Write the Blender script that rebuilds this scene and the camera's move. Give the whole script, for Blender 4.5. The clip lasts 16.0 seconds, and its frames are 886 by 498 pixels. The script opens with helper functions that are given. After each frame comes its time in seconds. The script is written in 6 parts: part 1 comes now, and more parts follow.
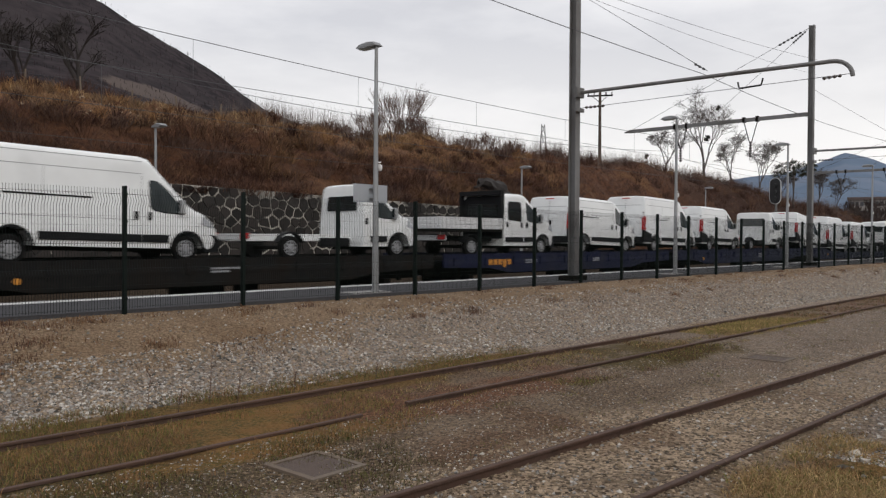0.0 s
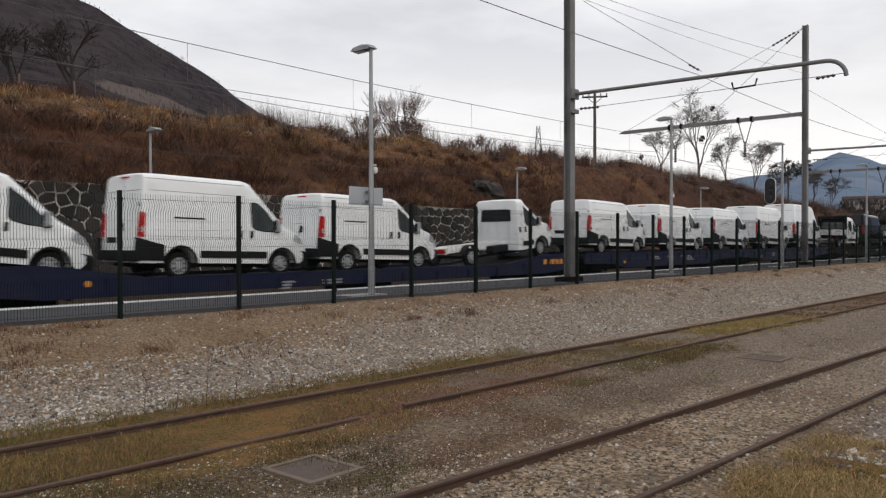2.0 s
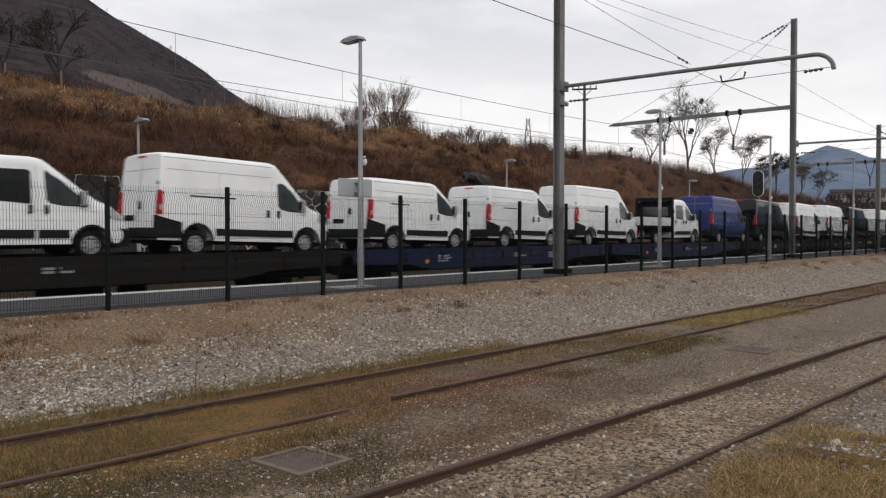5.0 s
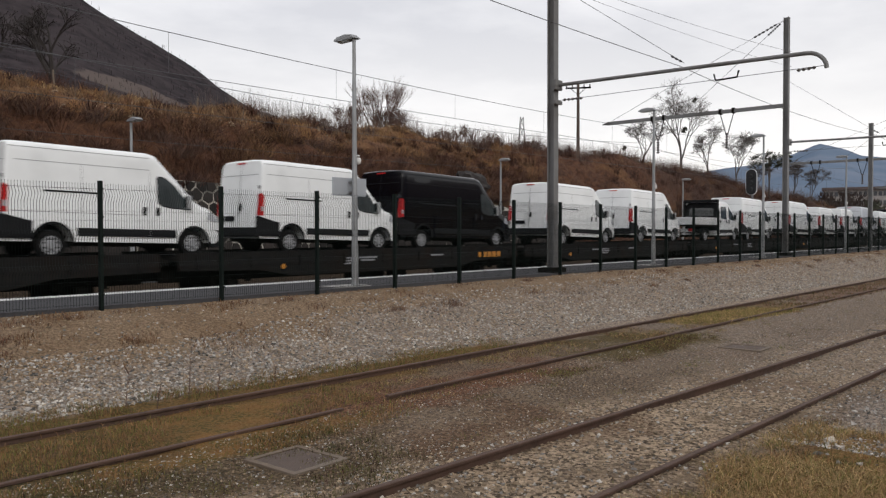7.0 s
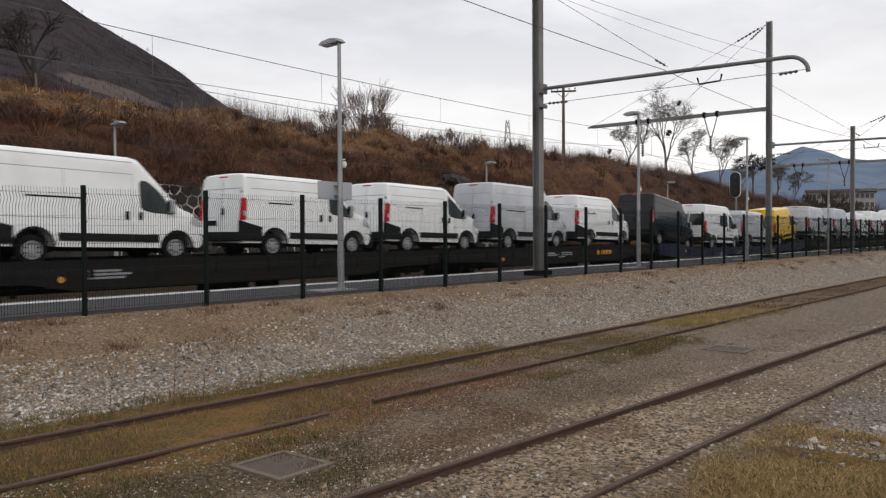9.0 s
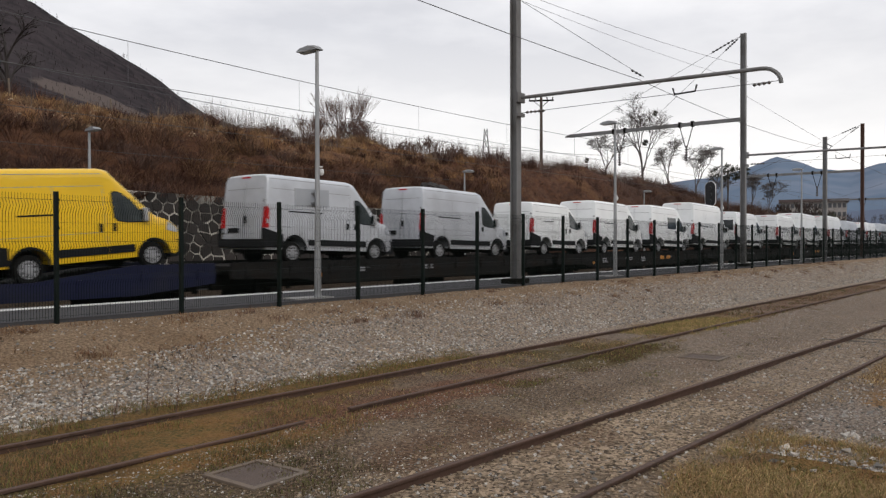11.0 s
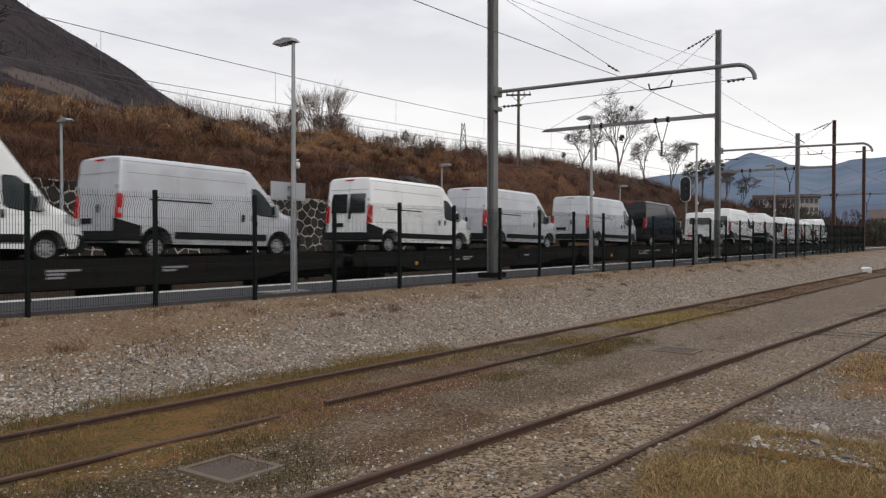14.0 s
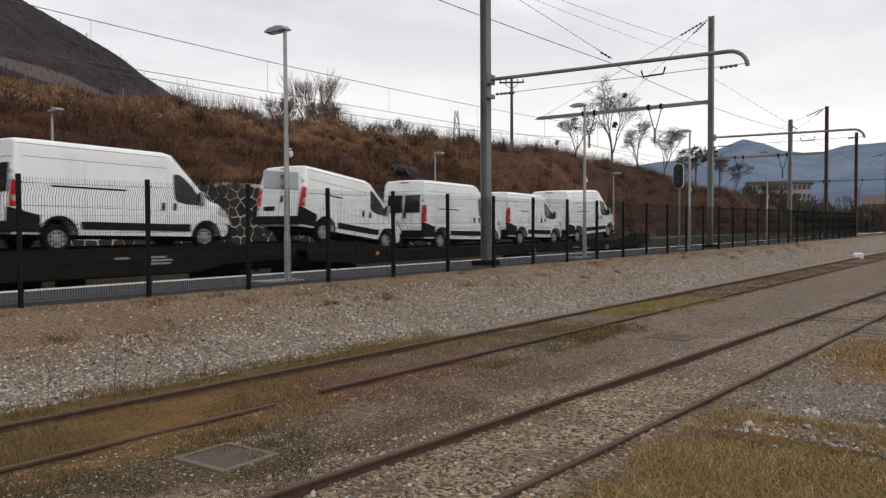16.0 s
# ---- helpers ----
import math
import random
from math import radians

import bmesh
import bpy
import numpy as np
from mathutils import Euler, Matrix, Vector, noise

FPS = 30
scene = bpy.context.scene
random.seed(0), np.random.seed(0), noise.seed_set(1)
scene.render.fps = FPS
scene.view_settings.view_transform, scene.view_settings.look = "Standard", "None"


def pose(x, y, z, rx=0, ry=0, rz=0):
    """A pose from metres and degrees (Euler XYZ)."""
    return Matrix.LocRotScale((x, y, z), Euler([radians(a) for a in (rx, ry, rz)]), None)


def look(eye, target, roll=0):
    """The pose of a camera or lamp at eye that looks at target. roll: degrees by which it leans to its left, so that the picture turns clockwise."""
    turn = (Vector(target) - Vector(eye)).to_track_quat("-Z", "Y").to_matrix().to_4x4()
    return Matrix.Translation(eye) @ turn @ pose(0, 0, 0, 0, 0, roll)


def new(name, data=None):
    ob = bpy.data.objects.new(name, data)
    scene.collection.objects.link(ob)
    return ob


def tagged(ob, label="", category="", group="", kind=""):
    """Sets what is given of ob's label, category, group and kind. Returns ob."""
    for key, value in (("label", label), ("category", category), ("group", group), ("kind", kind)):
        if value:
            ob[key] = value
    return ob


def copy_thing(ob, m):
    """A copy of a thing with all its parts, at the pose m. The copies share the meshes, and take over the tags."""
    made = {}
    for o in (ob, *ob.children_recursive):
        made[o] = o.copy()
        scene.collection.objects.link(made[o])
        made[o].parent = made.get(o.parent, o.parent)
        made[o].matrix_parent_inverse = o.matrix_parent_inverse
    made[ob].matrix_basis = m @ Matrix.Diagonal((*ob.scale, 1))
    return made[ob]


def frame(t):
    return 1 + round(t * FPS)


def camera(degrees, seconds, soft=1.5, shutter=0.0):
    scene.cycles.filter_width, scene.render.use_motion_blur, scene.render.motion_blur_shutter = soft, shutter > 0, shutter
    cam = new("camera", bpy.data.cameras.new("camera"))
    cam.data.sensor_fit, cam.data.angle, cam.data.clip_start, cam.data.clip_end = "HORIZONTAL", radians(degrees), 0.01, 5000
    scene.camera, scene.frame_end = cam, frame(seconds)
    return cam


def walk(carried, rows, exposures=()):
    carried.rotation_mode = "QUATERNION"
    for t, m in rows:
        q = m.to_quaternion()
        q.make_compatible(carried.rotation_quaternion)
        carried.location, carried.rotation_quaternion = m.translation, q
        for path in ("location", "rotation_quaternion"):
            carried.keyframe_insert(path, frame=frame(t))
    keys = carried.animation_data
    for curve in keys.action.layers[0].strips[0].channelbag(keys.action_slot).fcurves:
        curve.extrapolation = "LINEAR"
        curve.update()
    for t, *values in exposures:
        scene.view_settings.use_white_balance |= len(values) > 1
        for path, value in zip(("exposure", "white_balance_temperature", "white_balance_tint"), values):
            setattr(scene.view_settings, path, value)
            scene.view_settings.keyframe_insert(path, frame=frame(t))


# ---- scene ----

# World: x runs along the railway, y across it, z up from the yard rails' ground.
cam = camera(58.5, 16.0, 1.3, 0.12)
PATH = [
    (0, 0.000, 0.000, 2.250, -46.702, -0.795, -0.316),
    (0.5, 0.001, 0.003, 2.250, -46.788, -0.603, -0.251),
    (1, 0.003, -0.006, 2.253, -46.723, -0.526, -0.086),
    (1.5, 0.004, 0.010, 2.247, -46.966, -0.393, -0.057),
    (2, 0.003, 0.002, 2.247, -46.993, -0.634, 0.110),
    (2.5, -0.005, -0.006, 2.256, -46.955, -0.911, 0.100),
    (3, -0.004, -0.014, 2.254, -46.977, -1.074, 0.082),
    (3.5, -0.008, 0.000, 2.251, -46.992, -1.106, 0.006),
    (4, 0.002, -0.004, 2.247, -47.146, -1.039, 0.028),
    (4.5, -0.004, -0.018, 2.255, -47.480, -1.128, -0.013),
    (7, -0.001, -0.005, 2.252, -48.176, -1.306, 0.109),
    (7.5, -0.007, -0.017, 2.253, -48.261, -1.170, 0.076),
    (8, 0.003, -0.001, 2.249, -48.505, -1.111, -0.009),
    (8.5, 0.002, -0.016, 2.250, -48.764, -1.125, 0.073),
    (9, -0.001, -0.020, 2.260, -49.167, -1.080, 0.294),
    (9.5, -0.002, -0.046, 2.269, -49.669, -0.800, 0.383),
    (10, 0.002, -0.030, 2.260, -50.337, -0.540, 0.224),
    (12.5, 0.016, -0.044, 2.253, -51.264, -0.680, 0.019),
    (13, 0.003, -0.043, 2.251, -51.831, -0.819, -0.139),
    (13.5, 0.022, -0.028, 2.238, -52.077, -0.826, 0.016),
    (14, 0.011, -0.050, 2.251, -52.388, -0.936, -0.039),
    (14.5, 0.012, -0.051, 2.262, -52.660, -1.035, -0.104),
    (15, 0.034, -0.035, 2.250, -52.721, -0.787, -0.009),
    (15.5, 0.012, -0.060, 2.247, -53.097, -1.173, 0.152),
    (16, 0.007, -0.062, 2.250, -52.833, -1.788, 0.283)]
walk(cam, [(t, pose(x, y, z, 90 + pitch, roll, yaw)) for t, x, y, z, yaw, pitch, roll in PATH], exposures=[(0, -0.09), (0.5, -0.08), (1.5, -0.02), (3, -0.02), (7, 0.0), (16, 0.0)])

# ---- sky and sun ----
world = bpy.data.worlds.new("overcast")
scene.world = world
world.use_nodes = True
wn = world.node_tree
wn.nodes.clear()
w_out = wn.nodes.new("ShaderNodeOutputWorld")
w_bg = wn.nodes.new("ShaderNodeBackground")
w_sky = wn.nodes.new("ShaderNodeTexSky")
w_sky.sky_type, w_sky.sun_disc = "NISHITA", False
w_sky.sun_elevation, w_sky.sun_rotation = radians(37), radians(200)
w_co = wn.nodes.new("ShaderNodeTexCoord")
w_map = wn.nodes.new("ShaderNodeMapping")
w_map.inputs["Scale"].default_value = (1.0, 1.0, 3.2)
w_noise = wn.nodes.new("ShaderNodeTexNoise")
w_noise.inputs["Scale"].default_value = 2.6
w_noise.inputs["Detail"].default_value = 6
w_noise.inputs["Roughness"].default_value = 0.55
w_ramp = wn.nodes.new("ShaderNodeValToRGB")
w_ramp.color_ramp.elements[0].position = 0.36
w_ramp.color_ramp.elements[0].color = (7.1, 7.1, 7.45, 1)
w_ramp.color_ramp.elements[1].position = 0.62
w_ramp.color_ramp.elements[1].color = (9.55, 9.45, 9.6, 1)
w_mix = wn.nodes.new("ShaderNodeMixRGB")
w_mix.inputs[0].default_value = 0.93
wn.links.new(w_co.outputs["Generated"], w_map.inputs[0])
wn.links.new(w_map.outputs[0], w_noise.inputs["Vector"])
wn.links.new(w_noise.outputs["Fac"], w_ramp.inputs[0])
wn.links.new(w_sky.outputs[0], w_mix.inputs[1])
wn.links.new(w_ramp.outputs[0], w_mix.inputs[2])
# thinner, brighter cloud towards the horizon
w_sep = wn.nodes.new("ShaderNodeSeparateXYZ")
w_low = wn.nodes.new("ShaderNodeMapRange")
w_low.inputs[1].default_value, w_low.inputs[2].default_value = 0.26, 0.06
w_low.inputs[3].default_value, w_low.inputs[4].default_value = 0.0, 0.75
w_haze = wn.nodes.new("ShaderNodeMixRGB")
w_haze.inputs[2].default_value = (10.6, 10.35, 10.05, 1)
wn.links.new(w_co.outputs["Generated"], w_sep.inputs[0])
wn.links.new(w_sep.outputs["Z"], w_low.inputs[0])
wn.links.new(w_low.outputs[0], w_haze.inputs[0])
wn.links.new(w_mix.outputs[0], w_haze.inputs[1])
wn.links.new(w_haze.outputs[0], w_bg.inputs[0])
w_bg.inputs[1].default_value = 0.106
wn.links.new(w_bg.outputs[0], w_out.inputs[0])
sun = new("sun", bpy.data.lights.new("sun", "SUN"))
sun.data.energy, sun.data.angle, sun.data.color = 1.1, radians(35), (1.0, 0.95, 0.88)
sun.matrix_world = look((0, 0, 0), (0.35, 0.94, -0.75))


# ---- materials ----
def material(name, base, other=None, rough=0.8, metal=0.0, scale=8.0, bump=0.0, bump_scale=60.0, amount=0.5, spec=0.5, rand=0.0, coat=0.0, stain=None, stain_scale=0.6):
    """A surface whose colour drifts between base and other at a fine grain, with broad stains, relief, and a change from piece to piece."""
    m = bpy.data.materials.new(name)
    m.use_nodes = True
    nt = m.node_tree
    b = nt.nodes["Principled BSDF"]
    b.inputs["Roughness"].default_value, b.inputs["Metallic"].default_value = rough, metal
    b.inputs["Specular IOR Level"].default_value = spec
    b.inputs["Coat Weight"].default_value = coat
    b.inputs["Coat Roughness"].default_value = 0.06
    co = nt.nodes.new("ShaderNodeTexCoord")
    other = other or tuple(c * 0.75 for c in base)
    n1 = nt.nodes.new("ShaderNodeTexNoise")
    n1.inputs["Scale"].default_value, n1.inputs["Detail"].default_value, n1.inputs["Roughness"].default_value = scale, 5, 0.6
    nt.links.new(co.outputs["Object"], n1.inputs["Vector"])
    r1 = nt.nodes.new("ShaderNodeMapRange")
    r1.inputs[1].default_value, r1.inputs[2].default_value = 0.5 - amount * 0.5, 0.5 + amount * 0.5
    nt.links.new(n1.outputs["Fac"], r1.inputs[0])
    mix = nt.nodes.new("ShaderNodeMixRGB")
    mix.inputs[1].default_value, mix.inputs[2].default_value = (*base, 1), (*other, 1)
    nt.links.new(r1.outputs[0], mix.inputs[0])
    last = mix.outputs[0]
    n2 = nt.nodes.new("ShaderNodeTexNoise")
    n2.inputs["Scale"].default_value, n2.inputs["Detail"].default_value = stain_scale, 4
    nt.links.new(co.outputs["Object"], n2.inputs["Vector"])
    r2 = nt.nodes.new("ShaderNodeMapRange")
    r2.inputs[1].default_value, r2.inputs[2].default_value = 0.48, 0.68
    nt.links.new(n2.outputs["Fac"], r2.inputs[0])
    mix2 = nt.nodes.new("ShaderNodeMixRGB")
    st = stain or tuple(c * 0.82 for c in base)
    mix2.inputs[2].default_value = (*st, 1)
    nt.links.new(r2.outputs[0], mix2.inputs[0])
    nt.links.new(last, mix2.inputs[1])
    last = mix2.outputs[0]
    if rand:
        info = nt.nodes.new("ShaderNodeObjectInfo")
        geo = nt.nodes.new("ShaderNodeNewGeometry")
        add = nt.nodes.new("ShaderNodeMath")
        nt.links.new(info.outputs["Random"], add.inputs[0])
        nt.links.new(geo.outputs["Random Per Island"], add.inputs[1])
        fr = nt.nodes.new("ShaderNodeMath")
        fr.operation = "FRACT"
        nt.links.new(add.outputs[0], fr.inputs[0])
        r3 = nt.nodes.new("ShaderNodeMapRange")
        r3.inputs[3].default_value, r3.inputs[4].default_value = 1 - rand, 1 + rand
        nt.links.new(fr.outputs[0], r3.inputs[0])
        hsv = nt.nodes.new("ShaderNodeHueSaturation")
        nt.links.new(r3.outputs[0], hsv.inputs["Value"])
        nt.links.new(last, hsv.inputs["Color"])
        last = hsv.outputs[0]
    nt.links.new(last, b.inputs["Base Color"])
    if bump:
        n3 = nt.nodes.new("ShaderNodeTexNoise")
        n3.inputs["Scale"].default_value, n3.inputs["Detail"].default_value = bump_scale, 4
        nt.links.new(co.outputs["Object"], n3.inputs["Vector"])
        bp = nt.nodes.new("ShaderNodeBump")
        bp.inputs["Strength"].default_value, bp.inputs["Distance"].default_value = bump, 0.03
        nt.links.new(n3.outputs["Fac"], bp.inputs["Height"])
        nt.links.new(bp.outputs[0], b.inputs["Normal"])
    return m


def paint(name, c, rough=0.35, coat=0.6, dirt=0.9):
    return material(name, c, tuple(x * 0.96 for x in c), rough, 0, 3, 0, coat=coat, stain=tuple(x * dirt for x in c), stain_scale=1.2)


M = {}
M["white"] = paint("white_paint", (0.84, 0.86, 0.865))
M["black"] = material("black_paint", (0.0022, 0.0024, 0.0042), (0.003, 0.003, 0.005), 0.07, 0, 3, spec=0.34, stain=(0.0035, 0.0035, 0.005))
M["navy_van"] = material("blue_paint", (0.012, 0.03, 0.17), (0.012, 0.03, 0.15), 0.25, 0, 3, spec=0.4)
M["silver"] = material("silver_paint", (0.58, 0.605, 0.645), (0.53, 0.555, 0.595), 0.36, 0.25, 3, coat=0.5, stain=(0.43, 0.445, 0.475))
M["grey"] = material("grey_paint", (0.36, 0.39, 0.46), (0.32, 0.35, 0.41), 0.38, 0.3, 3, coat=0.5, stain=(0.31, 0.33, 0.38))
M["yellow"] = paint("yellow_paint", (0.80, 0.50, 0.01))
M["plastic"] = material("black_plastic", (0.009, 0.0095, 0.011), (0.013, 0.013, 0.014), 0.65, 0, 12, spec=0.14)
M["rubber"] = material("tyre_rubber", (0.008, 0.008, 0.009), (0.014, 0.013, 0.012), 0.85, 0, 20, spec=0.1)
M["rim"] = material("steel_wheel", (0.40, 0.41, 0.43), (0.20, 0.205, 0.215), 0.45, 0.2, 9)
M["glass"] = material("dark_glass", (0.016, 0.02, 0.022), (0.02, 0.024, 0.026), 0.06, 0, 2, spec=0.7)
M["door_glass"] = material("tinted_door_glass", (0.075, 0.09, 0.095), (0.03, 0.036, 0.04), 0.06, 0, 1.6, spec=0.8)
M["mirror_grey"] = material("grey_mirror_housing", (0.36, 0.37, 0.38), (0.26, 0.265, 0.27), 0.35, 0, 5, spec=0.6)
M["red"] = material("red_lens", (0.50, 0.020, 0.022), (0.38, 0.012, 0.014), 0.25, 0, 10)
M["lens"] = material("clear_lens", (0.55, 0.57, 0.6), (0.4, 0.42, 0.45), 0.12, 0.2, 9)
M["wagon"] = material("dark_wagon_steel", (0.010, 0.0102, 0.0112), (0.018, 0.0165, 0.015), 0.7, 0.0, 6, 0.2, 30, stain=(0.016, 0.012, 0.010), stain_scale=0.9, spec=0.06)
M["navy"] = material("navy_wagon_paint", (0.005, 0.0075, 0.034), (0.007, 0.0095, 0.031), 0.5, 0, 5, 0.1, 30, stain=(0.013, 0.014, 0.03), stain_scale=0.9, spec=0.25)
M["deck"] = material("worn_steel_deck", (0.011, 0.0105, 0.01), (0.022, 0.02, 0.018), 0.8, 0.0, 6, 0.3, 40, spec=0.08)
M["iron"] = material("greasy_iron", (0.006, 0.0055, 0.005), (0.012, 0.010, 0.008), 0.75, 0.0, 7, 0.3, 30, spec=0.08)
M["orange"] = material("orange_marking", (0.62, 0.27, 0.03), (0.5, 0.2, 0.03), 0.6, 0, 12)
M["mark"] = material("white_marking", (0.35, 0.36, 0.38), (0.15, 0.15, 0.16), 0.6, 0, 25)
M["bed"] = material("aluminium_sideboard", (0.72, 0.73, 0.74), (0.62, 0.63, 0.64), 0.4, 0.1, 8)
# grey of the panel gaps, also of the shade painted along body folds
M["seam"] = material("panel_gap_fold_shade", (0.30, 0.31, 0.32), (0.24, 0.245, 0.25), 0.6, 0, 8)
M["fence"] = material("dark_green_fence", (0.005, 0.010, 0.009), (0.007, 0.012, 0.010), 0.6, 0, 10, spec=0.15)
M["galv"] = material("galvanised_steel", (0.36, 0.37, 0.38), (0.28, 0.29, 0.30), 0.5, 0.6, 4, 0.05, 30, stain=(0.25, 0.25, 0.25))
M["mast"] = material("weathered_mast_steel", (0.20, 0.20, 0.20), (0.145, 0.145, 0.145), 0.6, 0.1, 3, 0.1, 20, stain=(0.12, 0.115, 0.11))
M["rustmast"] = material("rusty_mast_steel", (0.10, 0.05, 0.035), (0.07, 0.04, 0.03), 0.8, 0.2, 3, 0.1, 20)
M["wire"] = material("dark_copper_wire", (0.085, 0.085, 0.09), (0.065, 0.065, 0.07), 0.6, 0.3, 3)
M["porcelain"] = material("brown_insulator", (0.05, 0.035, 0.03), (0.03, 0.025, 0.02), 0.3, 0, 10)
M["asphalt"] = material("platform_asphalt", (0.085, 0.085, 0.09), (0.06, 0.06, 0.065), 0.95, 0, 25, 0.3, 120, spec=0.1)
M["white_line"] = material("pale_concrete_edge", (0.74, 0.74, 0.74), (0.6, 0.6, 0.6), 0.8, 0, 15)
M["slab"] = material("grey_footing_concrete", (0.36, 0.355, 0.345), (0.26, 0.255, 0.245), 0.9, 0, 9, 0.3, 60)
M["concrete"] = material("concrete", (0.17, 0.125, 0.09), (0.11, 0.084, 0.062), 0.9, 0, 9, 0.4, 60, stain=(0.16, 0.13, 0.105))
M["cover"] = material("weathered_cover", (0.105, 0.074, 0.06), (0.072, 0.052, 0.043), 0.9, 0, 9, 0.4, 60)
M["rail"] = material("rusty_rail", (0.112, 0.068, 0.052), (0.055, 0.035, 0.027), 0.75, 0.0, 9, 0.3, 60, stain=(0.10, 0.058, 0.042), spec=0.3)
M["bright_rail"] = material("running_rail", (0.3, 0.28, 0.27), (0.12, 0.08, 0.06), 0.4, 0.7, 9)
M["ties"] = material("old_oak_tie", (0.10, 0.08, 0.065), (0.06, 0.05, 0.042), 0.95, 0, 9, 0.5, 50)
M["sign"] = material("sign_back", (0.46, 0.49, 0.53), (0.43, 0.46, 0.5), 0.45, 0.4, 3)
M["wood_pole"] = material("wooden_pole", (0.09, 0.065, 0.05), (0.06, 0.045, 0.038), 0.9, 0, 6)
M["bark"] = material("grey_bark", (0.105, 0.088, 0.078), (0.07, 0.058, 0.052), 0.95, 0, 9)
M["bark_dark"] = material("dark_bark", (0.035, 0.028, 0.026), (0.022, 0.018, 0.017), 0.95, 0, 9)
M["twig"] = material("brown_twigs", (0.12, 0.068, 0.05), (0.075, 0.046, 0.036), 0.95, 0, 4, rand=0.35)
M["pale_twig"] = material("grey_twigs", (0.17, 0.14, 0.12), (0.11, 0.09, 0.08), 0.95, 0, 4, rand=0.35)
M["pine"] = material("pine_needles", (0.03, 0.035, 0.02), (0.05, 0.045, 0.028), 0.95, 0, 4, rand=0.4)
M["dry"] = material("dry_grass", (0.50, 0.35, 0.17), (0.30, 0.19, 0.085), 0.95, 0, 1.2, rand=0.5)
M["green"] = material("green_grass", (0.14, 0.145, 0.035), (0.22, 0.19, 0.055), 0.95, 0, 3, rand=0.4)
M["moss"] = material("dark_moss_grass", (0.075, 0.080, 0.022), (0.12, 0.10, 0.032), 0.95, 0, 1.5, rand=0.5)
M["tan"] = material("tan_dead_grass", (0.24, 0.15, 0.082), (0.15, 0.092, 0.052), 0.95, 0, 1.5, rand=0.5)
M["brush_dark"] = material("dark_bramble", (0.075, 0.042, 0.034), (0.040, 0.023, 0.019), 0.95, 0, 1.5, rand=0.6, stain=(0.07, 0.036, 0.026), stain_scale=0.25, spec=0.1)
M["orange_grass"] = material("rusty_dry_grass", (0.30, 0.165, 0.07), (0.19, 0.10, 0.045), 0.95, 0, 1.5, rand=0.5)
M["brush"] = material("withered_brush", (0.165, 0.086, 0.055), (0.074, 0.041, 0.030), 0.95, 0, 1.5, rand=0.6, stain=(0.20, 0.118, 0.062), stain_scale=0.22, spec=0.1)
M["stone"] = material("ballast_stone", (0.46, 0.43, 0.39), (0.085, 0.077, 0.07), 0.95, 0, 12, rand=0.8)
M["sand_stone"] = material("sandy_stone", (0.34, 0.26, 0.175), (0.21, 0.155, 0.105), 0.95, 0, 12, rand=0.5)
M["wall_stone"] = material("dark_wall_stone", (0.034, 0.027, 0.024), (0.018, 0.015, 0.014), 0.95, 0, 3, 0.4, 20, rand=0.5)
M["mortar"] = material("pale_mortar", (0.028, 0.025, 0.024), (0.46, 0.43, 0.38), 0.95, 0, 0.42, 0.3, 20, amount=0.035, stain=(0.03, 0.026, 0.024), stain_scale=0.5)
M["signal_black"] = material("signal_black", (0.012, 0.012, 0.014), (0.018, 0.018, 0.02), 0.6, 0, 9)
M["white_trim"] = material("white_trim", (0.7, 0.7, 0.7), (0.6, 0.6, 0.6), 0.6, 0, 9)
M["facade"] = material("pale_render_facade", (0.36, 0.33, 0.31), (0.31, 0.29, 0.28), 0.9, 0, 0.4)
M["facade_ochre"] = material("ochre_render", (0.30, 0.21, 0.13), (0.26, 0.18, 0.12), 0.9, 0, 0.4)
M["roof"] = material("brown_roof", (0.11, 0.08, 0.075), (0.09, 0.07, 0.065), 0.9, 0, 0.8)
M["far_glass"] = material("far_window", (0.05, 0.055, 0.065), (0.07, 0.075, 0.08), 0.3, 0, 1)
M["lamp_glass"] = material("lamp_diffuser", (0.5, 0.5, 0.48), (0.45, 0.45, 0.43), 0.3, 0, 4)


# ---- mesh helpers ----
def quad_box(bm, x0, x1, y0, y1, z0, z1, bevel=0.0, m=None):
    tmp = bmesh.new() if bevel else bm
    vs = [tmp.verts.new((x, y, z)) for x in (x0, x1) for y in (y0, y1) for z in (z0, z1)]
    for f in ((0, 1, 3, 2), (4, 6, 7, 5), (0, 4, 5, 1), (2, 3, 7, 6), (0, 2, 6, 4), (1, 5, 7, 3)):
        tmp.faces.new([vs[i] for i in f])
    if bevel:
        bmesh.ops.bevel(tmp, geom=tmp.edges[:], offset=bevel, segments=2, affect="EDGES", profile=0.6)
        join(bm, tmp)
    elif m is not None:
        bmesh.ops.transform(bm, matrix=m, verts=vs)
    return bm


def join(bm, other):
    me = bpy.data.meshes.new("tmp")
    other.to_mesh(me)
    other.free()
    bm.from_mesh(me)
    bpy.data.meshes.remove(me)


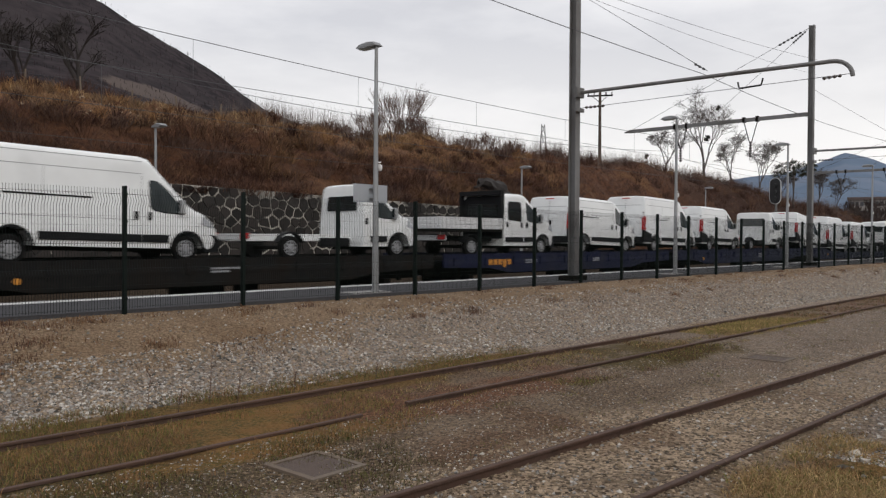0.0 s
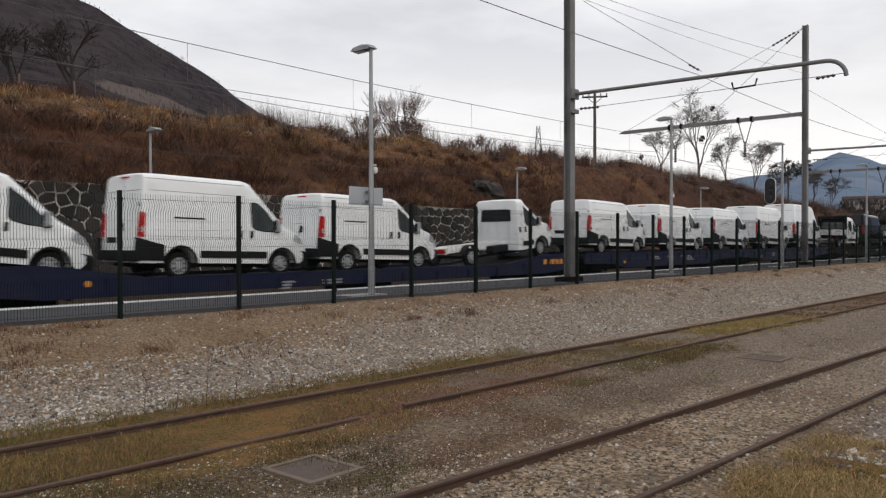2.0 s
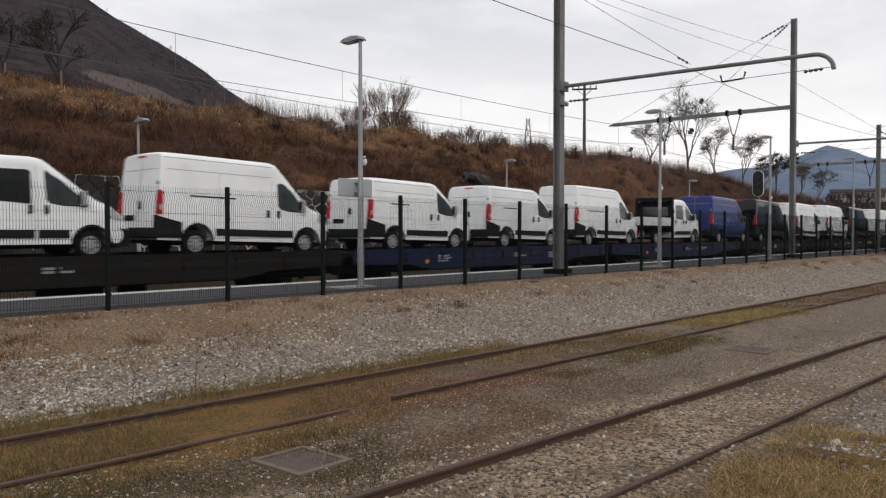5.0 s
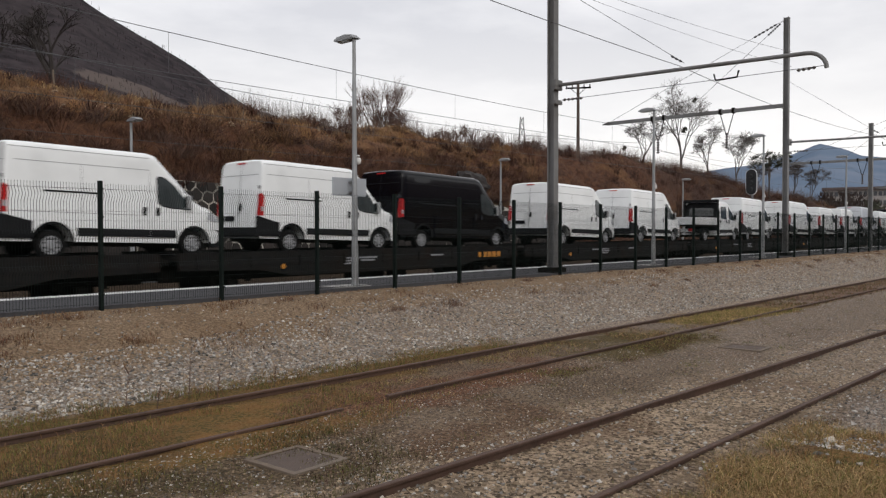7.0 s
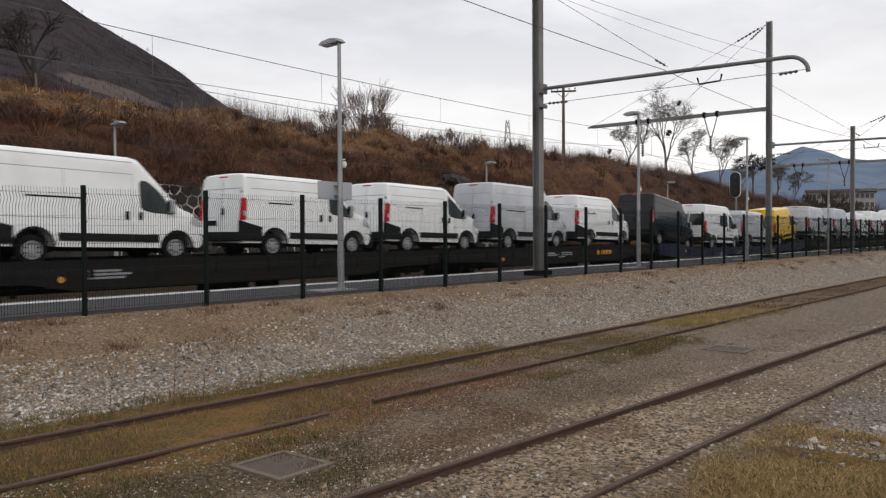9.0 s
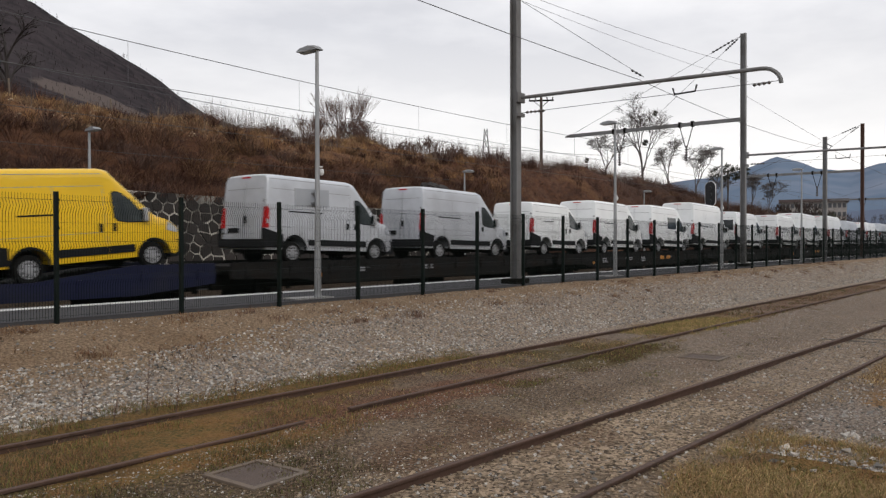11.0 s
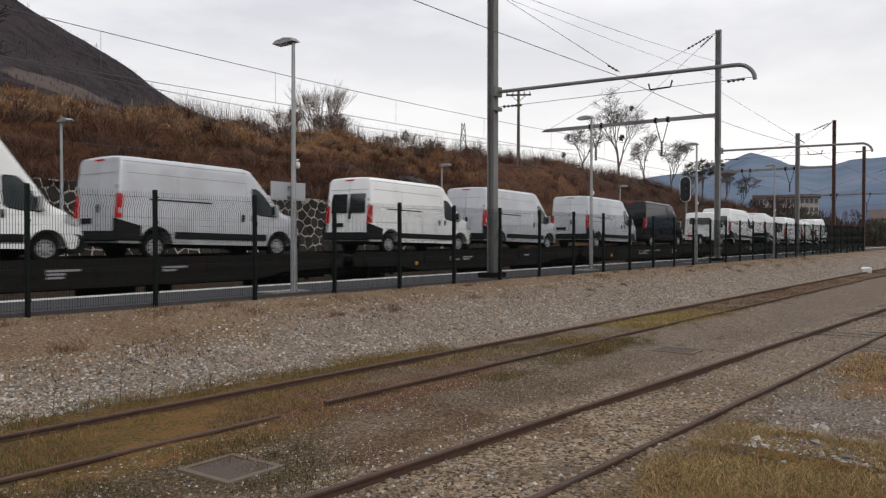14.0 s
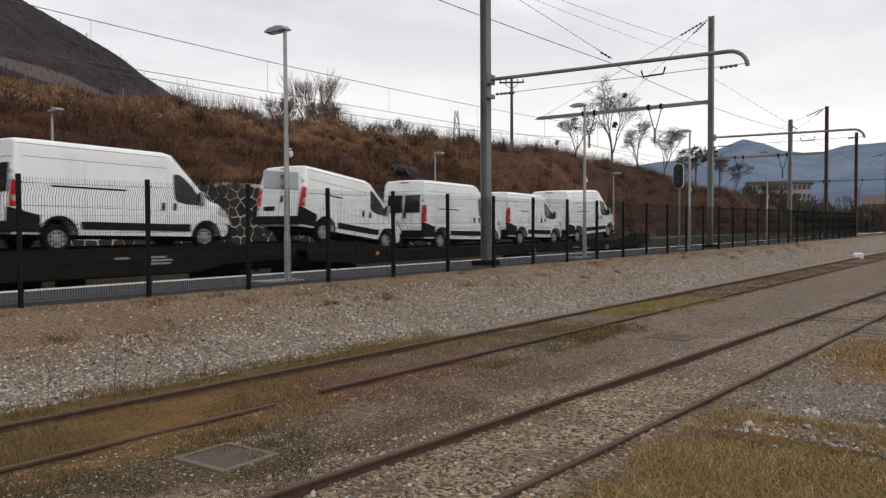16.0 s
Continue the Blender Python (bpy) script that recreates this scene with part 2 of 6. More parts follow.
def tube(bm, pts, radii, n=8, cap=True):
    """A round bar along pts."""
    pts = [Vector(p) for p in pts]
    if not hasattr(radii, "__len__"):
        radii = [radii] * len(pts)
    rings, up = [], Vector((0, 0, 1))
    for i, p in enumerate(pts):
        d = (pts[min(i + 1, len(pts) - 1)] - pts[max(i - 1, 0)]).normalized()
        a = d.cross(up)
        if a.length < 0.05:
            a = d.cross(Vector((1, 0, 0)))
        a.normalize()
        c = a.cross(d)
        rings.append([bm.verts.new(p + radii[i] * (math.cos(2 * math.pi * k / n) * a + math.sin(2 * math.pi * k / n) * c)) for k in range(n)])
    for r, s in zip(rings, rings[1:]):
        for k in range(n):
            bm.faces.new((r[k], r[(k + 1) % n], s[(k + 1) % n], s[k]))
    if cap and n > 2:
        bm.faces.new(rings[0][::-1])
        bm.faces.new(rings[-1])
    return bm


def lathe(bm, profile, n=24, axis="y", centre=(0, 0, 0)):
    """Turns a profile of (radius, along) about an axis."""
    c = Vector(centre)
    rings = []
    for r, h in profile:
        ring = []
        for k in range(n):
            a = 2 * math.pi * k / n
            u, v = r * math.cos(a), r * math.sin(a)
            ring.append(bm.verts.new(c + Vector((u, h, v) if axis == "y" else (u, v, h) if axis == "z" else (h, u, v))))
        rings.append(ring)
    for r, s in zip(rings, rings[1:]):
        for k in range(n):
            bm.faces.new((r[k], s[k], s[(k + 1) % n], r[(k + 1) % n]))
    bm.faces.new(rings[0])
    bm.faces.new(rings[-1][::-1])
    return bm


def extrude_poly(bm, poly, fn, depth):
    """A plate: the outline poly, put into space by fn(u, v, d), from d = 0 to d = depth."""
    a = [bm.verts.new(fn(u, v, 0)) for u, v in poly]
    b = [bm.verts.new(fn(u, v, depth)) for u, v in poly]
    bm.faces.new(a[::-1])
    bm.faces.new(b)
    k = len(poly)
    for i in range(k):
        bm.faces.new((a[i], a[(i + 1) % k], b[(i + 1) % k], b[i]))
    return bm


def mesh_of(name, bm, mat, smooth=False):
    bmesh.ops.recalc_face_normals(bm, faces=bm.faces[:])
    me = bpy.data.meshes.new(name)
    bm.to_mesh(me)
    bm.free()
    me.materials.append(mat)
    if smooth:
        for p in me.polygons:
            p.use_smooth = True
        me.set_sharp_from_angle(angle=radians(35))
    return me


def part(name, bm, mat, parent=None, label="", smooth=False, m=None):
    ob = new(name, mesh_of(name, bm, mat, smooth))
    if parent:
        ob.parent = parent
    if m is not None:
        ob.matrix_basis = m
    return tagged(ob, label)


def shared(name, me, parent, m=None):
    ob = new(name, me)
    ob.parent = parent
    if m is not None:
        ob.matrix_basis = m
    return ob


def thing(name, label, category, group="", kind="", m=None):
    ob = new(name)
    ob.empty_display_size = 0.2
    if m is not None:
        ob.matrix_basis = m
    return tagged(ob, label, category, group, kind)


B = bmesh.new


# ---- ground ----
FENCE_Y, PLAT_Z, RAIL_Z = 14.15, 0.90, 0.42


def smooth_step(a, b, x):
    t = min(1.0, max(0.0, (x - a) / (b - a)))
    return t * t * (3 - 2 * t)


def bump2(x, y, s, amp):
    return amp * noise.noise(Vector((x * s, y * s, 3.7)))


def hill_top(x):
    return 9.2 - 2.2 * smooth_step(78, 125, x) - 5.0 * smooth_step(118, 190, x)


def ground_z(x, y):
    far = smooth_step(150, 320, x)
    z = bump2(x, y, 0.9, 0.025) + bump2(x, y, 0.25, 0.03)
    z -= 0.085 * (1 - smooth_step(9.6, 10.4, y))
    z += 0.82 * smooth_step(10.0, 13.6, y) * (1 - far)
    if y > 14.2:
        z = 0.82 * (1 - far) if y < 17.05 else 0.18 * (1 - far)
        z += bump2(x, y, 0.9, 0.02)
    if y > 24.6:
        z = 0.55 * (1 - far)
    if y > 29.3:
        top = hill_top(x)
        foot = 4.1 - 3.2 * smooth_step(36, 50, x) - 0.9 * smooth_step(95, 170, x)
        s = min(1.0, (y - 29.3) / 10.7)
        z = foot + (top - foot) * (0.25 * s + 0.75 * smooth_step(0, 1, s))
        z += (bump2(x, y, 0.8, 0.3) + bump2(x, y, 0.35, 0.55) + bump2(x, y, 0.12, 0.7)) * min(1.0, (y - 29.3) / 3) * (1 - 0.7 * far)
        if y > 40:
            z += (y - 40) * 0.03
            z *= 1 - smooth_step(200, 600, y)
    if y < -6:
        z *= 1 - smooth_step(6, 30, -y)
    return z


def ground_material():
    m = bpy.data.materials.new("yard_ground")
    m.use_nodes = True
    nt = m.node_tree
    b = nt.nodes["Principled BSDF"]
    b.inputs["Roughness"].default_value = 0.95
    b.inputs["Specular IOR Level"].default_value = 0.25
    geo = nt.nodes.new("ShaderNodeNewGeometry")
    sep = nt.nodes.new("ShaderNodeSeparateXYZ")
    nt.links.new(geo.outputs["Position"], sep.inputs[0])

    def nz(scale, detail=5, rough=0.6):
        n = nt.nodes.new("ShaderNodeTexNoise")
        n.inputs["Scale"].default_value, n.inputs["Detail"].default_value, n.inputs["Roughness"].default_value = scale, detail, rough
        nt.links.new(geo.outputs["Position"], n.inputs["Vector"])
        return n.outputs["Fac"]

    def math_node(op, a, c):
        n = nt.nodes.new("ShaderNodeMath")
        n.operation = op
        for i, v in enumerate((a, c)):
            if isinstance(v, (int, float)):
                n.inputs[i].default_value = v
            else:
                nt.links.new(v, n.inputs[i])
        return n.outputs[0]

    def ramp(v, lo, hi):
        n = nt.nodes.new("ShaderNodeMapRange")
        n.interpolation_type = "SMOOTHSTEP"
        n.inputs[1].default_value, n.inputs[2].default_value = lo, hi
        nt.links.new(v, n.inputs[0])
        return n.outputs[0]

    def mix(f, a, c):
        n = nt.nodes.new("ShaderNodeMixRGB")
        for i, v in enumerate((f, a, c)):
            if isinstance(v, tuple):
                n.inputs[i].default_value = (v[0] * 1.21, v[1] * 0.995, v[2] * 0.80, 1)
            elif isinstance(v, (int, float)):
                n.inputs[i].default_value = v
            else:
                nt.links.new(v, n.inputs[i])
        return n.outputs[0]

    y = sep.outputs["Y"]
    # an uneven border between the zones
    ye = math_node("ADD", y, math_node("MULTIPLY", math_node("SUBTRACT", nz(0.6, 6, 0.65), 0.5), 2.4))
    fine = nz(22, 6, 0.7)
    mid = nz(3.0, 5)
    speck = nt.nodes.new("ShaderNodeTexVoronoi")
    speck.inputs["Scale"].default_value = 26
    nt.links.new(geo.outputs["Position"], speck.inputs["Vector"])
    stones = mix(ramp(speck.outputs["Color"], 0.1, 0.9), (0.032, 0.029, 0.026), (0.44, 0.41, 0.37))
    dirt = mix(ramp(fine, 0.40, 0.60), (0.036, 0.028, 0.021), (0.185, 0.158, 0.127))
    dirt = mix(math_node("MULTIPLY", ramp(nz(0.5, 6), 0.45, 0.62), 0.6), dirt, mix(ramp(fine, 0.42, 0.58), (0.12, 0.105, 0.09), (0.26, 0.235, 0.205)))
    dirt = mix(math_node("MULTIPLY", ramp(speck.outputs["Distance"], 0.25, 0.05), 0.35), dirt, stones)
    grass = mix(ramp(mid, 0.4, 0.62), (0.17, 0.105, 0.04), (0.075, 0.072, 0.02))
    grass = mix(ramp(fine, 0.42, 0.62), grass, (0.21, 0.14, 0.06))
    sand = mix(ramp(fine, 0.40, 0.60), (0.12, 0.098, 0.075), (0.285, 0.245, 0.195))
    sand = mix(math_node("MULTIPLY", ramp(nz(0.8, 4), 0.5, 0.66), 0.55), sand, mix(ramp(fine, 0.4, 0.6), (0.10, 0.075, 0.05), (0.20, 0.155, 0.11)))
    ballast = mix(ramp(fine, 0.3, 0.7), stones, (0.205, 0.205, 0.215))
    brush = mix(ramp(mid, 0.35, 0.65), (0.045, 0.025, 0.018), (0.095, 0.05, 0.03))
    brush = mix(ramp(nz(0.16, 5), 0.5, 0.62), brush, (0.125, 0.076, 0.044))
    upper = math_node("MULTIPLY", ramp(y, 35.5, 38.5), ramp(sep.outputs["X"], 48.0, 34.0))
    brush = mix(math_node("MULTIPLY", upper, ramp(nz(0.33, 6, 0.7), 0.42, 0.56)), brush, mix(ramp(fine, 0.4, 0.6), (0.12, 0.078, 0.046), (0.27, 0.185, 0.115)))
    brush = mix(ramp(sep.outputs["X"], 62.0, 85.0), brush, (0.042, 0.026, 0.021))
    pale = mix(ramp(speck.outputs["Color"], 0.1, 0.9), (0.045, 0.038, 0.030), (0.44, 0.405, 0.35))
    pale = mix(math_node("MULTIPLY", ramp(nz(0.7, 5), 0.52, 0.66), 0.7), pale, mix(ramp(fine, 0.4, 0.6), (0.07, 0.06, 0.05), (0.15, 0.13, 0.11)))
    yc = math_node("ADD", ye, math_node("MULTIPLY", sep.outputs["X"], 0.036))
    dirt = mix(math_node("MULTIPLY", ramp(yc, 3.2, 3.9), ramp(yc, 6.1, 5.3)), dirt, pale)
    rust = mix(ramp(fine, 0.40, 0.60), (0.06, 0.034, 0.021), (0.15, 0.095, 0.06))
    dirt = mix(math_node("MULTIPLY", ramp(nz(0.28, 5), 0.5, 0.62), 0.5), dirt, rust)
    grit = mix(ramp(fine, 0.40, 0.60), (0.085, 0.083, 0.085), (0.32, 0.31, 0.305))
    grit = mix(math_node("MULTIPLY", ramp(speck.outputs["Distance"], 0.30, 0.10), 0.5), grit, stones)
    xe = math_node("ADD", sep.outputs["X"], math_node("MULTIPLY", math_node("SUBTRACT", nz(0.7, 6, 0.7), 0.5), 5.0))
    straw = mix(ramp(fine, 0.40, 0.60), (0.10, 0.07, 0.035), (0.32, 0.22, 0.115))
    near = mix(ramp(xe, 9.2, 10.0), grass, grit)
    near = mix(math_node("MULTIPLY", ramp(xe, 12.9, 13.6), ramp(xe, 18.0, 17.0)), near, straw)
    dirt = mix(math_node("MULTIPLY", ramp(sep.outputs["X"], 9.0, 17.0), 0.6), dirt, grit)
    c = mix(ramp(yc, 2.9, 3.5), near, dirt)
    litter = mix(ramp(fine, 0.40, 0.60), (0.052, 0.030, 0.021), (0.19, 0.115, 0.08))
    c = mix(math_node("MULTIPLY", ramp(ye, 6.9, 7.4), ramp(xe, 12.5, 10.5)), c, mix(ramp(xe, 5.8, 7.2), grass, litter))
    moss = mix(ramp(fine, 0.40, 0.60), (0.045, 0.042, 0.018), (0.12, 0.10, 0.048))
    c = mix(math_node("MULTIPLY", math_node("MULTIPLY", ramp(ye, 6.6, 7.2), ramp(xe, 12.0, 13.0)), ramp(xe, 17.5, 16.0)), c, moss)
    c = mix(math_node("MULTIPLY", math_node("MULTIPLY", ramp(ye, 8.0, 8.3), ramp(sep.outputs["X"], 5.0, 9.0)), ramp(nz(0.35, 4), 0.46, 0.58)), c, dirt)
    c = mix(math_node("MULTIPLY", math_node("MULTIPLY", ramp(ye, 5.4, 6.0), ramp(sep.outputs["X"], 6.0, 2.5)), ramp(nz(0.9, 4), 0.40, 0.52)), c, mix(ramp(fine, 0.40, 0.60), (0.034, 0.034, 0.016), (0.10, 0.080, 0.042)))
    c = mix(math_node("MULTIPLY", math_node("MULTIPLY", ramp(ye, 7.5, 8.0), ramp(xe, 18.5, 19.5)), ramp(xe, 27.0, 24.0)), c, mix(0.5, grass, moss))
    c = mix(math_node("MULTIPLY", math_node("MULTIPLY", ramp(ye, 7.6, 8.0), ramp(xe, 26.0, 29.0)), 0.6), c, rust)
    c = mix(math_node("MULTIPLY", ramp(ye, 9.0, 9.3), ramp(xe, 14.5, 12.0)), c, mix(0.5, grass, moss))
    c = mix(ramp(math_node("ADD", ye, math_node("MULTIPLY", ramp(xe, 11.0, 14.0), 0.7)), 9.9, 10.4), c, ballast)
    c = mix(ramp(math_node("SUBTRACT", ye, math_node("MULTIPLY", ramp(sep.outputs["X"], 5.5, 14.0), 1.0)), 11.0, 11.7), c, sand)
    # trackbed darkened in its colour, standing in for shade under the wagons
    c = mix(ramp(y, 17.0, 17.1), c, mix(ramp(fine, 0.3, 0.7), (0.035, 0.03, 0.026), (0.085, 0.075, 0.065)))
    c = mix(ramp(y, 29.25, 29.35), c, brush)
    nt.links.new(c, b.inputs["Base Color"])
    bp = nt.nodes.new("ShaderNodeBump")
    bp.inputs["Strength"].default_value, bp.inputs["Distance"].default_value = 0.9, 0.06
    nt.links.new(math_node("ADD", fine, speck.outputs["Distance"]), bp.inputs["Height"])
    nt.links.new(bp.outputs[0], b.inputs["Normal"])
    return m


def axis_steps(stops):
    out = []
    for (a, s), (e, _) in zip(stops, stops[1:]):
        n = max(1, round((e - a) / s))
        out += [a + (e - a) * i / n for i in range(n)]
    return out + [stops[-1][0]]


def grid_object(name, xs, ys, zf, mat, label, category):
    verts = [(x, y, zf(x, y)) for x in xs for y in ys]
    k = len(ys)
    faces = [(i * k + j, (i + 1) * k + j, (i + 1) * k + j + 1, i * k + j + 1) for i in range(len(xs) - 1) for j in range(k - 1)]
    me = bpy.data.meshes.new(name)
    me.from_pydata(verts, [], faces)
    me.materials.append(mat)
    for p in me.polygons:
        p.use_smooth = True
    return tagged(new(name, me), label, category, kind="structure")


gx = axis_steps([(-1500, 300), (-300, 60), (-60, 10), (-10, 0.5), (2, 0.14), (30, 0.35), (60, 1.0), (130, 4), (320, 30), (900, 300), (3000, 1)])
gy = axis_steps([(-1500, 300), (-300, 60), (-60, 10), (-10, 1), (0, 0.14), (14.19, 0.1), (14.21, 2.83), (17.04, 0.02), (17.06, 1.5), (24.55, 0.05), (24.65, 2), (29.28, 0.04), (29.32, 0.45), (46, 3), (100, 50), (600, 300), (3000, 1)])
ground = grid_object("ground", gx, gy, ground_z, ground_material(), "gravel, sand and withered grass around the railway yard", "ground")


# ---- platforms ----
def platform():
    bm = B()
    quad_box(bm, -30, 150, 14.22, 16.72, 0.3, PLAT_Z)
    ob = tagged(part("pavement", bm, M["asphalt"]), "low dark asphalt station platform beside the train", "platform", kind="structure")
    edge = mesh_of("edge_slab", quad_box(B(), -0.992, 0.992, 16.72, 17.06, 0.32, PLAT_Z + 0.012, 0.01), M["white_line"])
    for i in range(90):
        shared("edge_slab", edge, ob, pose(-29 + 2 * i, 0, 0))
    bm = B()
    quad_box(bm, -30, 90, 24.7, 29.2, 0.2, 1.0)
    far = tagged(part("pavement", bm, M["asphalt"]), "narrow asphalt platform below the stone retaining wall", "platform", kind="structure")
    return ob, far


platform()


# ---- rails ----
def rail_profile(zb, h=0.15):
    return [(-0.065, zb), (0.065, zb), (0.065, zb + 0.012), (0.012, zb + 0.03), (0.012, zb + h - 0.04), (0.034, zb + h - 0.03), (0.034, zb + h - 0.006),
            (0.026, zb + h), (-0.026, zb + h), (-0.034, zb + h - 0.006), (-0.034, zb + h - 0.03), (-0.012, zb + h - 0.04), (-0.012, zb + 0.03), (-0.065, zb + 0.012)]


def rail(name, path, zb, mat, h=0.15):
    """A rail along the plan line path."""
    bm = B()
    rings = []
    prof = rail_profile(zb, h)
    for i, (x, y) in enumerate(path):
        a, c = path[max(i - 1, 0)], path[min(i + 1, len(path) - 1)]
        d = Vector((c[0] - a[0], c[1] - a[1], 0)).normalized()
        nrm = Vector((-d.y, d.x, 0))
        rings.append([bm.verts.new(Vector((x, y, 0)) + nrm * u + Vector((0, 0, v))) for u, v in prof])
    k = len(prof)
    for r, s in zip(rings, rings[1:]):
        for j in range(k):
            bm.faces.new((r[j], r[(j + 1) % k], s[(j + 1) % k], s[j]))
    bm.faces.new(rings[0])
    bm.faces.new(rings[-1][::-1])
    return bm


def track(label, lines, zb, mat, ties=None, tie_z=0.0):
    ob = thing("railway_track", label, "railway track", kind="structure")
    for ln in lines:
        part("rail", rail("rail", ln, zb, mat), mat, ob)
    if ties:
        tie_at = tie_z if callable(tie_z) else lambda x: tie_z
        me = mesh_of("tie", quad_box(B(), -0.12, 0.12, -1.25, 1.25, -0.12, 0.0, 0.012), M["ties"])
        x0, x1, step, yc = ties
        for i in range(int((x1 - x0) / step)):
            x = x0 + i * step
            shared("tie", me, ob, pose(x, yc(x), tie_at(x), 0, 0, random.uniform(-1, 1)))
    return ob


def straight(y, x0, x1, slope=0.0, n=24):
    return [(x0 + (x1 - x0) * i / n, y + slope * (x0 + (x1 - x0) * i / n)) for i in range(n + 1)]


siding = track("rusted siding rails half sunk in grass and dirt", [straight(9.31, -10, 130)], -0.145, M["rail"], (-8, 60, 0.62, lambda x: 8.56), -0.13)
for y, x0, x1, zb in ((7.80, -10, 6.75, -0.195), (7.84, 7.6, 130, -0.165)):
    part("rail", rail("rail", straight(y, x0, x1), zb, M["rail"]), M["rail"], siding)
yard = track("rusted yard rails running through stony dirt", [straight(5.22, -10, 130, -0.041)], -0.135, M["rail"], (-8, 60, 0.62, lambda x: 4.46 - 0.036 * x), lambda x: -0.125 + 0.035 * smooth_step(13, 19, x))
part("rail", rail("rail", straight(3.70, -10, 130, -0.031), -0.175, M["rail"]), M["rail"], yard)
TRAIN_Y = 19.08
track("main line rails under the train", [straight(TRAIN_Y - 0.755, -60, 420), straight(TRAIN_Y + 0.755, -60, 420)], RAIL_Z - 0.15, M["bright_rail"], (-20, 100, 0.6, lambda x: TRAIN_Y), 0.275)
track("second main line beside the far platform", [straight(22.1, -60, 420), straight(23.6, -60, 420)], RAIL_Z - 0.15, M["bright_rail"], (-20, 100, 0.6, lambda x: 22.85), 0.275)


# ---- vehicles ----
# A van's own space: x forward from the front axle, y across, z up from the tyres' foot.
FRONT, REAR_OVER, R_WHEEL, HALF = 0.95, 1.06, 0.335, 1.06


def top_line(x, roof, tail):
    """Height of the van's outline over x."""
    pts = [(tail, roof - 0.05), (tail + 0.05, roof - 0.012), (tail + 0.5, roof), (-1.25, roof), (-1.02, roof - 0.05)]
    dz = roof - 0.05 - 1.40
    pts += [(-1.02 + 1.10 * k, roof - 0.05 - dz * k) for k in (0.25, 0.5, 0.75)]
    pts += [(0.08, 1.40), (0.42, 1.22), (0.68, 1.05), (0.84, 0.86), (0.92, 0.70), (FRONT, 0.55)]
    for (a, b), (c, d) in zip(pts, pts[1:]):
        if a <= x <= c:
            return b + (d - b) * (x - a) / (c - a)
    return pts[0][1] if x < tail else pts[-1][1]


def half_width(x, z, roof, tail):
    """Half the body's width at x and height z: upright below the waist, leaning in above it, rounded at the roof."""
    w = HALF - 0.02 * max(0.0, (tail + 0.06 - x) / 0.06) ** 2
    if x > 0.2:
        w -= 0.20 * ((x - 0.2) / 0.75) ** 2
    top = top_line(x, roof, tail)
    if z < 0.55:
        w -= 0.03 * (0.55 - z) / 0.3
    if z > 1.0:
        w -= 0.085 * (z - 1.0) / 1.5
    d = top - z
    if d < 0.13 and x < 0.3:
        w -= 0.11 * (1 - max(d, 0) / 0.13) ** 2.4
    return w


def lean_in(x, z, tail):
    """The rear doors lean forward above the waist."""
    return 0.11 * max(0.0, z - 1.05) / 1.5 * max(0.0, 1 - (x - tail) / 0.5)


def low_line(x, wb):
    z = 0.36
    for ax in (0.0, -wb):
        d = abs(x - ax)
        if d < 0.43:
            z = max(z, 0.335 + math.sqrt(0.43 ** 2 - d ** 2))
    return z


def body_mesh(wb, roof, tail, x_end=FRONT):
    """The painted shell, lofted along x, with open wheel arches."""
    xs = {tail, tail + 0.03, tail + 0.06, tail + 0.3, tail + 0.6, -1.25, -1.12, -1.02, -0.745, -0.47, -0.195, 0.08, 0.25, 0.42, 0.56, 0.68, 0.76, 0.84, 0.88, 0.92, FRONT}
    for ax in (0.0, -wb):
        xs |= {ax + 0.43 * math.cos(math.pi * k / 10) for k in range(11)} | {ax - 0.4302, ax + 0.4302}
    xs |= {tail + (-1.25 - tail) * k / 6 for k in range(7)}
    xs = sorted(x for x in xs if tail <= x <= x_end + 1e-6)
    clean = [xs[0]]
    for x in xs[1:]:
        if x - clean[-1] > 0.0001:
            clean.append(x)
    bm = B()
    rings = []
    for x in clean:
        lo, hi = low_line(x, wb), top_line(x, roof, tail)
        lo = min(lo, hi - 0.02)
        side = []
        for k in (0, 0.12, 0.3, 0.42, 0.55, 0.75, 0.9, 0.945, 0.97, 0.99, 1.0):
            z = lo + (hi - lo) * k
            side.append((half_width(x, z, roof, tail), z))
        crown = [(side[-1][0] * 0.6, hi + 0.018), (0, hi + 0.026)] if x < 0.3 else [(side[-1][0] * 0.6, hi + 0.012), (0, hi + 0.018)]
        right = side + crown
        loop = [(-y, z) for y, z in right] + [(y, z) for y, z in right[-2::-1]]
        rings.append([bm.verts.new((x + lean_in(x, z, tail), y, z)) for y, z in loop])
    k = len(rings[0])
    for r, s in zip(rings, rings[1:]):
        for j in range(k - 1):
            bm.faces.new((r[j], s[j], s[j + 1], r[j + 1]))
        bm.faces.new((r[k - 1], s[k - 1], s[0], r[0]))
    bm.faces.new(rings[0])
    bm.faces.new(rings[-1][::-1])
    return bm


def side_plate(poly, side, roof, tail, out=0.006, depth=0.014):
    """A plate that follows the van's side (side = -1 or 1), outline in x, z."""
    bm = B()
    fine = []
    for (a, b), (c, d) in zip(poly, poly[1:] + poly[:1]):
        n = max(1, int(math.hypot(c - a, d - b) / 0.35))
        fine += [(a + (c - a) * i / n, b + (d - b) * i / n) for i in range(n)]
    return extrude_poly(bm, fine, lambda x, z, d: (x, side * (half_width(x, z, roof, tail) + out - depth + d), z), depth)


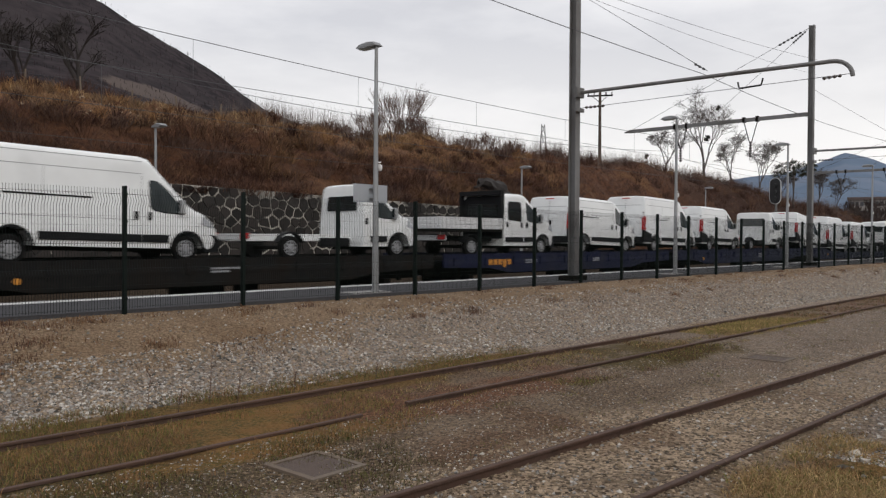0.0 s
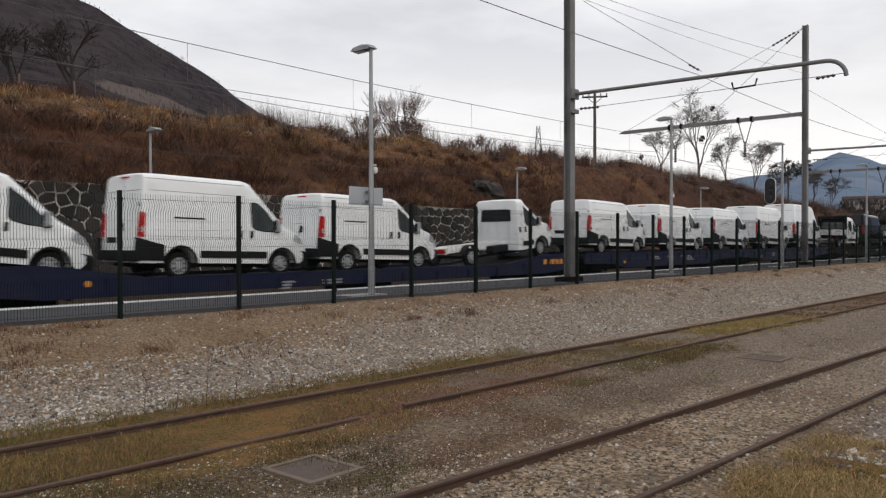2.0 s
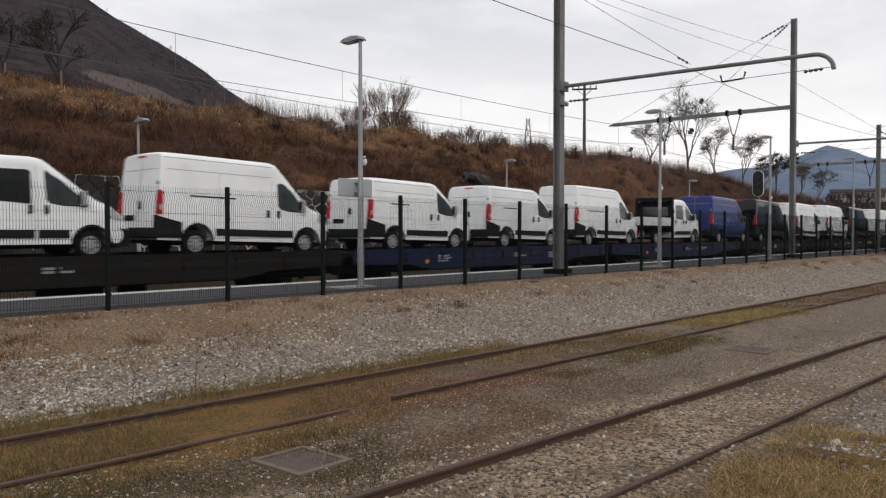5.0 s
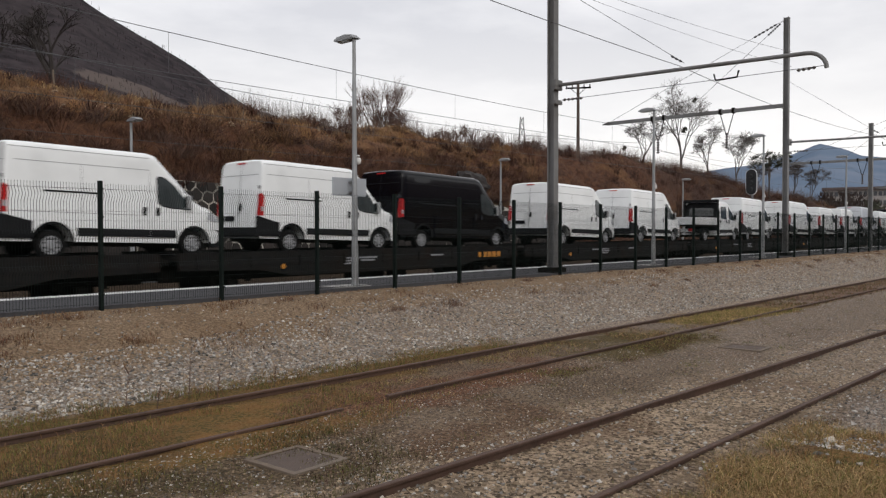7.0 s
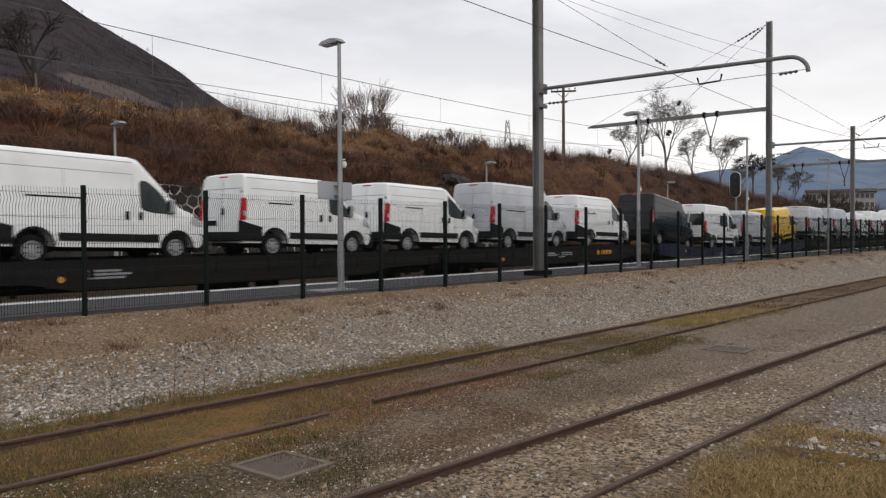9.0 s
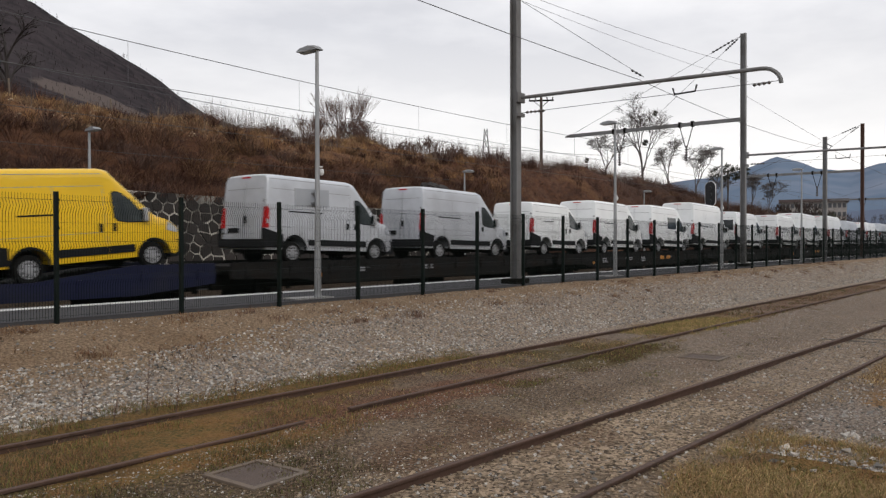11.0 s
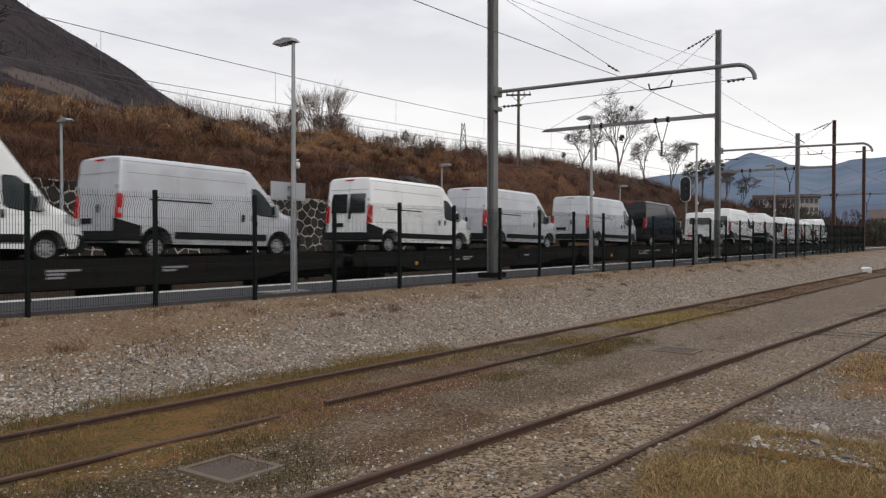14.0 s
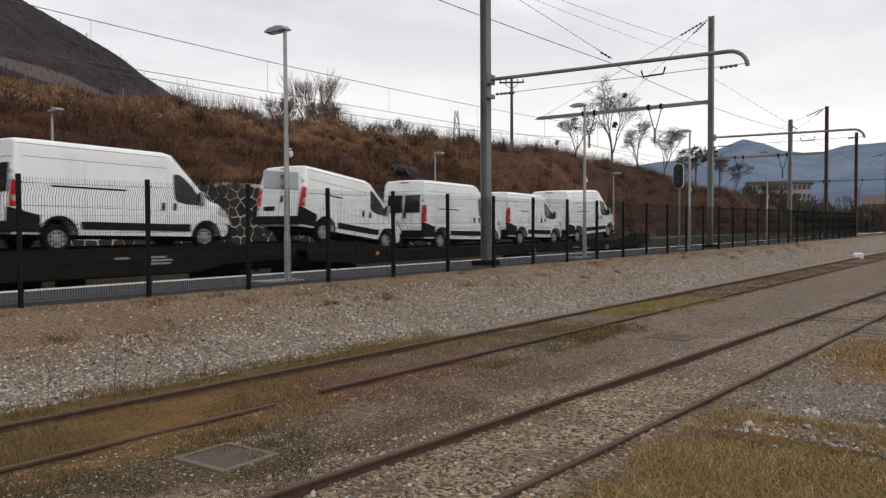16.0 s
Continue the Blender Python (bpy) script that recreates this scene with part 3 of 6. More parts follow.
def side_patch(x0, x1, z0, z1, side, roof, tail, out, depth, nx=4, nz=4, back=0.0):
    """A curved shell on the van's side between x0 and x1, with z1 a height at each end."""
    bm = B()
    grid = []
    for d in (out - depth, out):
        layer = []
        for i in range(nx + 1):
            u = i / nx
            x = x0 + (x1 - x0) * u
            top = z1[0] + (z1[1] - z1[0]) * u
            layer.append([bm.verts.new((x + lean_in(x, z0 + (top - z0) * j / nz, tail), side * (half_width(max(x, tail + 0.07), z0 + (top - z0) * j / nz, roof, tail) + d), z0 + (top - z0) * j / nz)) for j in range(nz + 1)])
        grid.append(layer)
    a, b = grid
    for i in range(nx):
        for j in range(nz):
            bm.faces.new((b[i][j], b[i + 1][j], b[i + 1][j + 1], b[i][j + 1]))
    for i in range(nx):
        for j in (0, nz):
            bm.faces.new((a[i][j], a[i + 1][j], b[i + 1][j], b[i][j]))
    for j in range(nz):
        for i in (0, nx):
            bm.faces.new((a[i][j], a[i][j + 1], b[i][j + 1], b[i][j]))
    return bm


def wheel_meshes():
    tyre = B()
    lathe(tyre, [(0.2, -0.09), (0.295, -0.11), (0.325, -0.09), (0.335, -0.04), (0.335, 0.04), (0.325, 0.09), (0.295, 0.11), (0.2, 0.09)], 28)
    rim = B()
    lathe(rim, [(0.21, 0.085), (0.21, -0.1), (0.195, -0.112), (0.185, -0.095), (0.12, -0.09), (0.09, -0.115), (0.03, -0.12), (0.001, -0.12)], 24)
    for k in range(10):
        a = 2 * math.pi * k / 10
        lathe(rim, [(0.01, -0.128), (0.014, -0.112)], 6, "y", (0.075 * math.cos(a), 0, 0.075 * math.sin(a)))
    plain = len(rim.faces)
    for k in range(8):
        a = 2 * math.pi * (k + 0.5) / 8
        lathe(rim, [(0.027, -0.1005), (0.027, -0.088)], 10, "y", (0.150 * math.cos(a), 0, 0.150 * math.sin(a)))
    rim.faces.ensure_lookup_table()
    for f in rim.faces[plain:]:
        f.material_index = 1
    rim = mesh_of("rim", rim, M["rim"], True)
    rim.materials.append(M["rubber"])
    liner = B()
    n = 16
    ring = [[liner.verts.new((0.432 * math.cos(math.pi * (1.16 * k / n - 0.08)), y, 0.432 * math.sin(math.pi * (1.16 * k / n - 0.08)))) for k in range(n + 1)] for y in (-0.10, 0.28)]
    for k in range(n):
        liner.faces.new((ring[0][k], ring[0][k + 1], ring[1][k + 1], ring[1][k]))
    liner.faces.new(ring[1])
    return mesh_of("tyre", tyre, M["rubber"], True), rim, mesh_of("wheel_liner", liner, M["rubber"])


TYRE, RIM, LINER = wheel_meshes()


def add_wheels(ob, wb, liners=False):
    for x in (0.0, -wb):
        for s in (-1, 1):
            w = shared("wheel", TYRE, ob, pose(x, s * 0.88, R_WHEEL, 0, 0, 0 if s < 0 else 180))
            shared("rim", RIM, w)
            if liners:
                shared("arch_liner", LINER, ob, pose(x, s * 0.88, R_WHEEL, 0, 0, 0 if s < 0 else 180))


def add_cab_details(ob, roof, tail, gap="seam"):
    """Windscreen, side glass, mirrors, lamps, bumper and handles of the cab."""
    top = roof - 0.05
    dz = top - 1.40
    k0 = (top - 2.02) / dz if roof > 2.3 else 0.14

    def ws(u, v, d):
        x = -1.02 + 1.10 * v
        z = top - dz * v
        n = Vector((dz, 0, 1.10)).normalized()
        w = half_width(x, z - 0.05, roof, tail) - 0.10
        return Vector((x, u * w, z + 0.022)) + n * (d - 0.004)
    part("windscreen", extrude_poly(B(), [(-1, k0), (-0.5, k0 - 0.02), (0.5, k0 - 0.02), (1, k0), (1, 0.6), (1, 0.95), (0, 1.0), (-1, 0.95), (-1, 0.6)], ws, 0.012), M["glass"], ob, "dark sloping windscreen")
    for s in (-1, 1):
        zt = 1.98

        def pillar(z):
            return -1.02 + 1.10 * (top - z) / dz
        glass = [(-0.99, 1.34), (-0.90, 1.26), (-0.62, 1.21), (-0.12, 1.20), (-0.06, 1.24), (pillar(1.55) - 0.22, 1.50), (pillar(1.8) - 0.20, 1.77), (pillar(zt) - 0.24, zt - 0.04), (pillar(zt) - 0.34, zt), (-0.98, zt), (-1.02, zt - 0.06)]
        cx, cz = sum(p[0] for p in glass) / len(glass), sum(p[1] for p in glass) / len(glass)
        part("window_frame", side_plate(glass, s, roof, tail, 0.005, 0.012), M["plastic"], ob, "black window surround")
        part("side_window", side_plate([(cx + (x - cx) * 0.93, cz + (z - cz) * 0.93) for x, z in glass], s, roof, tail, 0.009, 0.012), M["door_glass"], ob, "tinted cab door window")
        part("window_pillar", side_plate([(-0.42, 1.22), (-0.385, 1.22), (-0.385, 1.80), (-0.42, 1.80)], s, roof, tail, 0.008, 0.01), M["plastic"], ob)
        for hx in (-1.04, -1.38):
            part("door_handle", side_plate([(hx, 1.03), (hx + 0.09, 1.03), (hx + 0.10, 1.22), (hx + 0.01, 1.22)], s, roof, tail, 0.025, 0.03), M["plastic"], ob)
        part("door_seam", side_plate([(-1.20, 0.50), (-1.19, 0.50), (-1.19, zt + 0.08), (-1.20, zt + 0.08)], s, roof, tail, 0.002, 0.006), M[gap], ob)
        part("door_seam", side_plate([(-0.085, 0.78), (-0.075, 0.78), (-0.045, 1.20), (-0.055, 1.20)], s, roof, tail, 0.002, 0.006), M[gap], ob)
        part("sill_strip", side_plate([(-1.17, 0.50), (-0.50, 0.50), (-0.50, 0.68), (-1.17, 0.68)], s, roof, tail, 0.02, 0.03), M["plastic"], ob, "black rubbing strip")
        y0, y1 = sorted((s * 1.04, s * 1.21))
        mirror = part("mirror", quad_box(B(), -0.29, -0.15, y0, y1, 1.22, 1.56, 0.045), M["mirror_grey"], ob, "large grey door mirror")
        part("mirror_glass", quad_box(B(), -0.298, -0.284, y0 + 0.03, y1 - 0.03, 1.26, 1.52), M["glass"], mirror)
        arch = [(0.43 * math.cos(a) * r, 0.335 + 0.43 * math.sin(a) * r) for r, rng in ((1.10, range(0, 11)), (0.98, range(10, -1, -1))) for a in [math.pi * i / 10 for i in rng]]
        part("arch_trim", side_plate(arch, s, roof, tail, 0.012, 0.03), M["plastic"], ob)
        lamp = [(0.36, 0.98), (0.56, 0.92), (0.76, 0.90), (0.70, 1.0), (0.52, 1.14), (0.42, 1.18)]
        part("headlight", side_plate(lamp, s, roof, tail, 0.012, 0.04), M["lens"], ob, "clear swept-back headlight")
    bm = B()
    prof = [(0.47, 0.30), (0.47, 0.62), (0.66, 0.72), (0.88, 0.70), (0.98, 0.58), (0.99, 0.36), (0.93, 0.28)]
    extrude_poly(bm, prof, lambda x, z, d: (x, (d * 2 - 1) * (1.03 - 0.16 * max(0, (x - 0.3) / 0.7) ** 2), z), 1)
    part("front_bumper", bm, M["plastic"], ob, "black plastic front bumper")
    part("underbody", quad_box(B(), tail + 0.15, 0.85, -0.66, 0.66, 0.26, 0.60), M["iron"], ob)


def settle(ob, rake=1.5):
    """An unladen van stands higher on its rear springs: all but its wheels leans forward."""
    for child in ob.children:
        if not child.name.startswith("wheel"):
            child.matrix_basis = pose(0, 0, -0.035, 0, rake, 0) @ child.matrix_basis


def van(name, wb, roof, colour, label, rear_glass=False, side_glass=False):
    tail = -wb - REAR_OVER - (0.36 if roof > 2.85 and wb > 4 else 0)
    ob = thing(name, label, "van", "vans on the train")
    part("body", body_mesh(wb, roof, tail), M[colour], ob, smooth=True)
    add_wheels(ob, wb, True)
    add_cab_details(ob, roof, tail, "plastic" if colour == "black" else "seam")
    seam = M["plastic"] if colour == "black" else M["seam"]
    mid = (tail - 1.45) / 2
    for s in (-1, 1):
        part("tail_light", side_patch(tail - 0.005, tail + 0.105, 0.98, (1.60, 1.54), s, roof, tail, 0.012, 0.05, 2, 5), M["red"], ob, "tall red tail light")
        part("reverse_light", side_patch(tail + 0.004, tail + 0.085, 1.10, (1.24, 1.22), s, roof, tail, 0.017, 0.04, 2, 3), M["lens"], ob, "clear lower lamp lens")
        part("tail_light_back", extrude_poly(B(), [(0.89, 0.98), (1.0, 0.98), (0.985, 1.3), (0.965, 1.58), (0.91, 1.58)], lambda u, v, d: (tail - 0.012 + lean_in(tail, v, tail) + d, s * u, v), 0.05), M["red"], ob)
        part("side_strip", side_plate([(-wb + 0.52, 0.50), (-1.185, 0.50), (-1.185, 0.68), (-wb + 0.52, 0.68)], s, roof, tail, 0.02, 0.03), M["plastic"], ob, "black rubbing strip")
        part("slide_rail", side_plate([(-wb - 0.2, 1.46), (-2.35, 1.46), (-2.35, 1.50), (-wb - 0.2, 1.50)], s, roof, tail, 0.006, 0.012), M["plastic"], ob)
        # creases and waist fold: thin strips whose colour stands for the fold's shade
        part("crease", side_plate([(tail + 0.25, roof - 0.42), (-1.2, roof - 0.42), (-1.2, roof - 0.405), (tail + 0.25, roof - 0.405)], s, roof, tail, 0.001, 0.004), seam, ob)
        part("waist_fold", side_plate([(tail + 0.16, 1.005), (-1.24, 1.015), (-1.24, 1.027), (tail + 0.16, 1.017)], s, roof, tail, 0.002, 0.005), seam, ob)
        part("body_seam", side_plate([(-wb + 0.62, 0.70), (-wb + 0.63, 0.70), (-wb + 0.63, roof - 0.42), (-wb + 0.62, roof - 0.42)], s, roof, tail, 0.002, 0.006), seam, ob)
        part("roof_gutter", side_plate([(tail + 0.12, roof - 0.135), (-1.2, roof - 0.135), (-1.2, roof - 0.12), (tail + 0.12, roof - 0.12)], s, roof, tail, 0.003, 0.006), seam, ob)
        part("body_seam", side_plate([(-2.45, 0.70), (-2.44, 0.70), (-2.44, 1.43), (-2.45, 1.43)], s, roof, tail, 0.002, 0.006), seam, ob)
        arch = [(-wb + 0.43 * math.cos(a) * r, 0.335 + 0.43 * math.sin(a) * r) for r, rng in ((1.10, range(0, 11)), (0.98, range(10, -1, -1))) for a in [math.pi * i / 10 for i in rng]]
        part("arch_trim", side_plate(arch, s, roof, tail, 0.012, 0.03), M["plastic"], ob)
        part("bumper_corner", side_patch(tail - 0.10, -wb - 0.44, 0.42, (0.97, 0.80), s, roof, tail, 0.022, 0.10, 5, 4), M["plastic"], ob, "black bumper corner")
        u0 = 0.04 if s > 0 else -0.80
        if rear_glass:
            part("rear_window", extrude_poly(B(), [(u0, 1.32), (u0 + 0.76, 1.32), (u0 + 0.73, min(roof - 0.42, 1.98)), (u0 + 0.02, min(roof - 0.42, 1.98))], lambda u, v, d: (tail - 0.012 + lean_in(tail, v, tail) + d, u, v), 0.014), M["glass"], ob, "dark rear door window")
        for z in (0.85, 1.72):
            part("hinge", quad_box(B(), tail - 0.02, tail + 0.06, s * 0.955 - 0.02, s * 0.955 + 0.02, z, z + 0.08), seam, ob)
        if side_glass:
            part("cargo_window", side_plate([(-2.40, 1.32), (-1.28, 1.32), (-1.28, 1.94), (-2.40, 1.94)], s, roof, tail), M["glass"], ob, "dark sliding door window")
    part("door_gap", extrude_poly(B(), [(-0.006, 0.66), (0.006, 0.66), (0.006, 1.05), (0.006, roof - 0.16), (-0.006, roof - 0.16), (-0.006, 1.05)], lambda u, v, d: (tail - 0.004 + lean_in(tail, v, tail) + d, u, v), 0.012), seam, ob)
    # the fold across the rear doors, its shade laid on as a strip
    part("rear_crease", extrude_poly(B(), [(-0.85, roof - 0.42), (0.85, roof - 0.42), (0.85, roof - 0.405), (-0.85, roof - 0.405)], lambda u, v, d: (tail - 0.003 + lean_in(tail, v, tail) + d, u, v), 0.012), seam, ob)
    part("rear_handle", quad_box(B(), tail - 0.03, tail + 0.02, -0.13, -0.06, 1.12, 1.32, 0.01), M["plastic"], ob)
    part("plate_holder", quad_box(B(), tail - 0.012, tail + 0.01, 0.2, 0.72, 0.84, 0.98), M["plastic"], ob)
    part("rear_bumper", quad_box(B(), tail - 0.11, tail + 0.12, -0.99, 0.99, 0.40, 0.66, 0.03), M["plastic"], ob, "black step bumper")
    part("brake_light", quad_box(B(), tail + 0.08, tail + 0.14, -0.2, 0.2, roof - 0.10, roof - 0.06), M["red"], ob)
    settle(ob)
    return ob


def cab_end(ob, roof, tail, colour, black_wall):
    """The flat rear wall of a cab with its window."""
    bm = B()
    extrude_poly(bm, [(-0.97, 0.62), (0.97, 0.62), (0.93, roof - 0.22), (0.80, roof - 0.07), (-0.80, roof - 0.07), (-0.93, roof - 0.22)], lambda u, v, d: (tail - 0.012 + lean_in(tail, v, tail) + d, u, v), 0.01)
    part("rear_wall", bm, M["plastic"] if black_wall else M[colour], ob, "black covered rear wall" if black_wall else "")
    if black_wall:
        bm = B()
        for y in (-0.97, 0.97):
            quad_box(bm, tail - 0.14, tail + 0.06, y - 0.045, y + 0.045, 0.96, roof + 0.10, 0.012)
        quad_box(bm, tail - 0.14, tail + 0.06, -0.925, 0.925, roof - 0.06, roof + 0.10, 0.012)
        part("headboard", bm, M["plastic"], ob, "black headboard frame higher than the roof")
    bm = B()
    extrude_poly(bm, [(-0.72, 1.45), (0.72, 1.45), (0.70, 1.86), (0.62, 1.90), (-0.62, 1.90), (-0.70, 1.86)], lambda u, v, d: (tail - 0.024 + lean_in(tail, v, tail) + d, u, v), 0.012)
    part("rear_window", bm, M["glass"], ob, "wide dark rear cab window")


def frame_rails(ob, wb, cab_tail, pale):
    end = -wb - 1.35
    for s in (-1, 1):
        part("frame_rail", quad_box(B(), end, cab_tail + 0.25, s * 0.42 - 0.045, s * 0.42 + 0.045, 0.52, 0.72, 0.008), M[pale], ob)
        bm = B()
        arc = [(-wb + r * math.cos(a), R_WHEEL + r * math.sin(a)) for r, rng in ((0.45, range(0, 11)), (0.42, range(10, -1, -1))) for a in [math.radians(20 + 14 * i) for i in rng]]
        extrude_poly(bm, arc, lambda x, z, d: (x, s * 0.88 + (d - 0.5) * 0.26, z), 1)
        part("mudguard", bm, M["plastic"], ob, "black rear mudguard")
        part("tail_light", quad_box(B(), end - 0.05, end + 0.02, s * 0.78 - 0.2, s * 0.78 + 0.14, 0.58, 0.74, 0.01), M["red"], ob)
    for i in range(4):
        x = end + 0.05 + i * (cab_tail - end - 0.2) / 3.2
        part("cross_member", quad_box(B(), x, x + 0.09, -0.42, 0.42, 0.54, 0.68), M[pale], ob)
    part("rear_bar", quad_box(B(), end - 0.03, end + 0.05, -0.98, 0.98, 0.55, 0.72, 0.01), M["bed"], ob, "pale steel rear underrun bar")
    part("axle", tube(B(), [(-wb, -0.86, R_WHEEL), (-wb, 0.86, R_WHEEL)], 0.06), M["iron"], ob)
    return end


def chassis_cab(name, wb, colour, label):
    tail = -1.45
    roof = 2.25
    ob = thing(name, label, "chassis cab", "chassis cabs on the train")
    part("body", body_mesh(99, roof, tail), M[colour], ob, smooth=True)
    add_wheels(ob, wb)
    add_cab_details(ob, roof, tail)
    cab_end(ob, roof, tail, colour, False)
    frame_rails(ob, wb, tail, colour)
    part("fuel_tank", quad_box(B(), -2.7, -1.8, -0.85, -0.5, 0.36, 0.62, 0.04), M["plastic"], ob)
    return ob


def flatbed(name, wb, colour, label):
    tail = -2.35
    roof = 2.27
    ob = thing(name, label, "flatbed truck", "flatbed trucks on the train")
    part("body", body_mesh(99, roof, tail), M[colour], ob, smooth=True)
    add_wheels(ob, wb)
    add_cab_details(ob, roof, tail)
    cab_end(ob, roof, tail, colour, True)
    for s in (-1, 1):
        part("crew_window", side_plate([(-2.10, 1.30), (-1.30, 1.24), (-1.30, 1.92), (-1.36, 1.98), (-2.02, 1.98), (-2.10, 1.9)], s, roof, tail), M["glass"], ob, "tinted crew door window")
        part("door_handle", side_plate([(-2.22, 1.04), (-2.12, 1.04), (-2.12, 1.22), (-2.22, 1.22)], s, roof, tail, 0.025, 0.03), M["plastic"], ob)
        part("sill_strip", side_plate([(-2.28, 0.5), (-1.24, 0.5), (-1.24, 0.68), (-2.28, 0.68)], s, roof, tail, 0.02, 0.03), M["plastic"], ob, "black rubbing strip")
    end = frame_rails(ob, wb, tail, "iron")
    x0, x1 = end - 0.25, tail - 0.08
    part("bed_floor", quad_box(B(), x0, x1, -1.03, 1.03, 0.86, 0.95), M["iron"], ob)
    for s in (-1, 1):
        bm = B()
        for k in range(3):
            z = 0.95 + 0.135 * k
            quad_box(bm, x0, x1, s * 1.04 - 0.015, s * 1.04 + 0.015, z, z + 0.127, 0.008)
        part("sideboard", bm, M["bed"], ob, "ribbed aluminium sideboard")
    for x in (x0, x1):
        bm = B()
        for k in range(3):
            z = 0.95 + 0.135 * k
            quad_box(bm, x - 0.015, x + 0.015, -1.02, 1.02, z, z + 0.127, 0.008)
        part("tailboard", bm, M["bed"], ob)
    return ob


# position along the train, kind, wheelbase, roof, colour, how low its rear and front wheels stand, windows
W, L1, L2, L3 = "white", 3.0, 3.45, 4.035
H1, H2, H3 = 2.27, 2.53, 2.84
DROP = 0.33
VEHICLES = [
    (9.9, "van", L3, H2, W, 0, 0, ""), (17.1, "cab", L3, 0, W, 0, 0, ""), (24.7, "bed", L3, 0, W, 0, 0, ""), (31.0, "van", L2, H1, W, 0, 0, ""),
    (37.0, "van", L2, H2, W, 0, 0, ""), (42.4, "van", L1, H1, W, 0, 0, ""), (48.8, "cab", L3, 0, W, 0, 0, ""), (55.7, "van", L1, H1, W, 0, 0.8, ""),
    (61.8, "van", L1, H2, W, 1, 1, ""), (67.2, "van", L1, H1, W, 1, 1, ""), (73.9, "cab", L3, 0, W, 0.95, 0, ""), (81.3, "van", L1, H1, W, 0, 0, ""),
    (87.4, "van", L1, H1, W, 0, 0, ""), (93.3, "van", L1, H1, W, 0, 0, ""), (99.7, "van", L2, H2, W, 0, 0, ""), (105.7, "van", L2, H3, W, 0, 0, ""),
    (114.5, "bed", L3, 0, W, 0, 0, ""), (121.4, "van", L3, H2, "black", 0, 0, ""), (130.3, "bed", L3, 0, W, 0, 0, ""), (136.4, "van", L2, H2, W, 0, 0, ""),
    (142.9, "van", L1, H1, W, 0, 0, ""), (148.7, "van", L1, H1, W, 0, 0, ""), (155.0, "van", L2, H2, W, 0, 0, ""), (161.7, "bed", L3, 0, W, 0, 0, ""),
    (168.4, "van", L2, H2, "navy_van", 0, 0, ""), (175.2, "van", L3, H2, "black", 0, 0, ""), (181.9, "van", L2, H2, W, 0, 0, ""), (188.4, "van", L2, H2, W, 0, 0, ""),
    (194.4, "van", L3, H2, "black", 0, 0, ""), (202.3, "van", L2, H2, W, 0, 0, ""), (209.0, "van", L2, H2, W, 0, 0, ""), (216.9, "bed", L3, 0, W, 0, 0, ""),
    (222.4, "van", L2, H2, W, 0, 0, ""), (230.7, "van", L2, H2, W, 0, 0, ""), (236.7, "van", L1, H1, W, 0, 0, ""), (242.2, "van", L1, H1, W, 0, 0, ""),
    (248.3, "van", L2, H2, "silver", 0, 0, ""), (253.9, "van", L1, H1, W, 0, 0, ""), (261.4, "van", L2, H2, "black", 0, 1, ""), (268.2, "van", L2, H2, W, 1, 1, "rs"),
    (274.0, "van", L2, H1, "silver", 1, 1, ""), (279.6, "van", L1, H2, "yellow", 0.9, 0, "r"), (287.5, "van", L2, H2, "silver", 0, 0, ""), (294.3, "van", L2, H2, "silver", 0, 0, ""),
    (300.9, "van", L1, H1, W, 0, 0, ""), (306.8, "van", L2, H2, W, 0, 0, ""), (313.0, "van", L2, H2, W, 0, 0, "s"), (319.7, "van", L3, 2.86, W, 0, 0, ""),
    (326.7, "van", L3, H2, W, 0, 0, "r"), (335.6, "van", L3, H2, W, 0, 0, ""), (341.9, "van", L3, H3, W, 0, 0, ""), (350.7, "van", L3, H3, W, 0, 0, ""),
    (357.5, "van", L3, H2, "silver", 0, 0, ""), (366.5, "van", L3, H2, W, 0, 0, "r"), (373.3, "van", L3, H2, "silver", 0, 0, ""), (382.2, "van", L3, H2, "silver", 0, 0, ""),
    (389.1, "van", L3, H2, "black", 0, 0, ""), (397.0, "cab", L3, 0, W, 0, 0, ""), (403.9, "van", L3, H2, W, 0, 0, "r"), (411.3, "van", L1, H1, W, -0.2, 0.8, ""),
    (417.9, "van", L2, H2, W, 1, 1, "r"), (423.2, "van", L1, H1, W, 1, 1, ""), (429.0, "van", L2, H2, W, 1, 0.3, "")]
NAMES = {"white": "white", "black": "glossy black", "navy_van": "dark blue", "grey": "grey", "silver": "silver", "yellow": "bright yellow"}
DECK_Z = 1.62
MOVERS = []
made = {}
for s0, kind, wb, roof, colour, dr, df, win in VEHICLES:
    key = (kind, wb, roof, colour, win)
    if key not in made:
        if kind == "van":
            size = "low" if roof == H1 else "high" if roof == H2 else "extra high"
            extra = " and dark side windows" if "s" in win else " and dark rear windows" if win else ""
            made[key] = van("van", wb, roof, colour, "%s panel van, %s roof%s, on wagon" % (NAMES[colour], size, extra), "r" in win, "s" in win)
        elif kind == "cab":
            made[key] = chassis_cab("chassis_cab", wb, colour, "white chassis cab with a bare rear frame, on a wagon")
        else:
            made[key] = flatbed("flatbed_truck", wb, colour, "white crew cab truck with a grey dropside bed, on a wagon")
        ob = made[key]
    else:
        ob = copy_thing(made[key], Matrix())
    zr, zf = DECK_Z - DROP * dr, DECK_Z - DROP * df
    MOVERS.append((ob, s0, TRAIN_Y, zf, math.degrees(math.atan2(zr - zf, wb))))


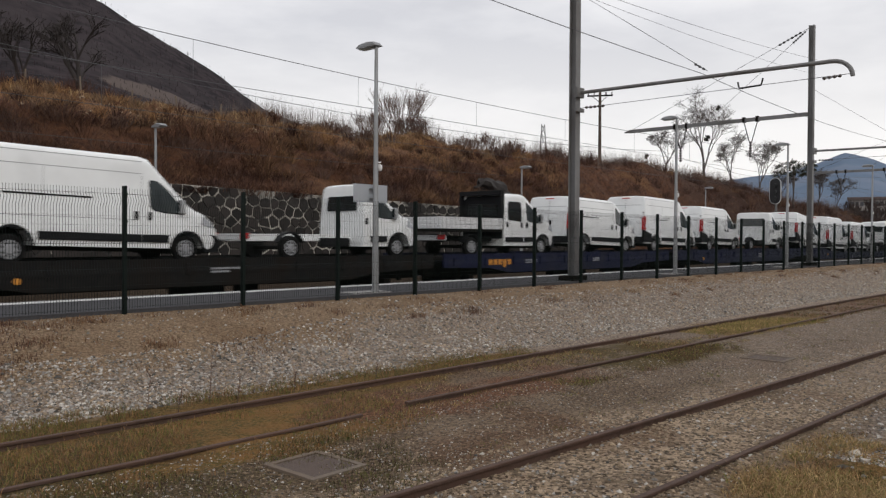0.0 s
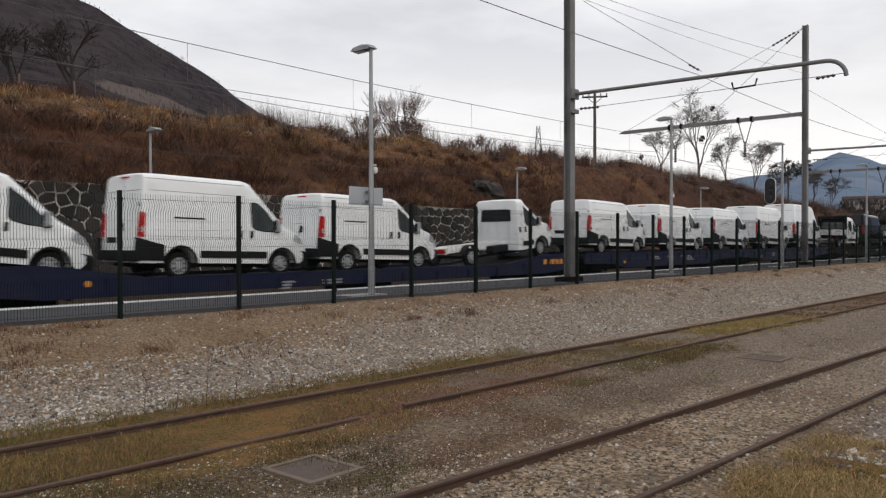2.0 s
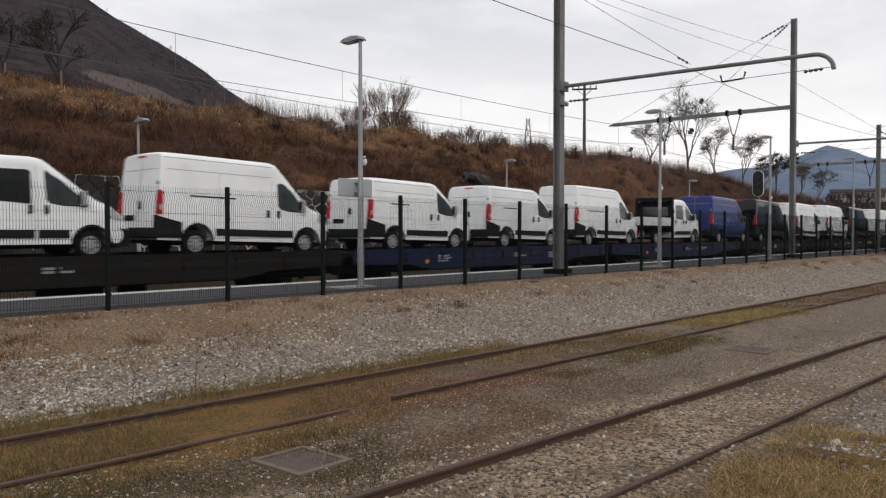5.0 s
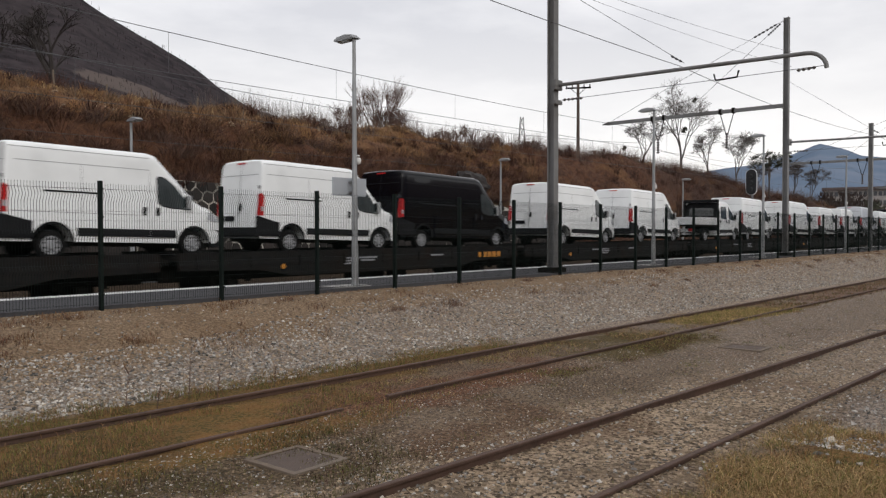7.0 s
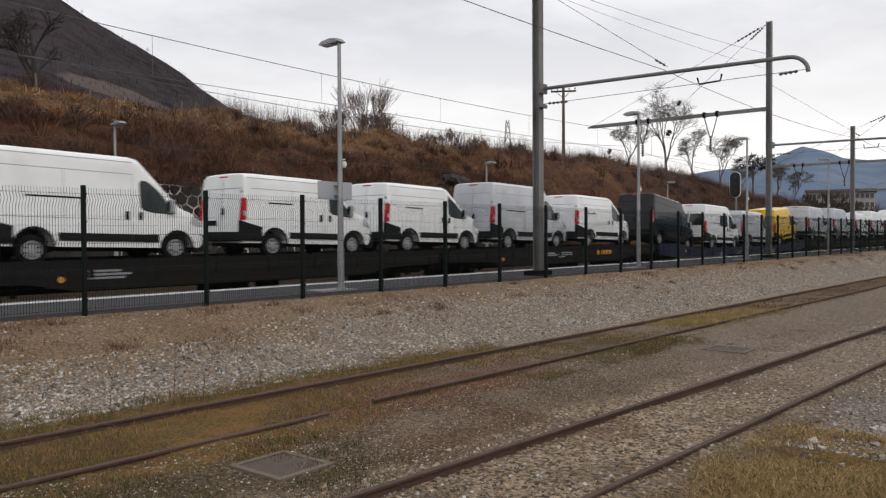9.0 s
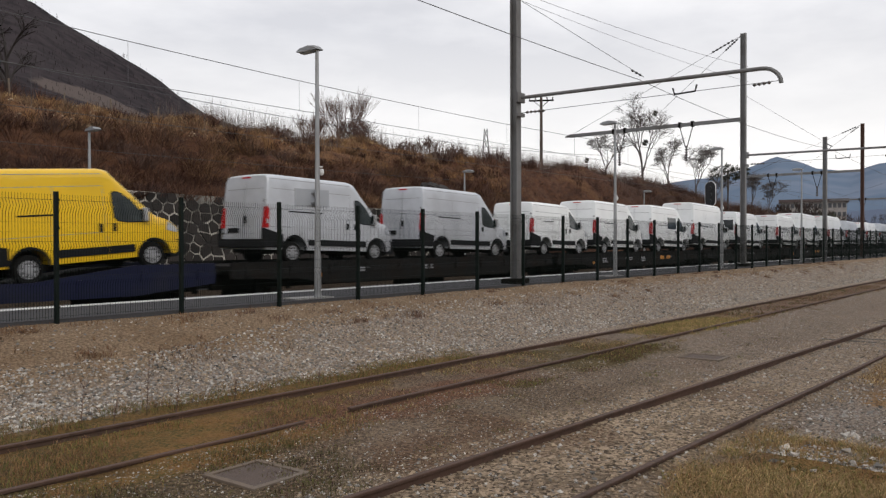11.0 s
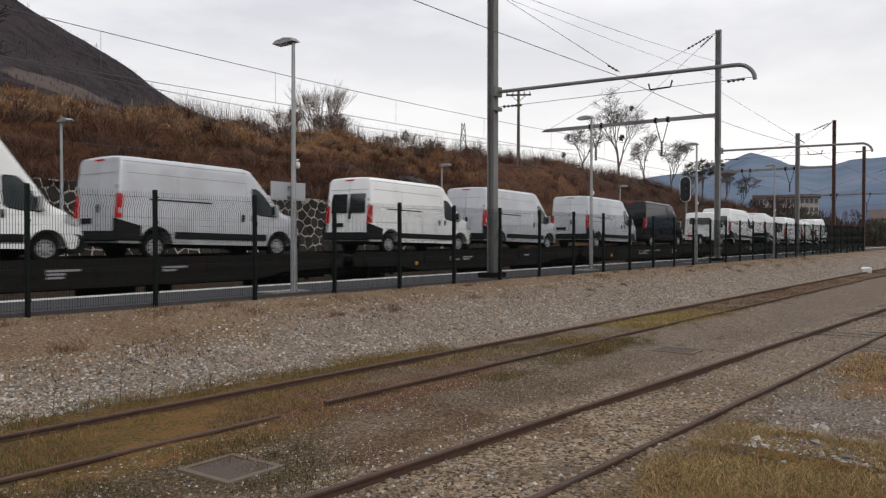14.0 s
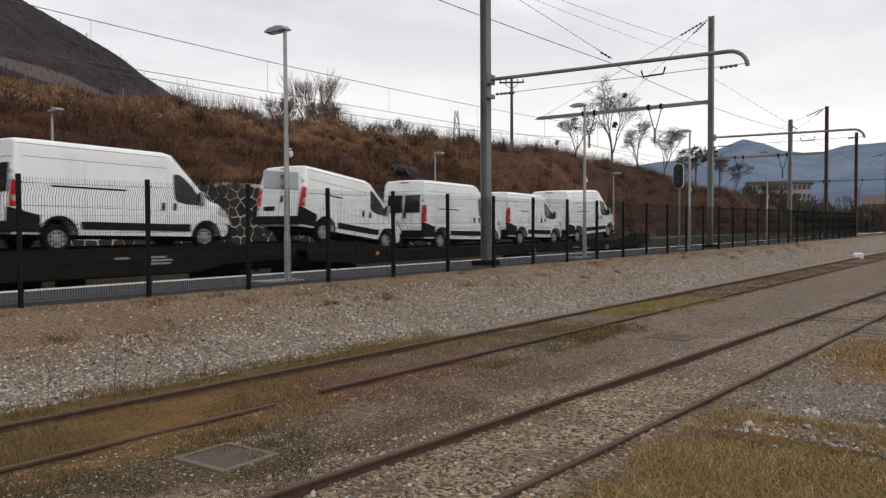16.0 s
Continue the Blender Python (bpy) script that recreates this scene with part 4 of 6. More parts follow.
# ---- wagons ----
def wagon_wheelset(parent, x):
    bm = B()
    for s in (-1, 1):
        lathe(bm, [(0.12, s * 0.69), (0.46, s * 0.69), (0.43, s * 0.74), (0.42, s * 0.82), (0.36, s * 0.82), (0.34, s * 0.78), (0.15, s * 0.79), (0.1, s * 0.9)], 24, "y", (x, 0, RAIL_Z + 0.43))
    tube(bm, [(x, -1.0, RAIL_Z + 0.43), (x, 1.0, RAIL_Z + 0.43)], 0.08)
    part("wheelset", bm, M["iron"], parent, smooth=True)
    for s in (-1, 1):
        bm = B()
        quad_box(bm, x - 0.13, x + 0.13, s * 1.05 - 0.1, s * 1.05 + 0.1, RAIL_Z + 0.3, RAIL_Z + 0.58, 0.03)
        quad_box(bm, x - 0.5, x + 0.5, s * 1.05 - 0.05, s * 1.05 + 0.05, RAIL_Z + 0.62, RAIL_Z + 0.70, 0.02)
        quad_box(bm, x - 0.62, x - 0.5, s * 1.05 - 0.05, s * 1.05 + 0.05, RAIL_Z + 0.5, RAIL_Z + 0.86)
        quad_box(bm, x + 0.5, x + 0.62, s * 1.05 - 0.05, s * 1.05 + 0.05, RAIL_Z + 0.5, RAIL_Z + 0.86)
        part("axle_box", bm, M["iron"], parent)


MARKS = {2: -5.4, 4: 8.9, 12: 4.6, 16: 2.2, 19: 2.4, 21: 2.0}


def wagon(length, colour, well, seed):
    """A car-carrying flat wagon; its space runs from its middle at deck height's foot."""
    rnd = random.Random(seed)
    mat = M[colour]
    ob = thing("flat_wagon", "%s car-carrying railway wagon%s" % ("navy blue" if colour == "navy" else "dark grey", " with a lowered deck" if well else ""), "railway wagon", "wagons of the train")
    h = length / 2 - 0.25
    if well:
        line = [(-h, 0), (-h + 2.2, 0), (-h + 4.6, DROP), (h - 4.6, DROP), (h - 2.2, 0), (h, 0)]
    else:
        line = [(-h, 0), (h, 0)]
    top = [(x, DECK_Z - d) for x, d in line]
    bm = B()
    for (x0, z0), (x1, z1) in zip(top, top[1:]):
        vs = [bm.verts.new(p) for p in ((x0, -1.4, z0), (x1, -1.4, z1), (x1, 1.4, z1), (x0, 1.4, z0), (x0, -1.4, z0 - 0.1), (x1, -1.4, z1 - 0.1), (x1, 1.4, z1 - 0.1), (x0, 1.4, z0 - 0.1))]
        for f in ((0, 1, 2, 3), (7, 6, 5, 4), (0, 4, 5, 1), (2, 6, 7, 3), (0, 3, 7, 4), (1, 5, 6, 2)):
            bm.faces.new([vs[i] for i in f])
    part("deck", bm, M["deck"], ob)
    for s in (-1, 1):
        bm = B()
        low = [(x, (1.06 if not well else 0.98) if i not in (0, len(top) - 1) or not well else 1.2) for i, (x, z) in enumerate(top)]
        if not well:
            low = [(-h, 1.28), (-h + 2.4, 1.22), (-h + 3.4, 1.04), (h - 3.4, 1.04), (h - 2.4, 1.22), (h, 1.28)]
        outline = [(x, z + 0.10) for x, z in top] + low[::-1]
        extrude_poly(bm, outline, lambda x, z, d: (x, s * (1.40 + d), z), 0.07)
        sill = part("side_sill", bm, mat, ob)
        n = max(4, int(length / 1.5))
        for i in range(n):
            x = -h + 0.5 + i * (2 * h - 1) / (n - 1)
            dz = max([0] + [DROP * min(1, max(0, (h - 2.2 - abs(x)) / 2.4))]) if well else 0
            part("stake_pocket", quad_box(B(), x - 0.05, x + 0.05, s * 1.47, s * 1.47 + s * 0.045, DECK_Z - dz - 0.30, DECK_Z - dz - 0.02), mat, sill)
        # plain bars in place of lettering
        for k in range(rnd.randint(2, 4)):
            x = -h + 3.6 + rnd.random() * (2 * h - 7.5)
            for r in range(rnd.randint(1, 3)):
                dz = DROP if well else 0
                part("marking", quad_box(B(), x, x + rnd.uniform(0.35, 0.8), s * 1.475, s * 1.478, DECK_Z - dz - 0.18 - 0.08 * r, DECK_Z - dz - 0.13 - 0.08 * r), M["mark"], sill)
        x = MARKS.get(seed, 0)
        for k in range(5 if seed in MARKS else 0):
            part("orange_bar", quad_box(B(), x + 0.26 * k, x + 0.26 * k + 0.2, s * 1.476, s * 1.480, DECK_Z - 0.29, DECK_Z - 0.10), M["orange"], sill)
    for s in (-1, 1):
        part("centre_beam", quad_box(B(), -h, h, s * 0.5 - 0.1, s * 0.5 + 0.1, 0.95, DECK_Z - DROP - 0.12 if well else DECK_Z - 0.12), M["iron"], ob)
    axles = (-h + 1.7, h - 1.7) if not well else (-h + 0.9, -h + 2.3, h - 2.3, h - 0.9)
    for x in axles:
        wagon_wheelset(ob, x)
    for e in (-1, 1):
        for s in (-1, 1):
            bm = B()
            lathe(bm, [(0.09, 0.0), (0.09, 0.2), (0.21, 0.21), (0.22, 0.24), (0.18, 0.25)], 16, "x", (0, 0, 0))
            part("buffer", bm, M["iron"], ob, m=pose(e * h, s * 0.88, RAIL_Z + 1.04, 0, 0, 0 if e > 0 else 180))
        part("coupling", quad_box(B(), min(e * h, e * (h + 0.24)), max(e * h, e * (h + 0.24)), -0.05, 0.05, RAIL_Z + 0.95, RAIL_Z + 1.08, 0.02), M["iron"], ob)
        hose = B()
        tube(hose, [(e * h, 0.3, 1.3), (e * (h + 0.12), 0.3, 1.05), (e * (h + 0.2), 0.3, 0.92), (e * (h + 0.25), 0.3, 1.0)], 0.025, 6)
        part("brake_hose", hose, M["rubber"], ob)
    part("brake_gear", quad_box(B(), -0.9, 0.5, -1.0, -0.62, 0.75, 1.02, 0.04), M["iron"], ob)
    part("brake_cylinder", lathe(B(), [(0.16, -0.3), (0.18, -0.28), (0.18, 0.28), (0.16, 0.3)], 14, "x", (1.3, -0.7, 0.9)), M["iron"], ob)
    lev = B()
    lathe(lev, [(0.07, 0), (0.07, -0.03)], 14, "y", (-h + 3.1, -1.47, 1.3))
    part("brake_lever", lev, M["orange"], ob, "small round yellow brake disc")
    return ob


BOUNDS = [-14, 2.5, 18.5, 34.3, 53, 76, 91.3, 107, 122.6, 137.6, 152.4, 167, 181, 195.3, 209.8, 224.3, 240.5, 256.7, 281.3, 298, 314.5, 329.7, 344.9, 360, 375.5, 391, 407.0, 433.5]
for i, (a, b) in enumerate(zip(BOUNDS, BOUNDS[1:])):
    well = a in (53, 256.7, 407.0)
    navy = 18 < a < 100 or 137 < a < 165 or a == 256.7
    MOVERS.append((wagon(b - a, "navy" if navy else "wagon", well, i), (a + b) / 2, TRAIN_Y, 0, 0))



# ---- fence along the platform ----
def mesh_fence():
    ob = thing("mesh_fence", "dark green welded mesh fence along the platform", "fence")
    post = mesh_of("post", quad_box(B(), -0.03, 0.03, -0.05, 0.05, 0.70, 3.17, 0.006), M["fence"])
    bm = B()
    fold = [(0.92, 0), (1.50, 0), (1.58, -0.05), (1.66, 0), (2.12, 0), (2.20, -0.05), (2.28, 0), (2.78, 0), (2.90, -0.07), (3.02, 0), (3.12, 0)]
    for i in range(49):
        x = 0.045 + i * 0.05
        tube(bm, [(x, y, z) for z, y in fold], 0.0046, 3, False)
    for z, y in ((0.95, 0), (1.66, 0), (2.12, 0), (2.28, 0), (3.02, 0)):
        tube(bm, [(0.03, y, z), (2.46, y, z)], 0.0036, 3, False)
    for z in (1.15, 1.35, 1.85, 2.45, 2.62):
        tube(bm, [(0.03, 0, z), (2.46, 0, z)], 0.0020, 3, False)
    panel = mesh_of("panel", bm, M["fence"])
    clip = mesh_of("clip", quad_box(B(), -0.04, 0.04, -0.062, -0.048, 0, 0.04), M["fence"])
    for i in range(-5, 32):
        x = 6.53 + 2.49 * i
        p = shared("post", post, ob, pose(x, FENCE_Y, 0, 0, random.uniform(-0.3, 0.3), 0))
        for z in (1.1, 1.8, 2.5, 3.0):
            shared("clip", clip, p, pose(0, 0, z))
        if i < 31:
            tagged(shared("panel", panel, ob, pose(x, FENCE_Y, 0)), kind="stuff")


mesh_fence()


# ---- street lamps ----
def platform_lamp(x, y, top, turn, label, base_z=PLAT_Z, dome=False):
    ob = thing("street_lamp", label, "street lamp", "platform lamps", m=pose(x, y, base_z, 0, 0, turn))
    h = top - base_z
    bm = B()
    lathe(bm, [(0.085, 0.0), (0.085, 1.0), (0.075, 1.05), (0.055, h * 0.6), (0.042, h)], 14, "z")
    part("pole", bm, M["galv"], ob, smooth=True)
    bm = B()
    lathe(bm, [(0.17, 0.0), (0.17, 0.025), (0.10, 0.03), (0.09, 0.12)], 14, "z")
    part("base_plate", bm, M["galv"], ob, smooth=True)
    bm = B()
    prof = [(-0.10, 0.0), (0.0, 0.10), (0.25, 0.14), (0.5, 0.11), (0.62, 0.03), (0.6, 0.0), (0.3, -0.02)]
    n = len(prof)
    rows = []
    for w, k in ((-0.13, 0.75), (-0.09, 0.95), (0.09, 0.95), (0.13, 0.75)):
        rows.append([bm.verts.new((w, yy, h + zz * k)) for yy, zz in prof])
    for r, s in zip(rows, rows[1:]):
        for j in range(n):
            bm.faces.new((r[j], r[(j + 1) % n], s[(j + 1) % n], s[j]))
    bm.faces.new(rows[0])
    bm.faces.new(rows[-1][::-1])
    head = part("lamp_head", bm, M["galv"], ob, "flat grey lamp head", smooth=True)
    part("diffuser", quad_box(B(), -0.085, 0.085, 0.14, 0.54, h - 0.035, h - 0.012, 0.01), M["lamp_glass"], head)
    if dome:
        bm = B()
        lathe(bm, [(0.02, 0.10), (0.05, 0.09), (0.065, 0.04), (0.065, 0.0), (0.045, -0.05), (0.01, -0.07)], 14, "z", (0.13, 0.0, 3.05))
        tube(bm, [(0, 0, 3.18), (0.16, 0, 3.2)], 0.018, 6)
        part("camera_dome", bm, M["white_trim"], ob, "white dome bracketed to the pole", smooth=True)
    return ob


for i, (x, top) in enumerate(((12.95, 6.92), (28.5, 6.92), (40.2, 6.95), (54.6, 6.9))):
    platform_lamp(x, 14.47, top, 0, "slim grey platform lamp behind the mesh fence", dome=True)
for x in (13.6, 35.0, 58.0):
    platform_lamp(x, 27.0, 6.15, 180, "slim grey lamp on the platform across the tracks", 1.0)


def lamp_footing():
    me = mesh_of("footing", quad_box(B(), -0.75, 0.40, -0.3, 0.3, 0, 0.03, 0.01), M["slab"])
    for x in (12.95, 28.5, 40.2):
        ob = new("concrete_footing", me)
        ob.matrix_basis = pose(x, 14.62, PLAT_Z)
        tagged(ob, "pale concrete footing slab below a platform lamp", "slab", "lamp footings")


lamp_footing()


def name_board():
    ob = thing("platform_sign", "plain grey back of a platform name board", "sign", m=pose(12.95, 14.60, 3.33))
    part("board", quad_box(B(), -0.58, 0.50, 0.0, 0.03, -0.22, 0.22, 0.006), M["sign"], ob)
    for z in (-0.12, 0.12):
        part("bracket", quad_box(B(), -0.09, 0.09, -0.09, 0.0, z - 0.015, z + 0.015), M["galv"], ob)


name_board()


# ---- overhead line ----
def h_beam(bm, x, y, z0, z1, w=0.26, d=0.26, t=0.022):
    a, b, c = w / 2, d / 2, t / 2
    plan = [(-a, -b), (a, -b), (a, -b + t), (c, -b + t), (c, b - t), (a, b - t), (a, b), (-a, b), (-a, b - t), (-c, b - t), (-c, -b + t), (-a, -b + t)]
    extrude_poly(bm, plan, lambda u, v, e: (x + u, y + v, z0 + e), z1 - z0)


def insulator(bm, a, b, n=5, r=0.045):
    a, b = Vector(a), Vector(b)
    pts, rad = [], []
    for i in range(n):
        for k, q in ((0.0, 0.35), (0.3, 1.0), (0.5, 1.0), (0.8, 0.35)):
            pts.append(a + (b - a) * (i + k) / n)
            rad.append(r * q)
    tube(bm, pts, rad, 8)


def curve_arm(bm, x, y0, y1, z0, z1, drop):
    pts = [(x, y0, z0), (x, (y0 + y1) / 2, (z0 + z1) / 2), (x, y1 + 0.5, z1)]
    pts += [(x, y1 + 0.5 - 0.5 * math.sin(a), z1 - drop + drop * math.cos(a)) for a in [math.pi / 2 * k / 6 for k in range(1, 7)]]
    tube(bm, pts, 0.056, 10)


def portal_mast(x, y, top, arm=None, far_beam=None, mat="mast", plinth=True, label="grey steel overhead line mast beside the platform"):
    ob = thing("catenary_mast", label, "catenary mast", "overhead line masts")
    bm = B()
    h_beam(bm, x, y, 0.5, top)
    part("mast", bm, M[mat], ob)
    if plinth:
        part("plinth", quad_box(B(), x - 0.42, x + 0.42, y - 0.27, y + 0.3, 0.5, PLAT_Z + 0.16, 0.03), M["iron"], ob, "dark footing block")
    if arm:
        z0, z1, y1, drop = arm
        bm = B()
        curve_arm(bm, x + 0.02, y - 0.15, y1, z0, z1, drop)
        a = part("arm", bm, M[mat], ob, "tubular arm with a bent end", smooth=True)
        bm = B()
        quad_box(bm, x - 0.2, x + 0.2, y - 0.24, y - 0.14, z0 - 0.16, z0 + 0.16, 0.01)
        part("clamp", bm, M[mat], a)
        bm = B()
        quad_box(bm, x - 0.2, x + 0.2, y - 0.24, y - 0.14, z0 - 0.62, z0 - 0.5, 0.01)
        part("clamp", bm, M[mat], a)
        bm = B()
        e0, e1 = (x, y - 0.2, z0 - 0.5), (x, y1 + 0.02, z1 - drop + 0.06)
        tube(bm, [e0, e1], 0.009, 5)
        part("cross_wire", bm, M["wire"], a)
        bm = B()
        insulator(bm, (x, y - 0.4, z0 - 0.5), (x, y - 1.15, z0 - 0.52))
        insulator(bm, (x, y1 + 0.25, z1 - drop + 0.04), (x, y1 + 0.75, z1 - drop + 0.02), 4)
        part("insulator", bm, M["porcelain"], a, smooth=True)
        bm = B()
        yy = y1 + 2.6
        zz = z0 - 0.5 + (z1 - drop + 0.06 - z0 + 0.5) * (y - 0.2 - yy) / (y - 0.2 - y1)
        tube(bm, [(x, yy - 0.35, zz + 0.18), (x, yy - 0.3, zz), (x, yy + 0.3, zz - 0.02), (x, yy + 0.35, zz + 0.16)], 0.026, 6)
        part("wire_clamp", bm, M["iron"], a)
        bm = B()
        tube(bm, [(x, y - 0.15, z0 + 3.2), (x, y - 4.5, z0 + 0.1)], 0.008, 5)
        insulator(bm, (x, y - 4.1, z0 + 0.36), (x, y - 4.45, z0 + 0.13), 3, 0.035)
        part("stay", bm, M["wire"], a)
    if far_beam:
        zb, y2, hang = far_beam
        bm = B()
        quad_box(bm, x - 0.09, x + 0.09, y + 0.15, y2, zb - 0.1, zb + 0.1, 0.01)
        tube(bm, [(x, y2, zb), (x, y2 + 0.35, zb - 0.04)], [0.1, 0.03], 6)
        a = part("cross_beam", bm, M["mast"], ob, "beam reaching over the main line")
        for yh in hang:
            bm = B()
            tube(bm, [(x, yh - 0.38, zb - 0.1), (x, yh - 0.06, zb - 1.25)], 0.025, 6)
            tube(bm, [(x, yh + 0.38, zb - 0.1), (x, yh + 0.06, zb - 1.25)], 0.025, 6)
            quad_box(bm, x - 0.12, x + 0.12, yh - 0.44, yh - 0.3, zb - 0.14, zb + 0.16)
            quad_box(bm, x - 0.12, x + 0.12, yh + 0.3, yh + 0.44, zb - 0.14, zb + 0.16)
            g = part("hanger", bm, M["iron"], a)
            bm = B()
            insulator(bm, (x, yh, zb - 1.2), (x, yh, zb - 2.1), 6, 0.10)
            part("insulator", bm, M["porcelain"], g, smooth=True)
        for ye in (20.3, y2 - 0.2):
            bm = B()
            top_pt, end_pt = Vector((x, y + 0.1, top - 0.1)), Vector((x, ye, zb + 0.1))
            tube(bm, [top_pt, end_pt], 0.011, 5)
            insulator(bm, top_pt.lerp(end_pt, 0.04), top_pt.lerp(end_pt, 0.16), 6, 0.06)
            part("stay", bm, M["wire"], ob)
    return ob


portal_mast(21.63, 14.55, 13.6, (6.96, 6.84, 6.22, 0.44))
portal_mast(43.66, 14.55, 13.55, (6.93, 6.85, 7.0, 0.44), (8.9, 25.3, (17.75, 21.9)))
portal_mast(61.0, 14.6, 9.7, None, None, "mast", False)
portal_mast(75.0, 15.0, 12.3, None, (8.3, 25.0, (18.6, 22.4)), "rustmast", False, "rust-brown steel overhead line mast")
portal_mast(84.0, 14.2, 10.8, None, None, "rustmast", False, "rust-brown steel overhead line mast")
portal_mast(112.0, 15.5, 11.0, None, (7.6, 26.0, (18.6, 22.4)), "rustmast", False, "rust-brown steel overhead line mast")
portal_mast(112.0, 4.5, 9.5, None, (7.6, 15.3, (8.5, 12.0)), "rustmast", False, "rust-brown steel overhead line mast")


def hanging(a, b, sag, n=16):
    a, b = Vector(a), Vector(b)
    return [a.lerp(b, i / n) - Vector((0, 0, 4 * sag * (i / n) * (1 - i / n))) for i in range(n + 1)]


def catenary(y, zc, spans, label):
    ob = thing("overhead_line", label, "overhead line", "overhead lines")
    for x0, x1, hi, sag in spans:
        pts = hanging((x0, y, hi), (x1, y, hi), sag)
        part("carrier_wire", tube(B(), pts, 0.0105, 5), M["wire"], ob)
        part("contact_wire", tube(B(), [(x0, y, zc), (x1, y, zc)], 0.009, 5), M["wire"], ob)
        n = max(2, int((x1 - x0) / 5.2))
        for i in range(1, n):
            k = i / n
            z = hi - 4 * sag * k * (1 - k)
            part("dropper", tube(B(), [(x0 + (x1 - x0) * k, y, zc), (x0 + (x1 - x0) * k, y, z)], 0.0055, 4), M["wire"], ob)


catenary(19.2, 6.40, [(-35, 5, 7.65, 0.5), (5, 45, 7.65, 0.39), (45, 75, 7.65, 0.6), (75, 112, 7.4, 0.6)], "dark wires hung above the train's track")
catenary(23.0, 6.05, [(-35, 4.3, 7.54, 0.6), (4.3, 43.7, 7.54, 0.69), (43.7, 75, 7.5, 0.7), (75, 112, 7.4, 0.7)], "dark wires hung above the far track")


def loose_wire(a, b, sag, r=0.012):
    ob = part("wire", tube(B(), hanging(a, b, sag), r * 0.78, 5), M["wire"])
    tagged(ob, "dark cable strung between the overhead line masts", "cable", "cables")


loose_wire((-12, 10.2, 7.9), (21.63, 10.2, 7.0), 0.3)
loose_wire((21.63, 10.2, 7.0), (43.66, 10.2, 6.95), 0.25)
loose_wire((43.66, 10.2, 6.95), (112, 10.2, 7.4), 0.8)
loose_wire((21.63, 14.3, 10.35), (43.66, 14.3, 11.7), 0.15, 0.01)
loose_wire((21.63, 14.3, 10.1), (43.66, 14.3, 10.9), 0.15, 0.008)
loose_wire((-20, 30.5, 6.4), (38, 30.5, 6.1), 0.3, 0.012)


# ---- retaining wall ----
def wall_top(x):
    return 4.35 - 0.02 * max(0, x - 15) - 2.6 * smooth_step(36, 50, x)


def retaining_wall():
    bm = B()
    for i in range(34):
        x0, x1 = -20 + 2 * i, -18 + 2 * i
        vs = [bm.verts.new(p) for p in ((x0, 29.05, 0.8), (x1, 29.05, 0.8), (x1, 29.2, wall_top(x1)), (x0, 29.2, wall_top(x0)), (x0, 29.6, 0.8), (x1, 29.6, 0.8), (x1, 29.6, wall_top(x1)), (x0, 29.6, wall_top(x0)))]
        for f in ((0, 1, 2, 3), (3, 2, 6, 7), (0, 3, 7, 4), (1, 5, 6, 2)):
            bm.faces.new([vs[k] for k in f])
    ob = tagged(part("wall_north", bm, M["mortar"]), "dark rubble retaining wall with pale uneven mortar", "wall", kind="structure")
    rnd = random.Random(4)
    seeds = {}
    for i in range(-2, 78):
        for j in range(-2, 11):
            seeds[i, j] = (4.0 + 0.52 * (i + 0.5 * (j % 2)) + rnd.uniform(-0.18, 0.18), 1.1 + 0.44 * j + rnd.uniform(-0.14, 0.14))
    count, rest = 0, B()
    for (i, j), (x, z) in seeds.items():
        if not 0 <= i < 76 or not 0 <= j < 9 or z + 0.02 > wall_top(x):
            continue
        poly = [(x - 0.7, z - 0.7), (x + 0.7, z - 0.7), (x + 0.7, z + 0.7), (x - 0.7, z + 0.7)]
        for di in (-2, -1, 0, 1, 2):
            for dj in (-2, -1, 0, 1, 2):
                o = seeds.get((i + di, j + dj))
                if not o or (di, dj) == (0, 0):
                    continue
                mx, mz, nx, nz = (x + o[0]) / 2, (z + o[1]) / 2, o[0] - x, o[1] - z
                ln = math.hypot(nx, nz)
                side = [((px - mx) * nx + (pz - mz) * nz) / ln + 0.017 for px, pz in poly]
                cut = []
                for k in range(len(poly)):
                    (px, pz), (qx, qz), a, b = poly[k], poly[(k + 1) % len(poly)], side[k], side[(k + 1) % len(poly)]
                    if a <= 0:
                        cut.append((px, pz))
                    if a * b < 0:
                        cut.append((px + (qx - px) * a / (a - b), pz + (qz - pz) * a / (a - b)))
                poly = cut
        if len(poly) < 3:
            continue
        b = B() if count < 300 else rest
        base = Vector((x, 29.05 + 0.15 * (z - 0.8) / 3.5, z))
        shift = base if count >= 300 else Vector((0, 0, 0))
        n, dep = len(poly), -0.05 + rnd.uniform(-0.025, 0.015)
        lo = [b.verts.new(shift + Vector((px - x, 0.06, min(pz, wall_top(px)) - z))) for px, pz in poly]
        hi = [b.verts.new(shift + Vector(((px - x) * 0.86, dep, (min(pz, wall_top(px)) - z) * 0.86))) for px, pz in poly]
        b.faces.new(hi)
        for k in range(n):
            b.faces.new((lo[k], lo[(k + 1) % n], hi[(k + 1) % n], hi[k]))
        if count < 300:
            shared("stone", mesh_of("stone", b, M["wall_stone"]), ob, pose(*base))
        count += 1
    tagged(part("stone_facing", rest, M["wall_stone"], ob), kind="stuff")


retaining_wall()


